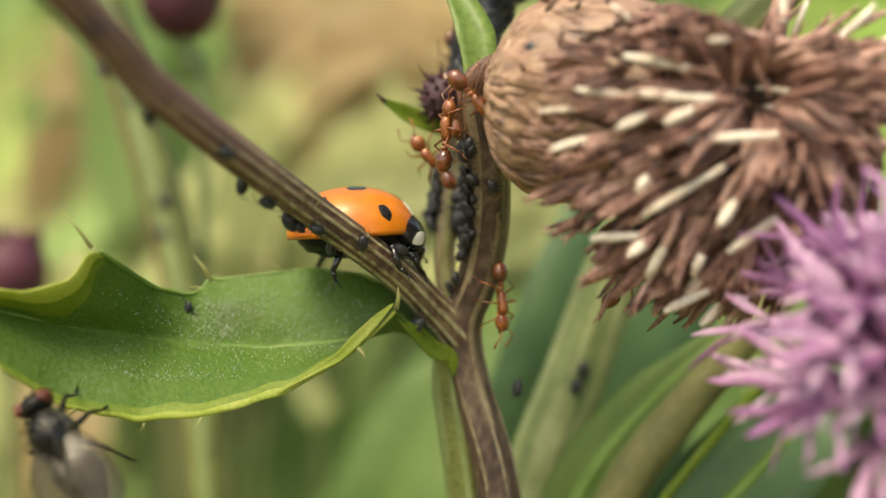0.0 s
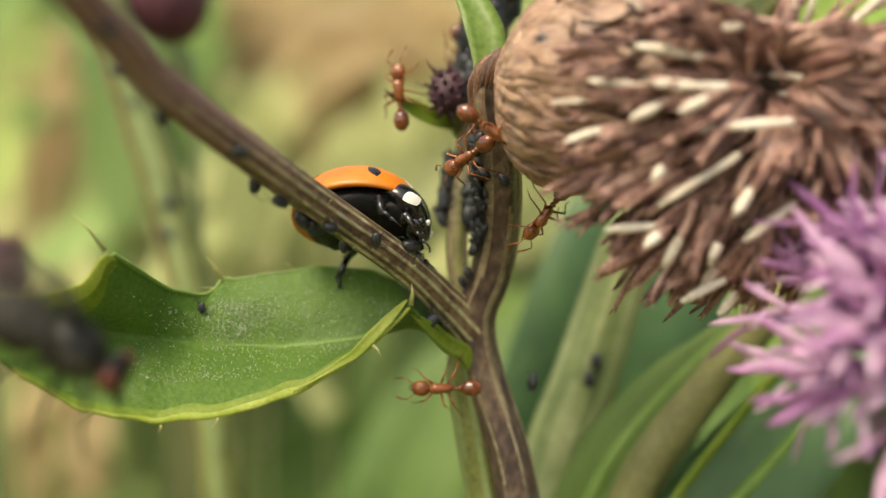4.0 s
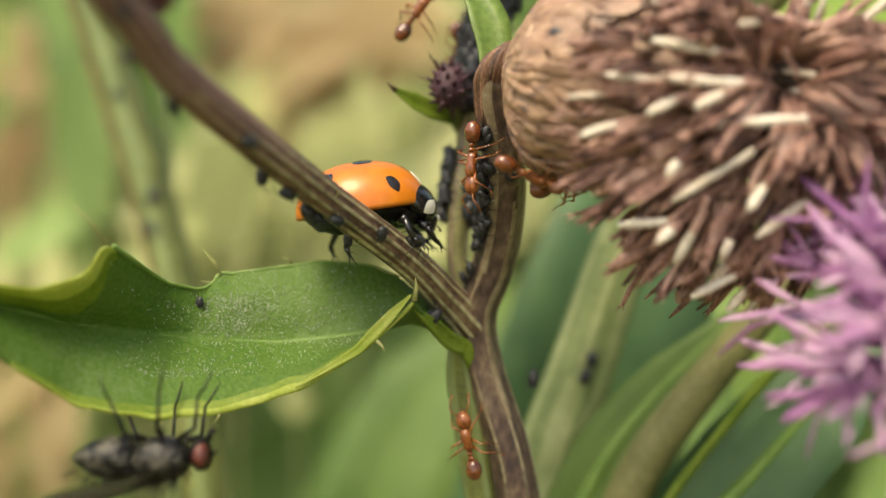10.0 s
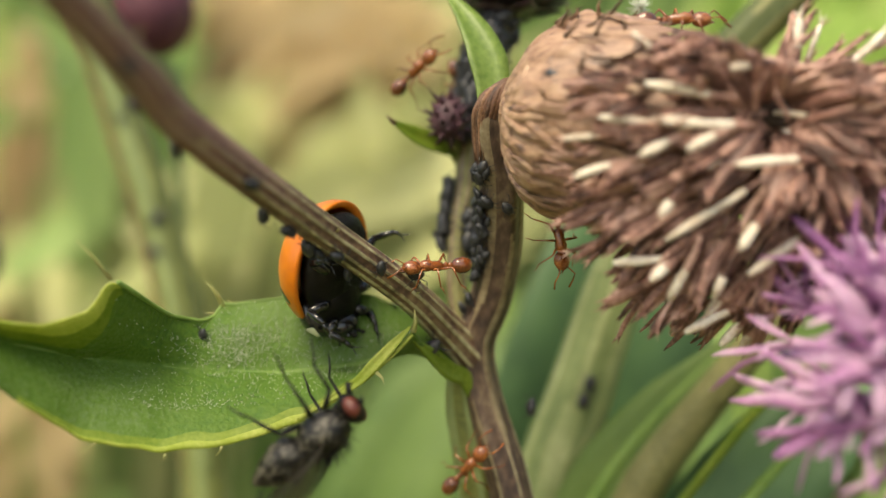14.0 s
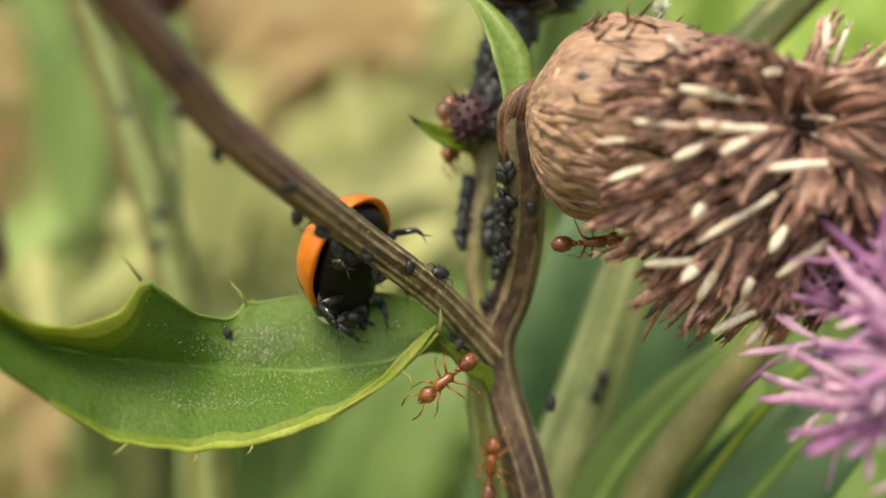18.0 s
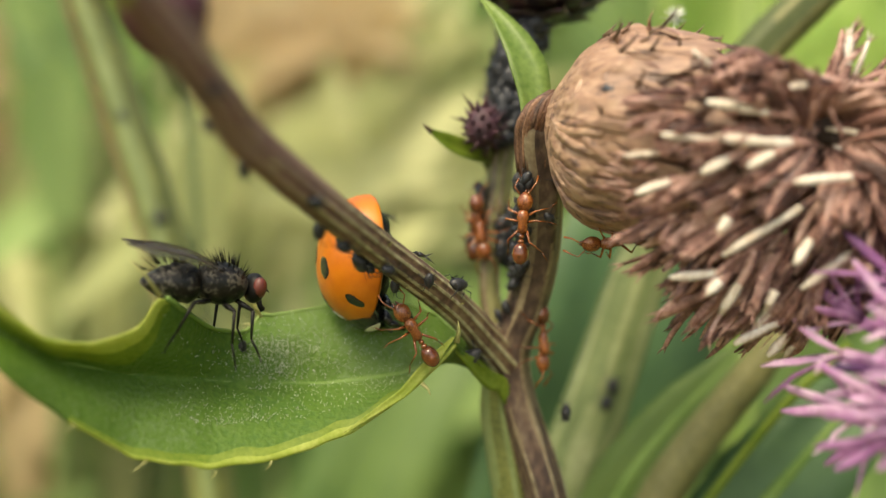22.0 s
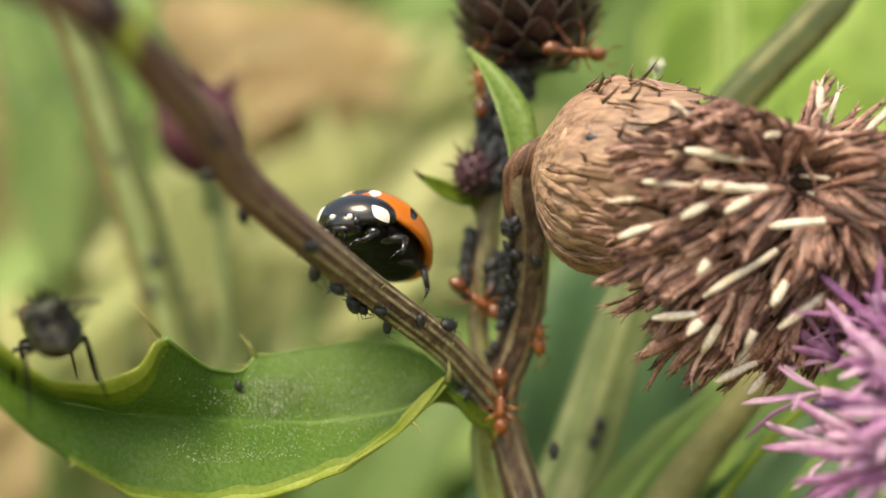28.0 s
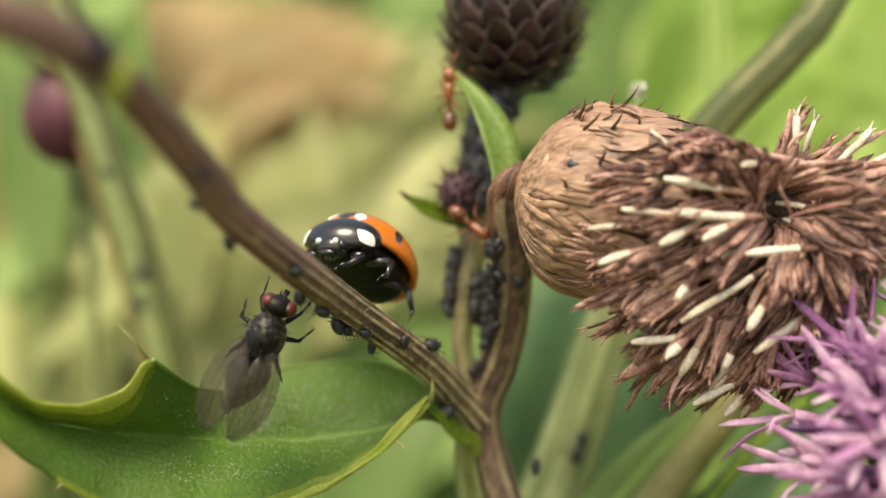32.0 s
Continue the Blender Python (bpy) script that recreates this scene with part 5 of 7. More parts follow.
r2 = random.Random(2)
for k in range(150):
    a, b = r2.uniform(0, 2 * math.pi), r2.uniform(0, 1.3)
    d = Vector((math.cos(a) * math.sin(b), math.sin(a) * math.sin(b), math.cos(b)))
    back_half = r2.random() < 0.45
    q = Vector((-2.1 + d.x * 1.5, d.y * 0.95, d.z * 0.85)) if back_half else Vector((d.x * 1.25, d.y * 0.95, 0.1 + d.z))
    cone(bm, q, q + (d + Vector((-0.5, 0, 0.2))).normalized() * r2.uniform(0.3, 0.8), 0.03, 3)
tagged(part("bristles", bm, FLY_BLACK, fly), kind="stuff")
FLY_LEGS = []
for s in (1, -1):
    for hip, knee, foot, toe in (((0.75, 0.4, -0.6), (1.45, 0.95, -0.9), (1.55, 1.05, -2.2), (2.1, 1.2, -3.1)), ((0.1, 0.5, -0.75), (0.3, 1.45, -0.9), (0.35, 1.6, -2.4), (0.6, 1.8, -3.4)),
                                 ((-0.5, 0.45, -0.7), (-1.3, 1.2, -0.7), (-1.9, 1.35, -2.1), (-2.3, 1.5, -2.9))):
        h = Vector((hip[0], s * hip[1], hip[2]))
        rel = [tuple(Vector((q[0], s * q[1], q[2])) - h) for q in (hip, knee, foot, toe)]
        FLY_LEGS.append(part("leg", leg_mesh(*rel, 0.095, FLY_BLACK), None, fly, m=Matrix.Translation(h * MM)))


# ---- ants ----
def ant_meshes():
    out = {}
    bm = bmesh.new()
    ball(bm, (0, 0, 0), (0.54, 0.46, 0.38), 16, 10)
    out["head"] = mesh_of(bm, ANT)
    bm = bmesh.new()
    tube(bm, [(0.9, 0, 0.02), (0.7, 0, 0.06), (0.45, 0, 0.08), (0.15, 0, 0.04), (-0.15, 0, 0.0), (-0.35, 0, -0.05), (-0.45, 0, -0.08)], [0.12, 0.29, 0.34, 0.25, 0.29, 0.24, 0.10], 12)
    out["thorax"] = mesh_of(bm, ANT)
    bm = bmesh.new()
    ball(bm, (-0.58, 0, 0.0), (0.15, 0.15, 0.20), 10, 7)
    ball(bm, (-0.85, 0, 0.0), (0.15, 0.18, 0.18), 10, 7)
    out["petiole"] = mesh_of(bm, ANT)
    bm = bmesh.new()
    ball(bm, (-1.5, 0, -0.05), (0.62, 0.46, 0.45), 18, 12)
    for v in bm.verts:
        v.co.z += 0.02 * math.cos(v.co.x * 16)
    out["gaster"] = mesh_of(bm, ANT_DARK)
    return out


ANT_PARTS = ant_meshes()
ANT_LEG = [(((0.55, 0.18, -0.1), (0.95, 0.75, 0.25), (1.35, 1.15, -0.55), (1.65, 1.25, -0.75))), ((0.2, 0.2, -0.12), (0.15, 0.9, 0.3), (0.05, 1.35, -0.55), (-0.1, 1.6, -0.75)),
           ((-0.15, 0.18, -0.12), (-0.7, 0.8, 0.3), (-1.1, 1.3, -0.55), (-1.4, 1.55, -0.75))]
ANT_LEG_MESH = {}
for s in (1, -1):
    for i, q in enumerate(ANT_LEG):
        h = Vector((q[0][0], s * q[0][1], q[0][2]))
        ANT_LEG_MESH[s, i] = (h, leg_mesh(*[tuple(Vector((a, s * b, c)) - h) for a, b, c in q], 0.052, ANT))
ANT_FEELER = {s: mesh_of(tube(bmesh.new(), [(0.25, s * 0.15, 0.1), (0.75, s * 0.55, 0.3), (1.1, s * 0.6, 0.0), (1.45, s * 0.5, -0.25)], [0.035, 0.035, 0.045, 0.06], 6), ANT) for s in (1, -1)}
ANT_JAW = {s: mesh_of(cone(bmesh.new(), (0.4, s * 0.16, -0.1), (0.72, s * 0.04, -0.16), 0.1, 5), ANT_DARK) for s in (1, -1)}


def make_ant(label):
    ob = thing("ant", label, "ant", group="red ants")
    ob.scale = (0.88, 0.88, 0.88)
    hd = part("head", ANT_PARTS["head"], None, ob, m=Matrix.Translation((1.28 * MM, 0, 0)))
    for s in (1, -1):
        part("antenna", ANT_FEELER[s], None, hd)
        part("mandible", ANT_JAW[s], None, hd)
    part("thorax", ANT_PARTS["thorax"], None, ob)
    part("petiole", ANT_PARTS["petiole"], None, ob)
    part("gaster", ANT_PARTS["gaster"], None, ob, "dark red rounded abdomen")
    legs = [part("leg", me, None, ob, m=Matrix.Translation(h * MM)) for h, me in ANT_LEG_MESH.values()]
    return ob, legs


# ---- aphids ----
bm = bmesh.new()
ball(bm, (0, 0, 0), (0.78, 0.52, 0.44), 14, 9)
for v in bm.verts:
    if v.co.x > 0:
        v.co.y *= 1 - 0.35 * v.co.x / 0.78
APHID_BODY, APHID_BODY_GREY = mesh_of(bm, APHID), None
bm = bmesh.new()
ball(bm, (0, 0, 0), (0.85, 0.58, 0.5), 14, 9)
APHID_BODY_GREY = mesh_of(bm, APHID_GREY)
APHID_LEGS = []
for s in (1, -1):
    for x, f in ((0.4, 0.5), (0.1, 0.05), (-0.2, -0.55)):
        APHID_LEGS.append(mesh_of(tube(bmesh.new(), [(x, s * 0.3, -0.1), (x + f * 0.6, s * 0.75, 0.1), (x + f * 1.2, s * 0.95, -0.5)], [0.05, 0.04, 0.025], 5), APHID))
APHID_FEELER = [mesh_of(cone(bmesh.new(), (0.65, s * 0.12, 0.1), (1.1, s * 0.45, 0.35), 0.03, 4), APHID) for s in (1, -1)]
APHID_TUBE = [mesh_of(cone(bmesh.new(), (-0.45, s * 0.25, 0.2), (-0.8, s * 0.32, 0.42), 0.06, 5), APHID) for s in (1, -1)]


def make_aphid(m, size, label, grey=False):
    ob = thing("aphid", label, "aphid", m @ Matrix.Scale(size, 4), "black aphids")
    part("body", APHID_BODY_GREY if grey else APHID_BODY, None, ob)
    for me in APHID_LEGS:
        part("leg", me, None, ob)
    for me in APHID_FEELER:
        part("antenna", me, None, ob)
    for me in APHID_TUBE:
        part("tube", me, None, ob)
    return ob


def aphids_on(line, radius, spots, label, seed):
    """Aphids on a stem: (share along the line, degrees round it with 0 to the camera and 90 to the right, size)."""
    r = random.Random(seed)
    for share, round_, size in spots:
        i = min(len(line) - 2, max(1, int(share * (len(line) - 1))))
        d = (line[i + 1] - line[i - 1]).normalized()
        face = Vector((0, -1, 0))
        face = (face - d * face.dot(d)).normalized()
        side = d.cross(face)
        side = side if side.x > 0 else -side
        out = face * math.cos(radians(round_)) + side * math.sin(radians(round_))
        f = d * r.choice((-1, 1)) + side * r.uniform(-1.1, 1.1)
        p = line[i].lerp(line[i + 1], r.random()) + out * (radius + 0.30 * size)
        make_aphid(stand(*p, f, out), size, label)


r3 = random.Random(31)


def share_at(line, z):
    """The share along a rising line at which it passes a height."""
    zs = [q.z for q in line]
    return float(np.interp(z, zs, [i / (len(line) - 1) for i in range(len(line))]))


aphids_on(BACK, 0.72, [(share_at(BACK, 5.5 + 6.4 * k / 120), r3.uniform(-140, 125), r3.uniform(0.55, 0.9)) for k in range(120)], "black aphid crowded on the flower stalk", 1)
aphids_on(BACK, 0.68, [(share_at(BACK, r3.uniform(-0.5, 2.6)), r3.uniform(-130, -65), r3.uniform(0.5, 0.85)) for k in range(22)] +
          [(share_at(BACK, r3.uniform(-0.9, 1.6)), r3.uniform(25, 110), r3.uniform(0.5, 0.85)) for k in range(18)], "black aphid on the lower flower stalk", 2)
UPPER = [q for q in STEM if -5.6 < q.z < 5.5]
aphids_on(UPPER, 1.1, [(share_at(UPPER, r3.uniform(-1.9, 3.7)), r3.uniform(-90, -35), r3.uniform(0.30, 0.54)) for k in range(44)] +
          [(0.14, -75, 0.45), (0.22, -60, 0.5), (0.62, 10, 0.5), (0.75, 30, 0.45)], "black aphid on the ribbed thistle stem", 3)
aphids_on(BRANCH, 0.8, [(0.365, -100, 0.58), (0.33, -105, 0.5), (0.315, -80, 0.45), (0.29, -98, 0.5), (0.44, -95, 0.5), (0.50, -100, 0.4), (0.40, -5, 0.5), (0.355, -60, 0.55), (0.275, 15, 0.5), (0.31, -30, 0.5),
                         (0.345, -120, 0.5), (0.60, 10, 0.4)], "black aphid clinging to the side branch", 7)
aphids_on(BRANCH, 0.8, [(0.325, -92, 0.72), (0.245, 70, 0.68)], "grey-black aphid clinging to the side branch", 8)
make_aphid(stand(-0.1, 1.6, -5.5, (0.7, -0.2, 0.6), (-0.3, -0.9, 0.2)), 0.75, "black aphid at the foot of the leaf")
make_aphid(stand(-11.2, 0.55, -4.75, (0.3, -0.3, 1), (0, -0.9, 0.4)), 0.42, "tiny black aphid on the leaf blade")
make_aphid(stand(4.95, 3.9, -8.8, (0.1, 0, 1), (1, -0.3, 0)), 0.6, "black aphid on the lower stem")
make_aphid(stand(5.3, -5.9, 6.6, (1, 0, -0.2), (0, -1, 0.2)), 0.5, "grey aphid resting on the dried head", True)
aphids_on(LEFT, 1.1, [(0.27, 10, 0.6), (0.36, 20, 0.85), (0.385, -15, 0.8)], "black aphid on the pale stem behind", 9)
for x, y, z in ((8.9, 10.9, -8.6), (8.5, 10.8, -9.6)):
    make_aphid(stand(x, y, z, (0.2, 0, 1), (0, -1, 0)), 0.65, "black aphid on a stem behind, out of focus")

# ---- what moves ----
ANTS = [make_ant(t) for t in ("red ant climbing the ribbed thistle stem", "red ant beside the small side bud", "red ant on the lower stem",
                               "red ant under the dried flower head", "red ant on top of the dried flower head", "red ant among the aphids on the flower stalk",
                               "red ant at the foot of the dried flower head")]


def step_legs(legs, spans, swing, beat):
    """Legs swing to and fro about the hip while the animal walks, alternate legs against each other."""
    for i, leg in enumerate(legs):
        rest = leg.matrix_basis.copy()
        rows = [(0.0, rest)]
        for a, b in spans:
            n = max(2, int((b - a) / beat))
            for k in range(n + 1):
                way = (1 if (k + i) % 2 else -1) * (0 < k < n)
                rows.append((a + (b - a) * k / n + 0.04, rest @ pose(0, 0, 0, 0, 0, swing * way)))
        rows.append((32.0, rest))
        walk(leg, rows)


def on_bulb(s, a, turn):
    """An ant's pose on the dried head: share along it, angle round it, heading from the axis in degrees."""
    p = bulb_point(s, a, 0.62)
    out = (SIDE * math.cos(a) + OVER * math.sin(a) - AXIS * (0.7 if s < 1.5 else 0.2)).normalized()
    round_ = OVER * math.cos(a) - SIDE * math.sin(a)
    return stand(*p, AXIS * math.cos(radians(turn)) + round_ * math.sin(radians(turn)), out)


def motions():
    walk(ladybird, [
        (0, stand(-2.82, 1.36, -0.57, (0.95, 0.31, 0.07), (-0.06, -0.04, 1.00))),
        (1, stand(-2.76, 1.36, -0.54, (0.94, 0.32, 0.08), (-0.08, -0.00, 1.00))),
        (1.5, stand(-2.30, 1.35, -0.68, (0.98, 0.20, 0.01), (-0.06, 0.26, 0.96))),
        (2, stand(-2.02, 1.34, -0.73, (0.97, 0.22, -0.12), (-0.01, 0.49, 0.87))),
        (2.5, stand(-2.49, 1.34, -0.58, (0.97, 0.16, -0.12), (0.06, 0.68, 0.73))),
        (3, stand(-2.48, 1.37, -0.07, (0.97, 0.14, -0.14), (0.10, 0.69, 0.71))),
        (3.5, stand(-3.12, 1.30, 0.00, (1.00, -0.06, 0.01), (0.03, 0.64, 0.76))),
        (5.5, stand(-3.04, 1.23, -0.09, (0.99, 0.08, 0.14), (-0.15, 0.20, 0.97))),
        (6, stand(-2.70, 1.23, 0.30, (0.98, 0.09, 0.16), (-0.17, 0.16, 0.97))),
        (7, stand(-2.77, 1.37, 0.39, (0.98, 0.10, 0.16), (-0.17, 0.06, 0.98))),
        (8, stand(-2.86, 1.27, 0.22, (0.97, 0.16, 0.16), (-0.17, 0.02, 0.99))),
        (9, stand(-2.80, 1.31, 0.17, (0.98, 0.19, 0.04), (-0.03, -0.06, 1.00))),
        (10, stand(-3.07, 1.32, 0.22, (0.95, 0.26, 0.15), (-0.14, -0.04, 0.99))),
        (11, stand(-3.10, 1.32, 0.30, (0.95, 0.31, 0.07), (-0.03, -0.14, 0.99))),
        (11.5, stand(-2.92, 1.37, -0.12, (0.92, 0.32, -0.22), (0.26, -0.09, 0.96))),
        (12, stand(-2.67, 1.42, -0.21, (0.81, 0.32, -0.49), (0.53, -0.04, 0.85))),
        (12.25, stand(-2.67, 1.40, -0.47, (0.62, 0.64, -0.46), (0.51, 0.13, 0.85))),
        (12.5, stand(-3.10, 1.40, 0.03, (0.46, 0.76, -0.46), (0.50, 0.20, 0.84))),
        (13, stand(-2.73, 1.39, 0.12, (0.46, 0.76, -0.46), (0.50, 0.20, 0.84))),
        (13.17, stand(-3.46, 1.27, -0.53, (0.17, 0.77, -0.61), (0.06, 0.61, 0.79))),
        (13.33, stand(-4.14, 1.15, -1.13, (-0.02, 0.61, -0.79), (-0.44, 0.71, 0.55))),
        (13.5, stand(-4.87, 1.03, -1.78, (-0.05, 0.32, -0.95), (-0.87, 0.46, 0.20))),
        (15.5, stand(-5.61, 1.09, -1.35, (-0.21, 0.47, -0.86), (-0.77, 0.46, 0.45))),
        (16, stand(-5.43, 1.09, -1.58, (-0.21, 0.47, -0.86), (-0.77, 0.46, 0.45))),
        (17, stand(-5.46, 1.13, -1.59, (-0.21, 0.47, -0.86), (-0.77, 0.46, 0.45))),
        (18, stand(-5.62, 1.17, -1.25, (-0.21, 0.47, -0.86), (-0.77, 0.46, 0.45))),
        (19, stand(-5.65, 1.15, -1.35, (-0.21, 0.47, -0.86), (-0.77, 0.46, 0.45))),
        (20, stand(-5.70, 1.15, -1.45, (-0.21, 0.47, -0.86), (-0.77, 0.46, 0.45))),
        (21, stand(-5.78, 1.18, -1.30, (-0.21, 0.47, -0.86), (-0.77, 0.46, 0.45))),
        (21.5, stand(-6.06, 1.21, -1.20, (-0.30, 0.33, -0.89), (-0.95, -0.17, 0.26))),
        (22, stand(-5.82, 1.40, -1.07, (-0.15, 0.30, -0.94), (-0.94, -0.33, 0.04))),
        (22.17, stand(-5.17, 1.43, -1.08, (0.41, 0.77, -0.49), (-0.91, 0.32, -0.25))),
        (22.33, stand(-4.75, 1.32, -0.76, (0.90, 0.43, 0.06), (-0.43, 0.89, 0.11))),
        (22.5, stand(-4.26, 1.20, -0.57, (0.89, -0.42, 0.20), (0.16, 0.68, 0.72))),
        (23, stand(-3.70, 1.17, 0.04, (0.92, -0.18, 0.35), (-0.10, 0.75, 0.65))),
        (23.5, stand(-3.70, 1.20, 0.58, (0.75, -0.24, 0.61), (-0.10, 0.88, 0.46))),
        (24, stand(-4.66, 1.23, 0.38, (0.52, -0.20, 0.83), (-0.03, 0.97, 0.25))),
        (24.5, stand(-5.22, 1.13, 2.18, (0.04, -0.69, 0.72), (-0.10, 0.72, 0.69))),
        (25, stand(-4.28, 0.80, 2.40, (-0.37, -0.73, 0.57), (0.26, 0.50, 0.82))),
        (25.5, stand(-4.33, 0.80, 2.48, (-0.37, -0.73, 0.57), (0.26, 0.50, 0.82))),
        (27.5, stand(-4.66, 0.80, 2.79, (-0.37, -0.73, 0.57), (0.26, 0.50, 0.82))),
        (28, stand(-4.46, 0.80, 2.82, (-0.37, -0.73, 0.57), (0.26, 0.50, 0.82))),
        (29, stand(-4.57, 0.80, 2.80, (-0.37, -0.73, 0.57), (0.26, 0.50, 0.82))),
        (30, stand(-4.48, 0.80, 2.85, (-0.37, -0.73, 0.57), (0.26, 0.50, 0.82))),
        (31, stand(-4.66, 0.80, 2.82, (-0.37, -0.73, 0.57), (0.26, 0.50, 0.82))),
        (32, stand(-4.44, 0.80, 2.74, (-0.37, -0.73, 0.57), (0.26, 0.50, 0.82))),
    ])
    walk(fly, [
        (0, stand(-13.87, -7.50, -9.59, (-0.61, 0.10, 0.79), (0.11, -0.97, 0.21))),
        (0.5, stand(-15.55, -7.50, -8.80, (-0.31, 0.10, 0.94), (0.09, -0.99, 0.14))),
        (1, stand(-15.08, -7.50, -7.80, (0.00, 0.10, 1.00), (0.00, -1.00, 0.10))),
        (1.5, stand(-14.09, -12.00, -6.11, (-0.31, 0.10, 0.94), (-0.00, -0.99, 0.11))),
        (2, stand(-15.30, -14.00, -2.40, (0.53, 0.11, 0.84), (-0.42, -0.83, 0.36))),
        (2.5, stand(-12.66, -15.00, -1.42, (0.99, 0.00, 0.10), (-0.10, -0.30, 0.95))),
        (3, stand(-11.16, -15.00, -2.29, (0.99, 0.00, 0.10), (-0.10, -0.30, 0.95))),
        (3.5, stand(-10.45, -15.00, -4.17, (0.97, 0.00, -0.25), (0.22, -0.50, 0.84))),
        (5.5, stand(-12.78, -11.00, -5.90, (0.73, 0.20, -0.66), (0.65, -0.52, 0.56))),
        (6, stand(-11.98, -11.00, -6.39, (0.73, 0.20, -0.66), (0.65, -0.52, 0.56))),
        (7, stand(-11.29, -10.50, -6.63, (1.00, 0.00, -0.10), (0.08, -0.62, 0.78))),
        (8, stand(-11.72, -10.50, -7.66, (0.78, 0.10, -0.62), (0.26, -0.95, 0.17))),
        (8.5, stand(-12.07, -6.00, -9.83, (0.99, 0.00, -0.16), (-0.10, -0.76, -0.64))),
        (9, stand(-11.11, -6.00, -10.40, (1.00, 0.10, 0.00), (0.03, -0.35, -0.94))),
        (9.5, stand(-10.66, -6.00, -10.50, (0.99, 0.10, 0.05), (0.08, -0.35, -0.93))),
        (10, stand(-10.96, -6.00, -10.62, (0.99, 0.10, 0.05), (0.08, -0.35, -0.93))),
        (10.5, stand(-9.84, -6.00, -11.09, (0.99, 0.10, 0.05), (0.08, -0.35, -0.93))),
        (11, stand(-8.81, -6.00, -11.18, (0.99, 0.10, 0.05), (0.08, -0.35, -0.93))),
        (11.5, stand(-9.29, -6.00, -10.96, (0.99, 0.10, 0.05), (0.08, -0.35, -0.93))),
        (12, stand(-6.14, -6.00, -10.46, (0.98, 0.10, 0.15), (0.17, -0.34, -0.92))),
        (12.5, stand(-4.76, -5.50, -9.71, (0.89, 0.10, 0.45), (0.45, -0.39, -0.80))),
        (13, stand(-3.46, -5.50, -9.44, (0.90, 0.10, 0.43), (0.43, -0.40, -0.81))),
        (13.5, stand(-4.06, -5.50, -8.33, (0.77, 0.10, 0.63), (0.62, -0.40, -0.68))),
        (15.5, stand(-5.12, -5.50, -8.38, (0.82, 0.10, 0.56), (0.55, -0.41, -0.73))),
        (15.75, stand(-6.48, -6.75, -9.05, (0.65, -0.59, 0.47), (0.24, -0.43, -0.87))),
        (16, stand(-7.84, -8.00, -9.73, (0.10, -0.97, 0.20), (0.00, -0.21, -0.98))),
        (16.5, stand(-11.25, -10.00, -8.74, (-0.20, -0.97, 0.10), (-0.45, -0.10, -0.88))),
        (16.75, stand(-13.33, -11.00, -8.08, (-0.10, -0.98, 0.0), (-0.75, -0.10, -0.60))),
        (17, stand(-15.61, -11.50, -7.60, (0.0, -0.97, -0.10), (-0.95, -0.05, -0.20))),
        (17.17, stand(-17.44, -11.50, -6.92, (0.1, -0.97, 0.05), (-0.95, -0.05, 0.30))),
        (17.33, stand(-19.47, -12.00, -6.43, (0.30, -0.80, 0.30), (-0.70, -0.20, 0.70))),
        (17.5, stand(-20.50, -12.00, -5.94, (0.70, -0.50, 0.40), (-0.50, -0.20, 0.85))),
        (18, stand(-21.31, -9.00, -2.16, (0.93, 0.05, 0.31), (-0.27, -0.20, 0.94))),
        (18.5, stand(-18.10, -6.00, -0.25, (0.93, 0.10, 0.36), (-0.35, -0.10, 0.93))),
        (19, stand(-14.61, -4.60, -0.99, (0.82, 0.15, 0.55), (-0.53, -0.13, 0.83))),
        (19.5, stand(-14.46, -4.60, -1.09, (0.67, 0.10, 0.74), (-0.72, -0.13, 0.68))),
        (20, stand(-14.43, -4.60, -0.91, (0.65, 0.12, 0.75), (-0.74, -0.12, 0.66))),
        (20.5, stand(-12.13, -4.60, -0.62, (0.94, 0.12, 0.30), (-0.29, -0.10, 0.95))),
        (21, stand(-11.25, -2.00, -1.34, (0.93, 0.25, -0.20), (0.20, -0.05, 0.98))),
        (21.5, stand(-11.72, -2.00, -1.83, (0.66, 0.35, -0.62), (0.60, -0.10, 0.80))),
        (22, stand(-11.71, -2.00, -1.64, (0.86, 0.45, -0.12), (0.10, -0.10, 0.99))),
        (22.5, stand(-12.52, -2.00, -1.23, (0.87, 0.42, -0.05), (0.05, -0.10, 0.99))),
        (23, stand(-12.35, -2.00, -0.99, (0.86, 0.42, -0.20), (0.18, -0.10, 0.98))),
        (23.5, stand(-11.99, -2.00, -1.45, (0.80, 0.36, -0.45), (0.42, -0.10, 0.90))),
        (24, stand(-13.08, -4.00, -0.49, (0.93, -0.30, -0.12), (0.10, -0.05, 0.99))),
        (24.5, stand(-14.59, -6.00, 0.40, (0.50, -0.86, 0.10), (-0.05, 0.09, 0.99))),
        (25, stand(-16.43, -7.00, -0.92, (-0.10, -0.98, 0.15), (0.00, 0.15, 0.99))),
        (25.5, stand(-17.25, -7.00, -0.28, (-0.10, -0.98, 0.15), (0.00, 0.15, 0.99))),
        (25.9, stand(-17.62, -7.00, -0.34, (-0.80, -0.58, 0.17), (0.11, 0.15, 0.98))),
        (26.3, stand(-17.98, -7.00, -0.40, (-0.96, 0.21, 0.16), (0.18, 0.06, 0.98))),
        (27.5, stand(-18.01, -7.00, -0.06, (-0.56, 0.81, 0.15), (-0.05, -0.22, 0.97))),
        (28, stand(-17.65, -7.00, -1.19, (-0.50, 0.85, 0.15), (-0.06, -0.21, 0.98))),
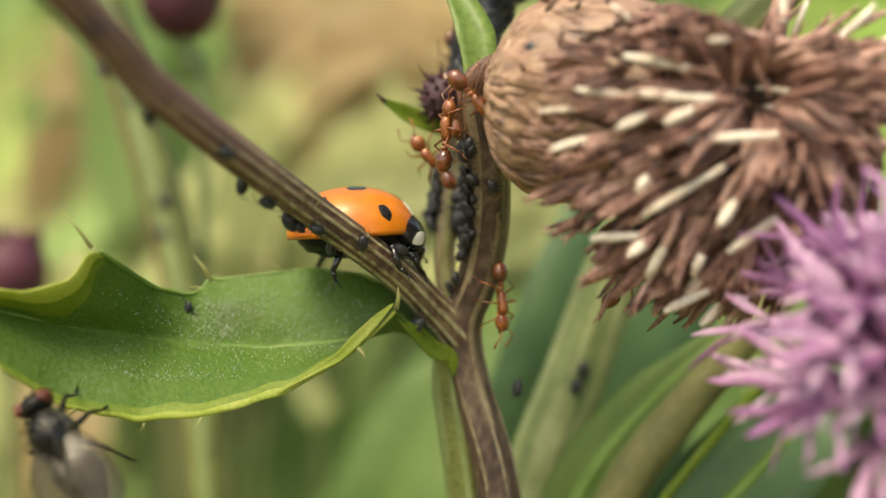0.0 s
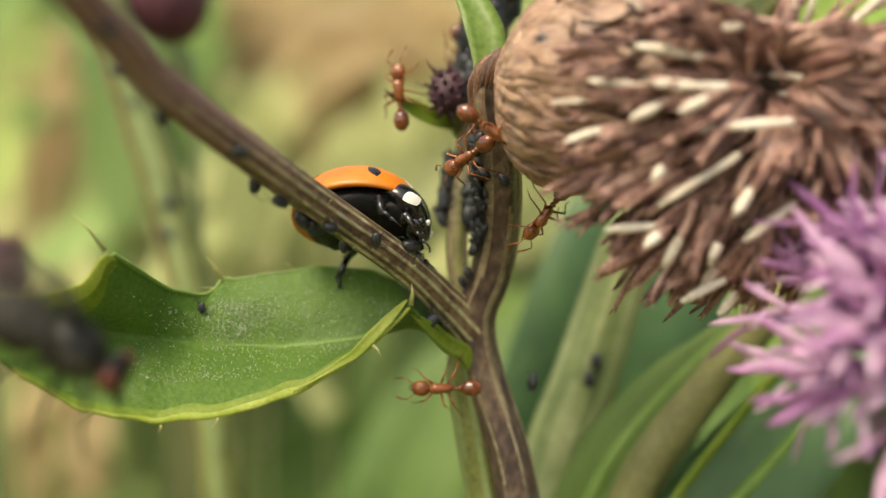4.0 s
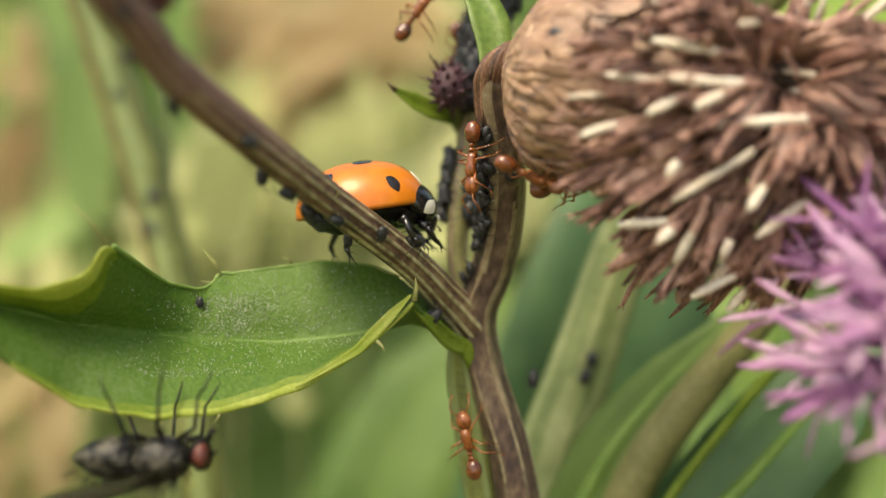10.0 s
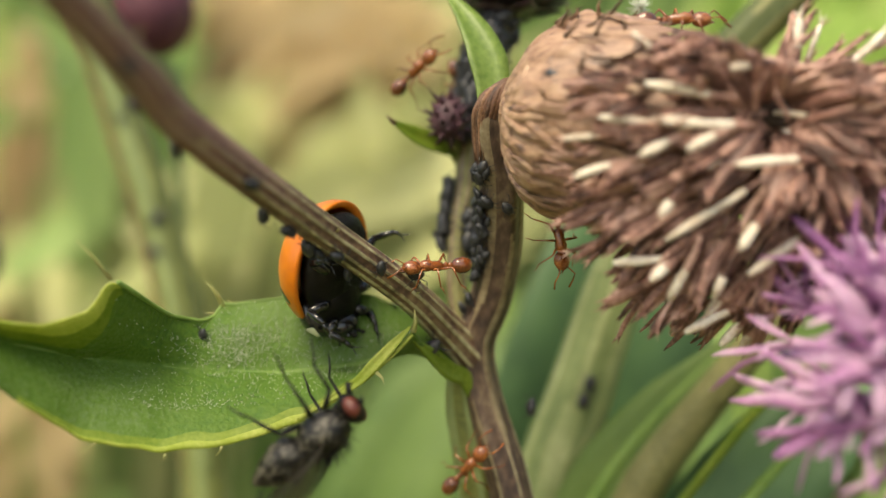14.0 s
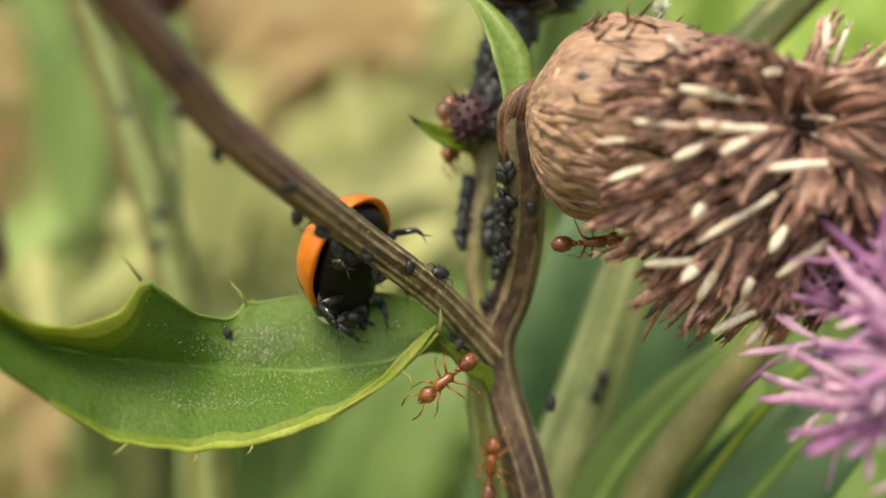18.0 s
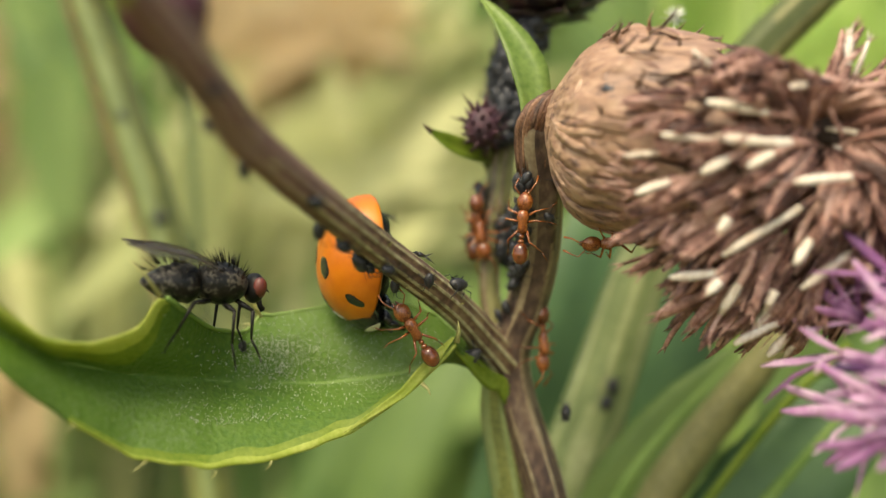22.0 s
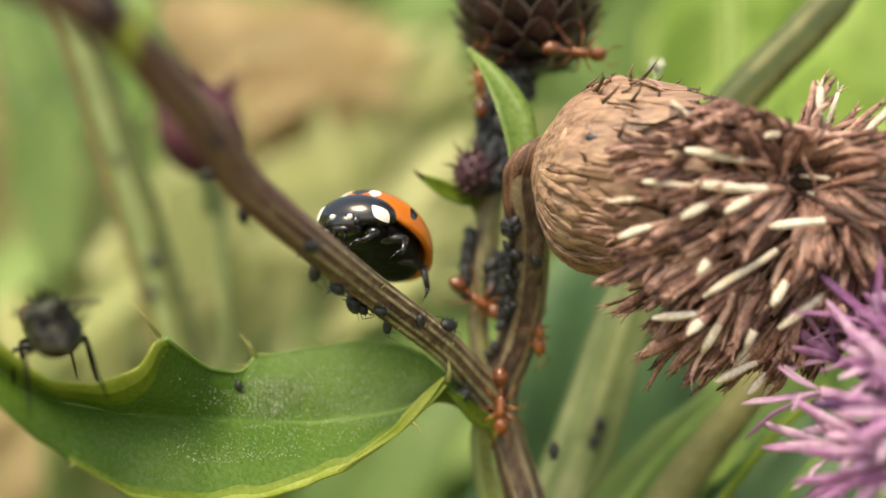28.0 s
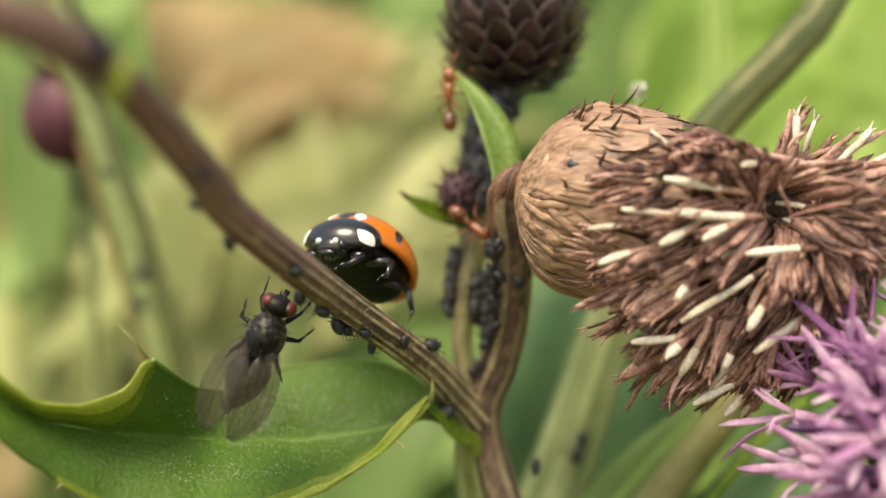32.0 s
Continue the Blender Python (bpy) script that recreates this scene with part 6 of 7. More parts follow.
        (28.25, stand(-16.64, -6.75, -1.15, (0.24, 0.93, 0.26), (-0.24, -0.21, 0.95))),
        (28.5, stand(-15.64, -6.50, -1.10, (0.81, 0.46, 0.36), (-0.36, -0.08, 0.93))),
        (29, stand(-14.72, -6.00, -0.61, (0.89, -0.10, 0.44), (-0.44, -0.08, 0.89))),
        (29.5, stand(-13.97, -6.00, -0.49, (0.97, -0.10, 0.20), (-0.21, -0.10, 0.97))),
        (30, stand(-14.76, -6.00, -0.74, (0.78, -0.10, 0.62), (-0.62, -0.10, 0.77))),
        (30.5, stand(-13.02, -5.50, -0.19, (0.99, -0.10, 0.00), (-0.01, -0.10, 1.00))),
        (31, stand(-11.23, -5.00, -0.66, (0.99, -0.10, -0.05), (0.04, -0.10, 0.99))),
        (31.5, stand(-10.10, -5.00, -0.91, (0.95, -0.10, 0.31), (-0.26, -0.81, 0.53))),
        (32, stand(-8.56, -4.50, -1.05, (0.42, -0.10, 0.90), (-0.02, -0.99, -0.10))),
    ])
    walk(ANTS[0][0], [
        (0, stand(1.37, -0.70, 3.74, (0.10, 0.00, 1.00), (-0.91, -0.41, 0.09))),
        (1, stand(2.32, -0.70, 3.31, (-0.10, 0.00, 1.00), (-0.79, -0.60, -0.08))),
        (2, stand(1.94, -0.70, 1.81, (-0.10, 0.00, 1.00), (-0.79, -0.60, -0.08))),
        (2.33, stand(1.93, -0.70, 2.02, (-0.62, 0.63, 0.46), (-0.75, -0.65, -0.12))),
        (2.67, stand(1.92, -0.70, 2.23, (-0.57, 0.63, -0.52), (-0.71, -0.70, -0.08))),
        (3, stand(1.92, -0.70, 2.44, (0.00, 0.00, -1.00), (-0.71, -0.71, 0.00))),
        (3.83, stand(1.85, -0.70, 2.36, (-0.56, 0.61, -0.56), (-0.67, -0.73, -0.14))),
        (4.67, stand(1.78, -0.70, 2.28, (-0.70, 0.61, 0.37), (-0.71, -0.66, -0.25))),
        (5.5, stand(1.71, -0.70, 2.21, (-0.29, 0.00, 0.96), (-0.80, -0.55, -0.24))),
        (6, stand(2.04, -0.70, 2.65, (-0.37, 0.00, 0.93), (-0.77, -0.56, -0.31))),
        (7, stand(1.96, -0.70, 2.72, (-0.10, 0.00, 1.00), (-0.84, -0.53, -0.08))),
        (7.33, stand(2.04, -0.70, 2.61, (-0.53, 0.69, 0.48), (-0.81, -0.59, -0.04))),
        (7.67, stand(2.11, -0.70, 2.49, (-0.53, 0.69, -0.48), (-0.81, -0.59, 0.04))),
        (8, stand(2.19, -0.70, 2.37, (-0.10, 0.00, -1.00), (-0.84, -0.53, 0.08))),
        (9, stand(2.50, -0.70, 2.43, (-0.10, 0.00, -1.00), (-0.84, -0.53, 0.08))),
        (10, stand(1.78, -0.70, 1.89, (0.00, 0.00, -1.00), (-0.85, -0.53, 0.00))),
        (10.33, stand(1.69, -0.70, 1.57, (-0.47, 0.71, -0.52), (-0.83, -0.56, -0.02))),
        (10.67, stand(1.60, -0.70, 1.25, (-0.52, 0.71, 0.47), (-0.83, -0.56, -0.06))),
        (11, stand(1.51, -0.70, 0.93, (-0.10, 0.00, 1.00), (-0.84, -0.53, -0.08))),
        (11.17, stand(1.38, -0.13, 0.67, (-0.54, 0.61, 0.57), (-0.71, -0.70, 0.07))),
        (11.33, stand(1.24, 0.43, 0.40, (-0.74, 0.61, -0.27), (-0.67, -0.67, 0.32))),
        (11.5, stand(1.11, 1.00, 0.14, (-0.53, 0.00, -0.85), (-0.75, -0.47, 0.47))),
        (12, stand(1.02, -1.00, -0.22, (-0.88, -0.21, -0.42), (-0.33, -0.34, 0.88))),
        (12.5, stand(0.49, -1.00, -1.11, (-0.95, -0.21, -0.21), (-0.14, -0.32, 0.94))),
        (13, stand(0.40, -1.00, -1.04, (-0.99, -0.10, 0.00), (0.03, -0.30, 0.95))),
        (13.5, stand(0.17, -1.00, -0.85, (-0.97, -0.11, 0.22), (0.24, -0.28, 0.93))),
        (14.5, stand(0.13, -0.25, -2.70, (-0.57, -0.53, -0.63), (-0.05, -0.74, 0.67))),
        (15.5, stand(0.10, 0.50, -4.55, (0.31, -0.10, -0.94), (0.22, -0.96, 0.18))),
        (16, stand(0.65, 0.30, -4.56, (0.10, -0.10, -0.99), (0.22, -0.97, 0.12))),
        (17, stand(0.62, 0.30, -5.04, (-0.30, -0.10, -0.95), (0.16, -0.99, 0.05))),
        (18, stand(-0.57, -0.50, -6.86, (-0.78, -0.11, -0.61), (-0.15, -0.92, 0.35))),
        (19, stand(-0.13, 0.00, -6.61, (-0.40, -0.10, -0.91), (0.14, -0.99, 0.05))),
        (19.5, stand(-0.33, 0.00, -6.01, (-0.83, -0.27, -0.48), (0.02, -0.88, 0.47))),
        (20, stand(-0.53, 0.00, -5.42, (-0.99, -0.11, 0.11), (0.15, -0.59, 0.79))),
        (21, stand(-1.86, -0.50, -4.79, (-0.84, -0.11, 0.53), (0.42, -0.74, 0.53))),
        (22, stand(-2.90, -1.50, -3.95, (-0.53, -0.11, 0.84), (0.38, -0.92, 0.12))),
        (22.5, stand(-2.98, -1.00, -4.34, (-0.53, -0.11, 0.84), (0.38, -0.92, 0.12))),
        (23, stand(-2.76, -1.00, -4.32, (-0.31, -0.10, 0.94), (0.36, -0.93, 0.02))),
        (23.25, stand(-3.70, -1.25, -4.31, (-0.80, -0.03, 0.60), (0.35, -0.84, 0.41))),
        (23.5, stand(-4.63, -1.50, -4.30, (-0.99, -0.10, 0.05), (0.11, -0.70, 0.71))),
        (24, stand(-6.02, -1.50, -3.96, (-0.88, -0.10, 0.47), (0.38, -0.74, 0.56))),
        (24.25, stand(-5.18, -1.25, -3.82, (-0.47, 0.12, 0.88), (0.29, -0.92, 0.28))),
        (24.5, stand(-4.33, -1.00, -3.67, (0.15, 0.10, 0.98), (-0.00, -0.99, 0.10))),
        (25, stand(-2.94, 0.50, -3.51, (0.20, 0.10, 0.97), (-0.00, -0.99, 0.10))),
        (25.25, stand(-2.83, 0.75, -3.36, (0.93, 0.24, 0.30), (0.23, -0.97, 0.05))),
        (25.5, stand(-2.72, 1.00, -3.22, (0.67, 0.33, -0.67), (0.30, -0.94, -0.17))),
        (27.5, stand(1.50, 2.00, -5.47, (0.53, 0.11, -0.84), (-0.02, -0.99, -0.14))),
        (28, stand(1.93, 2.20, -6.00, (0.00, 0.00, -1.00), (-0.10, -0.99, 0.00))),
        (29, stand(2.37, 2.20, -6.40, (0.00, 0.00, -1.00), (-0.10, -0.99, 0.00))),
        (30, stand(2.64, 2.40, -9.41, (0.20, 0.00, -0.98), (-0.10, -1.00, -0.02))),
        (31, stand(2.53, 2.40, -11.77, (0.20, 0.00, -0.98), (-0.10, -1.00, -0.02))),
        (32, stand(3.41, 2.40, -12.39, (0.20, 0.00, -0.98), (-0.10, -1.00, -0.02))),
    ])
    walk(ANTS[1][0], [
        (0, stand(0.45, 3.00, 2.76, (-0.65, 0.00, 0.76), (-0.33, -0.90, -0.28))),
        (1, stand(0.58, 3.00, 2.96, (-0.65, 0.00, 0.76), (-0.33, -0.90, -0.28))),
        (2, stand(-0.14, 3.00, 3.45, (-0.51, 0.00, 0.86), (-0.41, -0.88, -0.24))),
        (3, stand(-1.77, 3.00, 5.12, (-0.51, 0.00, 0.86), (-0.41, -0.88, -0.24))),
        (4.25, stand(-1.68, 3.00, 5.99, (0.16, 0.04, 0.99), (-0.56, -0.82, 0.13))),
        (5.5, stand(-1.59, 3.00, 6.86, (0.76, 0.00, 0.65), (-0.44, -0.74, 0.51))),
        (6, stand(-1.24, 3.00, 7.54, (0.76, 0.00, 0.65), (-0.44, -0.74, 0.51))),
        (7, stand(-0.90, 3.00, 8.29, (0.76, 0.00, 0.65), (-0.44, -0.74, 0.51))),
        (8, stand(-0.83, 3.00, 8.95, (0.51, 0.00, 0.86), (-0.60, -0.72, 0.35))),
        (9, stand(-0.48, 3.00, 9.48, (0.30, 0.00, 0.95), (-0.64, -0.74, 0.20))),
        (10, stand(-0.92, 4.00, 9.95, (0.60, 0.00, 0.80), (-0.52, -0.76, 0.39))),
        (10.5, stand(0.34, 3.50, 8.51, (0.92, -0.36, -0.16), (-0.34, -0.93, 0.17))),
        (11, stand(1.60, 3.00, 7.07, (0.30, 0.00, -0.95), (-0.44, -0.89, -0.14))),
        (11.17, stand(1.45, 3.00, 7.54, (0.87, -0.37, -0.33), (-0.41, -0.91, -0.08))),
        (11.33, stand(1.29, 3.00, 8.00, (0.73, -0.37, 0.58), (-0.44, -0.90, -0.01))),
        (11.5, stand(1.13, 3.00, 8.47, (0.00, 0.00, 1.00), (-0.51, -0.86, 0.00))),
        (12, stand(1.29, 3.00, 9.93, (0.00, 0.00, 1.00), (-0.51, -0.86, 0.00))),
        (13, stand(-0.15, 4.00, 10.23, (0.10, 0.00, 1.00), (-0.66, -0.75, 0.07))),
        (13.5, stand(-1.25, 4.00, 8.95, (0.41, 0.00, 0.91), (-0.61, -0.74, 0.27))),
        (14.17, stand(-0.97, 4.67, 8.64, (0.72, -0.59, 0.36), (-0.62, -0.78, -0.05))),
        (14.83, stand(-0.68, 5.33, 8.34, (0.62, -0.59, -0.51), (-0.77, -0.59, -0.25))),
        (15.5, stand(-0.40, 6.00, 8.03, (0.20, 0.00, -0.98), (-0.93, -0.32, -0.19))),
        (16, stand(0.33, 6.00, 8.15, (0.20, 0.00, -0.98), (-0.93, -0.32, -0.19))),
        (17, stand(0.23, 6.00, 7.01, (0.10, 0.00, -1.00), (-0.94, -0.32, -0.09))),
        (18, stand(-0.17, 6.00, 5.69, (0.10, 0.00, -1.00), (-0.94, -0.32, -0.09))),
        (19, stand(-0.34, 6.00, 5.23, (0.10, 0.00, -1.00), (-0.94, -0.32, -0.09))),
        (20, stand(0.07, 5.50, 3.97, (0.10, 0.00, -1.00), (-0.94, -0.32, -0.09))),
        (21, stand(0.17, 5.50, 3.06, (-0.20, 0.00, -0.98), (-0.83, -0.54, 0.17))),
        (21.33, stand(0.23, 5.33, 2.37, (-0.57, 0.71, -0.41), (-0.81, -0.57, 0.14))),
        (21.67, stand(0.29, 5.17, 1.67, (-0.42, 0.71, 0.56), (-0.82, -0.56, 0.10))),
        (22, stand(0.35, 5.00, 0.98, (0.10, 0.00, 1.00), (-0.84, -0.53, 0.08))),
        (23, stand(1.24, 4.00, 0.91, (0.16, 0.00, 0.99), (-0.79, -0.60, 0.12))),
        (24, stand(1.66, 4.00, 0.99, (0.10, 0.00, 1.00), (-0.79, -0.60, 0.08))),
        (25, stand(1.85, 4.50, 4.68, (0.00, 0.00, 1.00), (-0.80, -0.60, 0.00))),
        (25.5, stand(1.35, 5.00, 5.76, (0.00, 0.00, 1.00), (-0.80, -0.60, 0.00))),
        (27.5, stand(1.57, 4.00, 8.85, (0.00, 0.00, 1.00), (-0.85, -0.53, 0.00))),
        (28, stand(1.20, 4.60, 10.97, (0.00, 0.00, 1.00), (-0.85, -0.53, 0.00))),
        (29, stand(0.82, 4.60, 13.23, (-0.10, 0.00, 1.00), (-0.53, -0.85, -0.05))),
        (29.17, stand(0.70, 4.40, 13.07, (-0.10, -0.00, 1.00), (-0.53, -0.85, -0.05))),
        (29.33, stand(0.58, 4.20, 12.91, (-0.10, -0.00, 1.00), (-0.53, -0.85, -0.05))),
        (29.5, stand(0.46, 4.00, 12.75, (0.10, 0.00, -1.00), (-0.53, -0.85, -0.05))),
        (30, stand(0.22, 4.00, 13.40, (0.00, 0.00, -1.00), (-0.51, -0.86, 0.00))),
        (30.5, stand(-0.68, 3.00, 11.79, (-0.90, 0.00, -0.43), (-0.28, -0.74, 0.60))),
        (30.75, stand(-0.53, 3.00, 11.97, (-0.96, 0.18, 0.21), (-0.14, -0.96, 0.23))),
        (31, stand(-0.38, 3.00, 12.15, (-0.65, 0.00, 0.76), (-0.25, -0.94, -0.22))),
        (31.5, stand(-0.07, 3.00, 11.93, (0.00, 0.00, 1.00), (-0.71, -0.71, 0.00))),
        (32, stand(0.22, 3.00, 11.15, (0.00, 0.00, 1.00), (-0.80, -0.60, 0.00))),
    ])
    walk(ANTS[2][0], [
        (0, stand(4.07, 2.00, -4.14, (0.05, 0.00, -1.00), (0.80, -0.60, 0.04))),
        (1, stand(4.28, 2.50, -8.74, (0.00, 0.00, -1.00), (0.30, -0.95, 0.00))),
        (2, stand(3.75, 2.50, -10.90, (-0.20, 0.00, -0.98), (0.19, -0.98, -0.04))),
        (2.5, stand(2.83, 2.55, -10.30, (-0.80, -0.06, -0.59), (0.08, -1.00, -0.01))),
        (3, stand(1.91, 2.60, -9.70, (-1.00, 0.00, 0.10), (0.01, -0.99, 0.10))),
        (3.5, stand(1.26, 2.30, -9.25, (-1.00, 0.00, 0.10), (0.01, -0.99, 0.10))),
        (4.5, stand(-0.37, 0.65, -8.21, (-0.96, -0.18, -0.22), (0.26, -0.86, -0.44))),
        (5.5, stand(-2.00, -1.00, -7.17, (-0.82, -0.14, -0.55), (0.55, -0.41, -0.73))),
        (5.67, stand(-1.95, -1.00, -7.12, (-0.55, -0.84, 0.03), (0.46, -0.33, -0.83))),
        (5.83, stand(-1.90, -1.00, -7.06, (0.29, -0.83, 0.48), (0.31, -0.39, -0.87))),
        (6, stand(-1.85, -1.00, -7.00, (0.92, -0.12, 0.37), (0.25, -0.53, -0.81))),
        (7, stand(-1.68, -1.00, -6.73, (0.96, -0.12, 0.24), (0.15, -0.51, -0.85))),
        (8, stand(-0.80, -1.00, -7.11, (0.97, -0.11, -0.22), (-0.24, -0.60, -0.77))),
        (8.33, stand(-0.32, -0.67, -7.47, (0.73, -0.56, 0.38), (-0.24, -0.73, -0.64))),
        (8.67, stand(0.17, -0.33, -7.82, (0.09, -0.57, 0.82), (-0.36, -0.78, -0.50))),
        (9, stand(0.65, 0.00, -8.18, (-0.55, -0.11, 0.83), (-0.54, -0.71, -0.45))),
        (9.5, stand(0.93, 1.00, -10.12, (-0.40, -0.10, 0.91), (-0.59, -0.74, -0.34))),
        (10, stand(1.62, 2.00, -11.71, (-0.20, 0.00, 0.98), (-0.39, -0.92, -0.08))),
        (11, stand(1.75, 2.50, -12.22, (0.10, 0.00, 1.00), (-0.50, -0.86, 0.05))),
        (12, stand(1.71, 2.50, -12.40, (0.15, 0.00, 0.99), (-0.50, -0.86, 0.07))),
        (13, stand(1.55, 2.50, -12.17, (0.10, 0.00, 1.00), (-0.50, -0.86, 0.05))),
        (13.5, stand(1.51, 2.50, -11.29, (0.10, 0.00, 1.00), (-0.50, -0.86, 0.05))),
        (14.17, stand(1.62, 2.50, -11.87, (0.78, -0.40, 0.47), (-0.47, -0.88, 0.02))),
        (14.83, stand(1.72, 2.50, -12.45, (0.78, -0.40, -0.47), (-0.47, -0.88, -0.02))),
        (15.5, stand(1.83, 2.50, -13.04, (0.10, 0.00, -1.00), (-0.50, -0.86, -0.05))),
        (16, stand(1.84, 2.53, -12.80, (0.78, -0.40, -0.47), (-0.47, -0.88, -0.02))),
        (16.5, stand(1.84, 2.57, -12.56, (0.78, -0.40, 0.47), (-0.47, -0.88, 0.02))),
        (17, stand(1.85, 2.60, -12.32, (0.10, 0.00, 1.00), (-0.50, -0.86, 0.05))),
        (18, stand(1.71, 2.60, -11.92, (0.10, 0.00, 1.00), (-0.30, -0.95, 0.03))),
        (19, stand(2.02, 2.50, -8.59, (0.00, 0.00, 1.00), (-0.10, -0.99, 0.00))),
        (20, stand(3.20, 2.60, -6.42, (0.20, 0.00, 0.98), (0.58, -0.81, -0.12))),
        (20.33, stand(3.25, 2.73, -6.00, (0.71, 0.57, 0.41), (0.61, -0.79, 0.04))),
        (20.67, stand(3.30, 2.87, -5.57, (0.62, 0.57, -0.54), (0.72, -0.69, 0.09))),
        (21, stand(3.34, 3.00, -5.15, (0.00, 0.00, -1.00), (0.80, -0.60, 0.00))),
        (22, stand(3.64, 3.00, -4.89, (0.00, 0.00, -1.00), (0.80, -0.60, 0.00))),
        (23, stand(3.72, 3.00, -4.83, (0.00, 0.00, -1.00), (0.80, -0.60, 0.00))),
        (24, stand(3.61, 3.00, -4.24, (0.49, 0.00, -0.87), (0.66, -0.65, 0.37))),
        (25, stand(3.82, 3.00, -2.59, (0.32, 0.00, -0.95), (0.74, -0.62, 0.25))),
        (25.5, stand(3.81, 3.00, -1.94, (0.21, 0.00, -0.98), (0.78, -0.61, 0.16))),
        (27.5, stand(4.11, 2.50, -2.02, (0.10, 0.00, -1.00), (0.79, -0.60, 0.08))),
        (28, stand(3.91, 2.50, -1.97, (0.10, 0.00, -1.00), (0.79, -0.60, 0.08))),
        (29, stand(3.55, 2.50, -1.48, (0.10, 0.00, -1.00), (0.79, -0.60, 0.08))),
        (30, stand(3.87, 2.50, -1.23, (0.10, 0.00, -1.00), (0.79, -0.60, 0.08))),
        (30.33, stand(3.75, 2.43, -1.11, (0.59, 0.65, -0.48), (0.76, -0.65, 0.04))),
        (30.67, stand(3.62, 2.37, -1.00, (0.59, 0.65, 0.48), (0.76, -0.65, -0.04))),
        (31, stand(3.49, 2.30, -0.88, (0.10, 0.00, 1.00), (0.79, -0.60, -0.08))),
        (32, stand(4.01, 1.00, 3.03, (0.00, 0.00, 1.00), (0.60, -0.80, 0.00))),
    ])
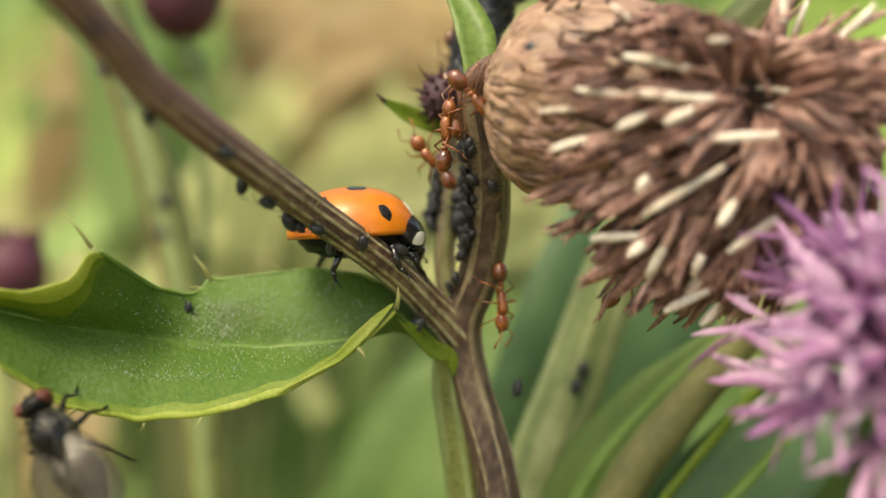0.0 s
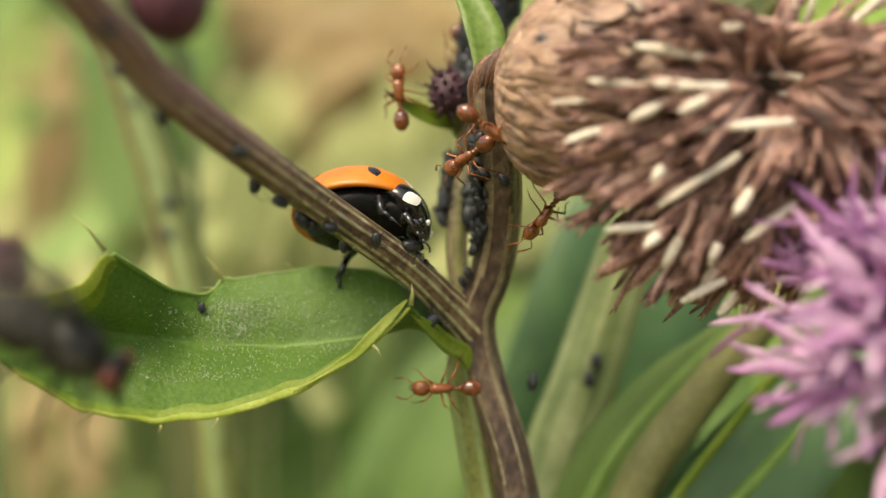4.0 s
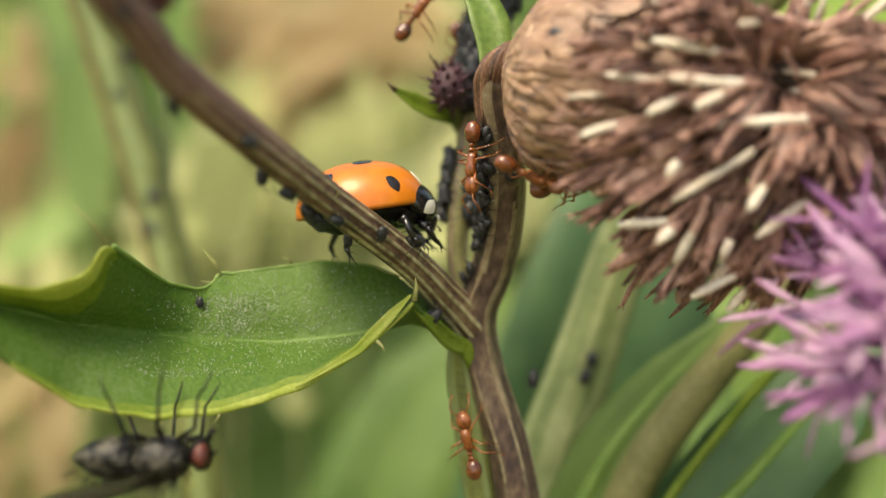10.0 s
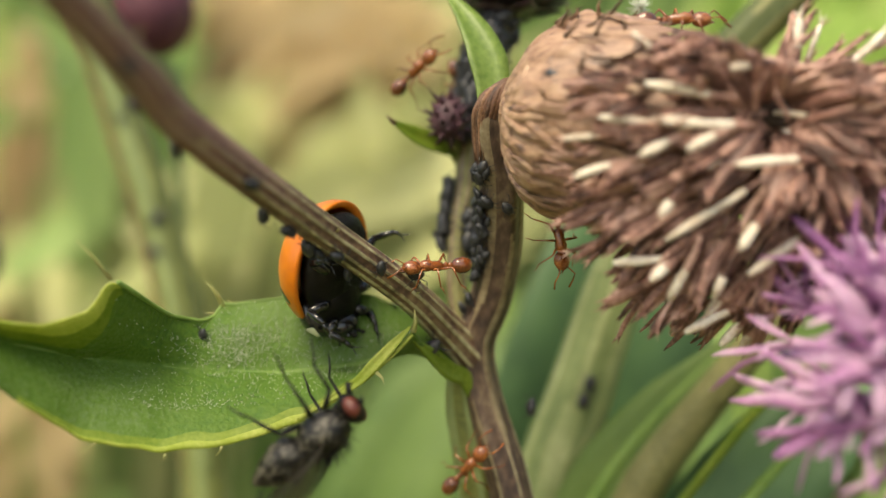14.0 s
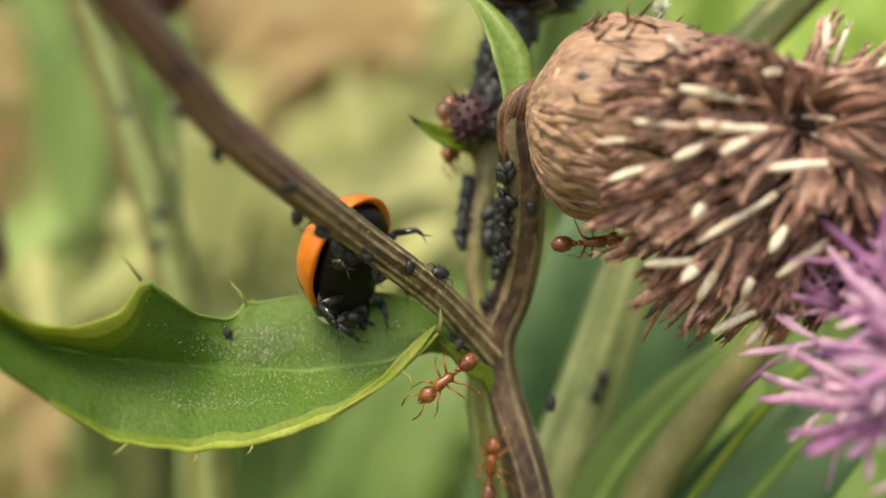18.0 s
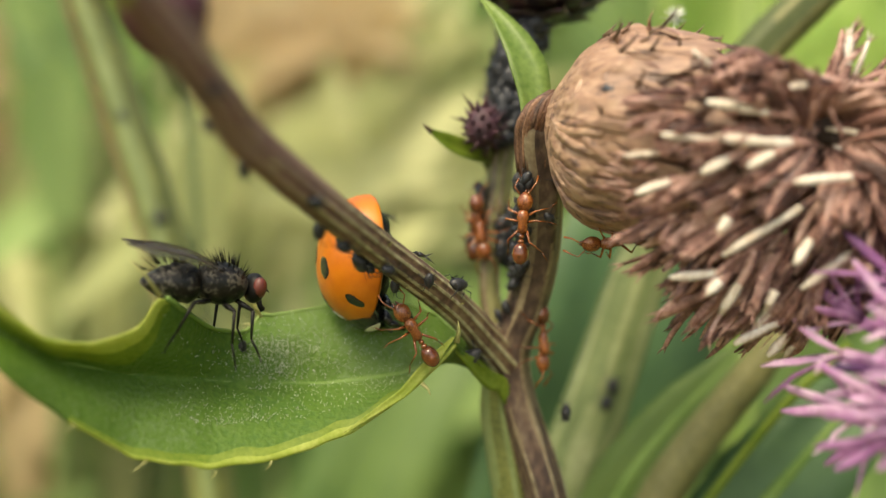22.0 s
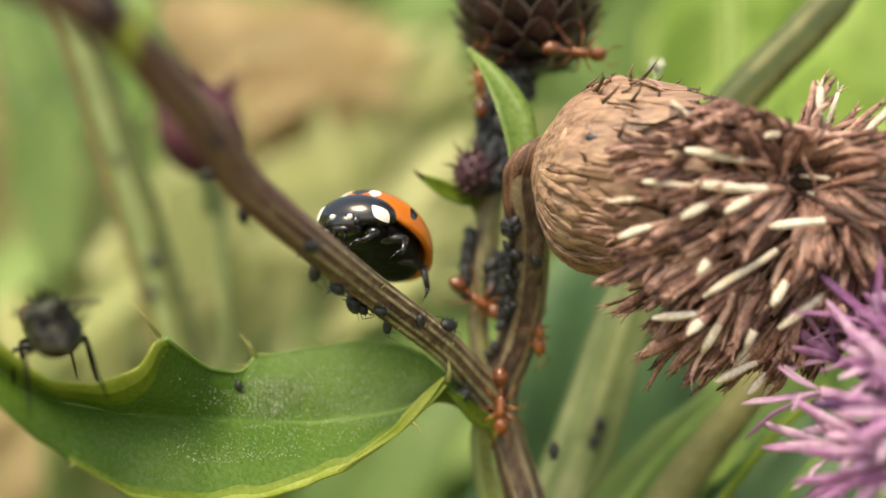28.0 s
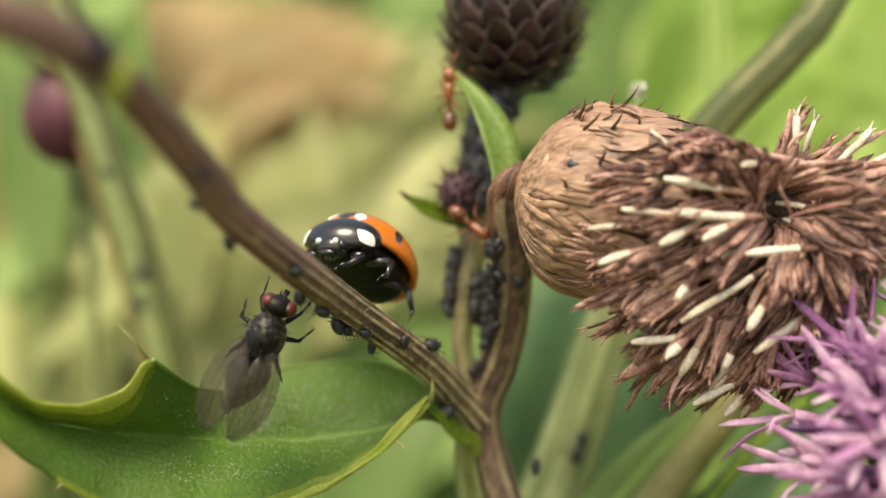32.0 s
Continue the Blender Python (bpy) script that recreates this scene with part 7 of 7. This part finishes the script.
    walk(ANTS[3][0], [
        (0, stand(10.46, 2.00, -3.19, (0.77, 0.00, 0.64), (0.21, -0.95, -0.25))),
        (0.5, stand(9.73, 2.00, -2.79, (0.32, 0.00, 0.95), (-0.61, -0.76, 0.20))),
        (1, stand(10.43, 2.00, -1.53, (0.21, 0.21, 0.95), (-0.67, -0.67, 0.30))),
        (2, stand(8.95, -1.00, -3.13, (-0.55, 0.33, 0.77), (-0.76, -0.57, -0.30))),
        (3, stand(8.00, -1.20, -0.50, (-0.91, 0.23, 0.34), (-0.41, -0.56, -0.72))),
        (3.6, stand(6.60, -0.40, 0.10, (-0.91, 0.23, -0.34), (0.11, -0.67, -0.73))),
        (4.4, stand(4.60, 0.80, -1.30, (-0.28, 0.19, -0.94), (0.75, -0.57, -0.34))),
        (5.5, stand(3.63, 1.80, -4.35, (-0.10, 0.00, -1.00), (0.79, -0.60, -0.08))),
        (6, stand(4.11, 1.80, -4.22, (0.00, 0.00, -1.00), (0.80, -0.60, 0.00))),
        (6.33, stand(4.54, 1.53, -3.36, (0.55, 0.63, -0.56), (0.73, -0.68, -0.04))),
        (6.67, stand(4.97, 1.27, -2.50, (0.68, 0.63, 0.38), (0.71, -0.69, -0.15))),
        (7, stand(5.41, 1.00, -1.64, (0.29, 0.00, 0.96), (0.75, -0.62, -0.23))),
        (8, stand(6.25, -0.50, 0.56, (0.89, 0.00, 0.45), (0.26, -0.81, -0.53))),
        (9, stand(6.10, -1.00, 0.07, (0.99, 0.00, -0.11), (-0.06, -0.85, -0.52))),
        (10, stand(6.17, -2.00, 0.76, (0.98, 0.00, 0.22), (0.12, -0.84, -0.52))),
        (11, stand(6.46, -1.50, 0.76, (0.95, 0.00, -0.32), (-0.15, -0.87, -0.46))),
        (12, stand(6.85, -1.50, 0.57, (0.85, 0.00, -0.53), (-0.22, -0.91, -0.36))),
        (12.5, stand(6.80, -1.25, 0.40, (0.57, 0.10, -0.82), (0.11, -0.99, -0.05))),
        (13, stand(6.75, -1.00, 0.22, (0.20, 0.00, -0.98), (0.51, -0.85, 0.10))),
        (13.5, stand(6.32, -1.00, 0.10, (0.10, 0.00, -1.00), (0.53, -0.85, 0.05))),
        (15.5, stand(5.63, -1.00, -0.42, (0.20, 0.00, -0.98), (0.58, -0.81, 0.12))),
        (16, stand(5.65, -0.50, -0.19, (0.41, 0.00, -0.91), (0.45, -0.87, 0.20))),
        (16.5, stand(6.02, -0.75, -0.15, (0.89, 0.24, -0.39), (0.18, -0.97, -0.18))),
        (17, stand(6.39, -1.00, -0.11, (0.95, 0.00, 0.32), (0.21, -0.76, -0.62))),
        (18, stand(6.21, -1.00, -0.31, (0.99, 0.00, 0.10), (0.07, -0.70, -0.71))),
        (18.33, stand(6.14, -1.00, -0.24, (0.45, -0.59, 0.67), (0.06, -0.73, -0.68))),
        (18.67, stand(6.08, -1.00, -0.17, (-0.52, -0.59, 0.61), (0.02, -0.73, -0.68))),
        (19, stand(6.01, -1.00, -0.10, (-1.00, 0.00, 0.00), (0.00, -0.71, -0.71))),
        (19.33, stand(5.99, -1.00, -0.04, (-0.52, -0.59, 0.61), (0.02, -0.73, -0.68))),
        (19.67, stand(5.96, -1.00, 0.03, (0.45, -0.59, 0.67), (0.06, -0.73, -0.68))),
        (20, stand(5.94, -1.00, 0.09, (0.99, 0.00, 0.10), (0.07, -0.70, -0.71))),
        (20.33, stand(6.04, -1.17, 0.11, (0.99, 0.00, 0.10), (0.07, -0.70, -0.71))),
        (20.67, stand(6.15, -1.33, 0.14, (0.99, 0.00, 0.10), (0.07, -0.70, -0.71))),
        (21, stand(6.25, -1.50, 0.16, (-0.99, 0.00, -0.10), (0.07, -0.70, -0.71))),
        (22, stand(6.41, -1.50, 0.22, (-0.99, 0.00, -0.10), (0.07, -0.70, -0.71))),
        (23, stand(6.85, -2.00, 0.53, (-0.76, 0.00, -0.65), (0.42, -0.76, -0.49))),
        (23.33, stand(6.93, -2.00, 0.56, (-0.94, -0.30, 0.15), (0.22, -0.90, -0.38))),
        (23.67, stand(7.02, -2.00, 0.59, (-0.46, -0.20, 0.87), (0.21, -0.97, -0.12))),
        (24, stand(7.10, -2.00, 0.62, (0.31, 0.21, 0.93), (0.39, -0.92, 0.08))),
        (25, stand(7.09, -1.50, 0.04, (0.52, 0.21, 0.83), (0.48, -0.88, -0.08))),
        (25.5, stand(7.20, -1.00, 0.04, (0.51, 0.30, 0.81), (0.54, -0.84, -0.02))),
        (27.5, stand(10.24, 2.00, 1.21, (0.50, 0.50, 0.70), (0.71, -0.70, -0.01))),
        (28, stand(10.62, 2.00, 1.37, (0.50, 0.50, 0.70), (0.71, -0.70, -0.01))),
        (32, stand(11.66, 2.00, 1.84, (0.50, 0.50, 0.70), (0.71, -0.70, -0.01))),
    ])
    walk(ANTS[6][0], [(t, on_bulb(s, a, turn)) for t, s, a, turn in (
        (0, 0.7, -0.5, -35), (1.5, 0.8, -0.8, -50), (3.5, 1.1, -0.9, -30), (5.5, 1.5, -0.75, -25), (7, 1.9, -0.95, -10), (8.5, 2.2, -1.0, 15), (9.5, 2.6, -1.05, -15),
        (10.5, 3.2, -1.4, -40), (12, 4.2, -1.7, -40), (13.5, 5.0, -2.2, -30), (32, 5.6, -2.4, -10))])
    walk(ANTS[5][0], [
        (0, stand(1.2, 7.6, 8.6, (0.10, 0.00, -1.00), (-0.60, 0.80, 0.00))),
        (17, stand(1.0, 7.4, 7.6, (0.10, 0.00, -1.00), (-0.60, 0.80, 0.00))),
        (18, stand(-0.5, 5.8, 5.4, (0.10, -0.30, -0.95), (-0.95, -0.30, 0.00))),
        (19, stand(-0.50, 4.7, 4.3, (0.15, -0.10, -0.98), (-0.70, -0.70, 0.00))),
        (20, stand(-0.15, 4.6, 4.05, (0.20, 0.00, -0.98), (-0.50, -0.86, 0.00))),
        (21, stand(0.25, 4.6, 3.2, (0.15, 0.00, -0.98), (-0.30, -0.95, 0.00))),
        (21.5, stand(0.35, 4.4, 1.5, (0.15, 0.00, -0.98), (-0.30, -0.95, 0.00))),
        (22, stand(0.55, 4.3, 0.8, (0.15, 0.00, -0.98), (-0.30, -0.95, 0.00))),
        (23, stand(0.75, 4.3, 0.5, (0.30, 0.00, -0.95), (-0.25, -0.96, 0.00))),
        (24, stand(1.40, 4.3, 0.9, (0.10, 0.00, -1.00), (-0.15, -0.98, 0.00))),
        (25.5, stand(1.30, 4.3, 1.3, (-0.10, 0.00, -1.00), (-0.15, -0.98, 0.00))),
        (27.5, stand(0.95, 4.2, -0.9, (0.75, 0.00, -0.66), (-0.15, -0.98, 0.00))),
        (28, stand(0.95, 4.2, -0.7, (0.80, 0.00, -0.60), (-0.15, -0.98, 0.00))),
        (28.7, stand(1.10, 4.2, 1.2, (0.80, 0.00, 0.60), (-0.15, -0.98, 0.00))),
        (29.3, stand(1.30, 4.3, 2.6, (0.05, 0.00, 1.00), (-0.15, -0.98, 0.00))),
        (30, stand(1.30, 4.3, 3.0, (0.05, 0.00, 1.00), (-0.15, -0.98, 0.00))),
        (30.7, stand(1.30, 3.6, 3.6, (0.60, -0.30, 0.74), (-0.35, -0.93, 0.00))),
        (31.3, stand(1.45, 2.6, 3.9, (0.85, -0.40, -0.34), (-0.45, -0.88, 0.00))),
        (32, stand(1.60, 2.2, 4.1, (0.75, -0.25, -0.61), (-0.45, -0.85, 0.20))),
    ])
    walk(ANTS[4][0], [
        (0, stand(1.36, 4.00, 5.63, (0.20, 0.00, -0.98), (-0.49, -0.87, -0.10))),
        (0.25, stand(1.68, 2.50, 6.17, (0.91, -0.37, -0.21), (-0.35, -0.93, 0.13))),
        (0.5, stand(2.00, 1.00, 6.72, (0.60, 0.00, 0.80), (-0.47, -0.81, 0.35))),
        (0.67, stand(2.74, -0.50, 7.07, (-0.23, 0.40, 0.89), (-0.36, -0.88, 0.30))),
        (0.83, stand(3.47, -2.00, 7.43, (-0.90, 0.35, 0.25), (-0.24, -0.90, 0.36))),
        (1, stand(4.21, -3.50, 7.78, (-0.83, -0.11, -0.55), (-0.21, -0.85, 0.49))),
        (1.33, stand(5.01, -3.50, 8.09, (-0.92, 0.27, 0.28), (-0.15, -0.91, 0.39))),
        (1.67, stand(5.81, -3.50, 8.40, (-0.25, 0.33, 0.91), (-0.21, -0.94, 0.28))),
        (2, stand(6.61, -3.50, 8.70, (0.60, 0.00, 0.80), (-0.33, -0.91, 0.25))),
        (3, stand(7.19, -2.00, 10.21, (0.76, 0.00, 0.65), (-0.46, -0.70, 0.54))),
        (6, stand(9.58, -2.00, 11.51, (1.00, 0.00, 0.00), (0.00, -0.51, 0.86))),
        (9, stand(9.79, -2.00, 11.32, (1.00, 0.00, 0.00), (0.00, -0.51, 0.86))),
        (9.67, stand(9.15, -2.67, 10.26, (0.52, -0.62, -0.58), (0.15, -0.61, 0.78))),
        (10.33, stand(8.50, -3.33, 9.20, (-0.45, -0.62, -0.64), (0.12, -0.75, 0.65))),
        (11, stand(7.86, -4.00, 8.13, (-0.99, 0.00, -0.11), (-0.07, -0.80, 0.59))),
        (12, stand(7.12, -4.20, 8.24, (-0.89, 0.00, -0.45), (-0.21, -0.88, 0.42))),
        (12.33, stand(8.70, -3.80, 8.61, (-0.26, -0.50, -0.82), (0.06, -0.86, 0.50))),
        (12.67, stand(10.27, -3.40, 8.98, (0.60, -0.50, -0.62), (0.16, -0.69, 0.71))),
        (13, stand(11.84, -3.00, 9.35, (1.00, 0.00, 0.00), (0.00, -0.51, 0.86))),
        (13.5, stand(11.84, -3.00, 9.38, (1.00, 0.00, 0.00), (0.00, -0.51, 0.86))),
        (14.17, stand(10.35, -3.00, 9.56, (1.00, 0.00, 0.00), (0.00, -0.51, 0.86))),
        (14.83, stand(8.85, -3.00, 9.73, (1.00, 0.00, 0.00), (0.00, -0.51, 0.86))),
        (15.5, stand(7.36, -3.00, 9.90, (-1.00, 0.00, 0.00), (0.00, -0.60, 0.80))),
        (16, stand(5.68, -3.20, 9.56, (-0.90, 0.00, 0.43), (0.29, -0.74, 0.61))),
        (16.17, stand(6.89, -3.13, 9.32, (-0.26, 0.57, 0.78), (0.15, -0.77, 0.62))),
        (16.33, stand(8.09, -3.07, 9.08, (0.63, 0.57, 0.53), (0.05, -0.71, 0.70))),
        (16.5, stand(9.30, -3.00, 8.84, (0.99, 0.00, -0.10), (0.08, -0.60, 0.79))),
        (16.67, stand(10.47, -3.17, 8.80, (0.45, -0.68, -0.58), (0.07, -0.62, 0.78))),
        (16.83, stand(11.65, -3.33, 8.76, (-0.54, -0.68, -0.50), (0.05, -0.62, 0.79))),
        (17, stand(12.82, -3.50, 8.72, (-1.00, 0.00, 0.05), (0.04, -0.60, 0.80))),
        (18, stand(8.41, -3.50, 8.91, (-0.99, 0.00, -0.10), (-0.08, -0.60, 0.79))),
        (18.5, stand(5.87, -3.75, 7.49, (-0.87, 0.15, 0.46), (-0.01, -0.96, 0.29))),
        (19, stand(3.32, -4.00, 6.07, (-0.50, -0.10, 0.86), (-0.27, -0.93, -0.27))),
        (19.5, stand(2.96, -2.75, 5.58, (-0.98, 0.19, 0.03), (-0.19, -0.98, 0.02))),
        (20, stand(2.60, -1.50, 5.09, (-0.53, 0.00, -0.85), (-0.38, -0.89, 0.24))),
        (21, stand(1.50, -0.50, -0.14, (0.10, 0.00, -1.00), (-0.60, -0.80, -0.06))),
        (21.33, stand(1.73, -0.53, 0.23, (0.74, -0.48, -0.48), (-0.56, -0.83, -0.03))),
        (21.67, stand(1.96, -0.57, 0.60, (0.74, -0.48, 0.48), (-0.56, -0.83, 0.03))),
        (22, stand(2.19, -0.60, 0.97, (0.10, 0.00, 1.00), (-0.60, -0.80, 0.06))),
        (23, stand(2.30, -2.30, 4.16, (0.10, 0.00, 1.00), (-0.70, -0.71, 0.07))),
        (23.5, stand(3.63, -3.50, 7.88, (0.20, 0.00, 0.98), (-0.39, -0.92, 0.08))),
        (24, stand(7.61, 3.20, 13.48, (0.95, 0.00, 0.30), (-0.14, -0.89, 0.44))),
        (24.5, stand(7.66, 3.20, 13.91, (0.81, 0.10, 0.58), (0.16, -0.99, -0.05))),
        (25, stand(7.72, 3.20, 14.34, (0.60, 0.00, 0.80), (0.55, -0.73, -0.41))),
        (25.5, stand(7.34, 3.20, 14.53, (0.30, 0.00, 0.95), (0.71, -0.67, -0.22))),
        (27.5, stand(6.36, 3.20, 12.38, (0.91, 0.00, 0.41), (0.24, -0.81, -0.54))),
        (28, stand(6.22, 3.20, 12.45, (0.99, 0.00, -0.10), (-0.05, -0.86, -0.50))),
        (28.5, stand(7.28, 3.40, 12.94, (0.71, 0.00, 0.71), (0.48, -0.74, -0.48))),
        (29, stand(8.26, 4.50, 14.37, (0.00, 0.00, 1.00), (0.80, -0.60, 0.00))),
        (30, stand(8.26, 5.00, 17.89, (0.00, 0.00, 1.00), (0.80, -0.60, 0.00))),
        (32, stand(8.14, 5.00, 18.94, (0.00, 0.00, 1.00), (0.80, -0.60, 0.00))),
    ])
    walk(BUD_A, [
        (0, stand(-22.03, 30.00, 18.47, (1.00, 0.00, 0.00), (0.00, 0.00, 1.00))),
        (1, stand(-23.37, 30.00, 18.44, (1.00, 0.00, 0.00), (0.00, 0.00, 1.00))),
        (3, stand(-22.68, 30.00, 17.94, (1.00, 0.00, 0.00), (0.00, 0.00, 1.00))),
        (6, stand(-24.48, 30.00, 19.33, (1.00, 0.00, 0.00), (0.00, 0.00, 1.00))),
        (7, stand(-24.66, 30.00, 18.39, (1.00, 0.00, 0.00), (0.00, 0.00, 1.00))),
        (9, stand(-24.78, 30.00, 19.52, (1.00, 0.00, 0.00), (0.00, 0.00, 1.00))),
        (11, stand(-23.23, 30.00, 19.40, (1.00, 0.00, 0.00), (0.00, 0.00, 1.00))),
        (13, stand(-23.19, 30.00, 18.50, (1.00, 0.00, 0.00), (0.00, 0.00, 1.00))),
        (16, stand(-23.61, 30.00, 18.32, (1.00, 0.00, 0.00), (0.00, 0.00, 1.00))),
        (17, stand(-23.59, 30.00, 19.04, (1.00, 0.00, 0.00), (0.00, 0.00, 1.00))),
        (19, stand(-23.86, 30.00, 20.95, (1.00, 0.00, 0.00), (0.00, 0.00, 1.00))),
        (21, stand(-22.03, 30.00, 19.64, (1.00, 0.00, 0.00), (0.00, 0.00, 1.00))),
        (23, stand(-22.67, 30.00, 17.20, (1.00, 0.00, 0.00), (0.00, 0.00, 1.00))),
        (24, stand(-23.64, 30.00, 17.03, (1.00, 0.00, 0.00), (0.00, 0.00, 1.00))),
        (25, stand(-21.05, 30.00, 16.46, (1.00, 0.00, 0.00), (0.00, 0.00, 1.00))),
        (27.5, stand(-18.59, 30.00, 10.28, (1.00, 0.00, 0.00), (0.00, 0.00, 1.00))),
        (28, stand(-19.14, 30.00, 12.18, (1.00, 0.00, 0.00), (0.00, 0.00, 1.00))),
        (28.5, stand(-26.29, 30.00, 14.32, (1.00, 0.00, 0.00), (0.00, 0.00, 1.00))),
        (29, stand(-23.96, 30.00, 22.10, (1.00, 0.00, 0.00), (0.00, 0.00, 1.00))),
        (29.5, stand(-31.88, 30.00, 18.37, (1.00, 0.00, 0.00), (0.00, 0.00, 1.00))),
        (30, stand(-30.47, 30.00, 18.26, (1.00, 0.00, 0.00), (0.00, 0.00, 1.00))),
        (30.5, stand(-24.01, 30.00, 19.28, (1.00, 0.00, 0.00), (0.00, 0.00, 1.00))),
        (31, stand(-29.56, 30.00, 14.65, (1.00, 0.00, 0.00), (0.00, 0.00, 1.00))),
        (32, stand(-28.80, 30.00, 13.94, (1.00, 0.00, 0.00), (0.00, 0.00, 1.00))),
    ])
    walk(BUD_B, [
        (0, stand(-35.72, 30.00, -4.04, (1.00, 0.00, 0.00), (0.00, 0.00, 1.00))),
        (1, stand(-35.36, 30.00, -3.18, (1.00, 0.00, 0.00), (0.00, 0.00, 1.00))),
        (3, stand(-36.94, 30.00, -4.59, (1.00, 0.00, 0.00), (0.00, 0.00, 1.00))),
        (6, stand(-38.60, 30.00, -2.33, (1.00, 0.00, 0.00), (0.00, 0.00, 1.00))),
        (13, stand(-38.69, 30.00, -1.36, (1.00, 0.00, 0.00), (0.00, 0.00, 1.00))),
        (17, stand(-37.83, 30.00, -1.53, (1.00, 0.00, 0.00), (0.00, 0.00, 1.00))),
        (24, stand(-39.74, 30.00, -0.47, (1.00, 0.00, 0.00), (0.00, 0.00, 1.00))),
        (32, stand(-37.45, 30.00, 1.75, (1.00, 0.00, 0.00), (0.00, 0.00, 1.00))),
    ])
    step_legs(LADY_LEGS, [(0.2, 3.3), (11.2, 13.4), (20.6, 25.2)], 11, 0.3)
    step_legs(FLY_LEGS, [(0.4, 3.4), (8, 13), (15.7, 24.8), (28.2, 31.8)], 9, 0.25)
    for i, (ob, legs) in enumerate(ANTS):
        step_legs(legs, [(0.2 + 0.05 * i, 13.3), (15.6, 31.7)], 14, 0.3)


motions()
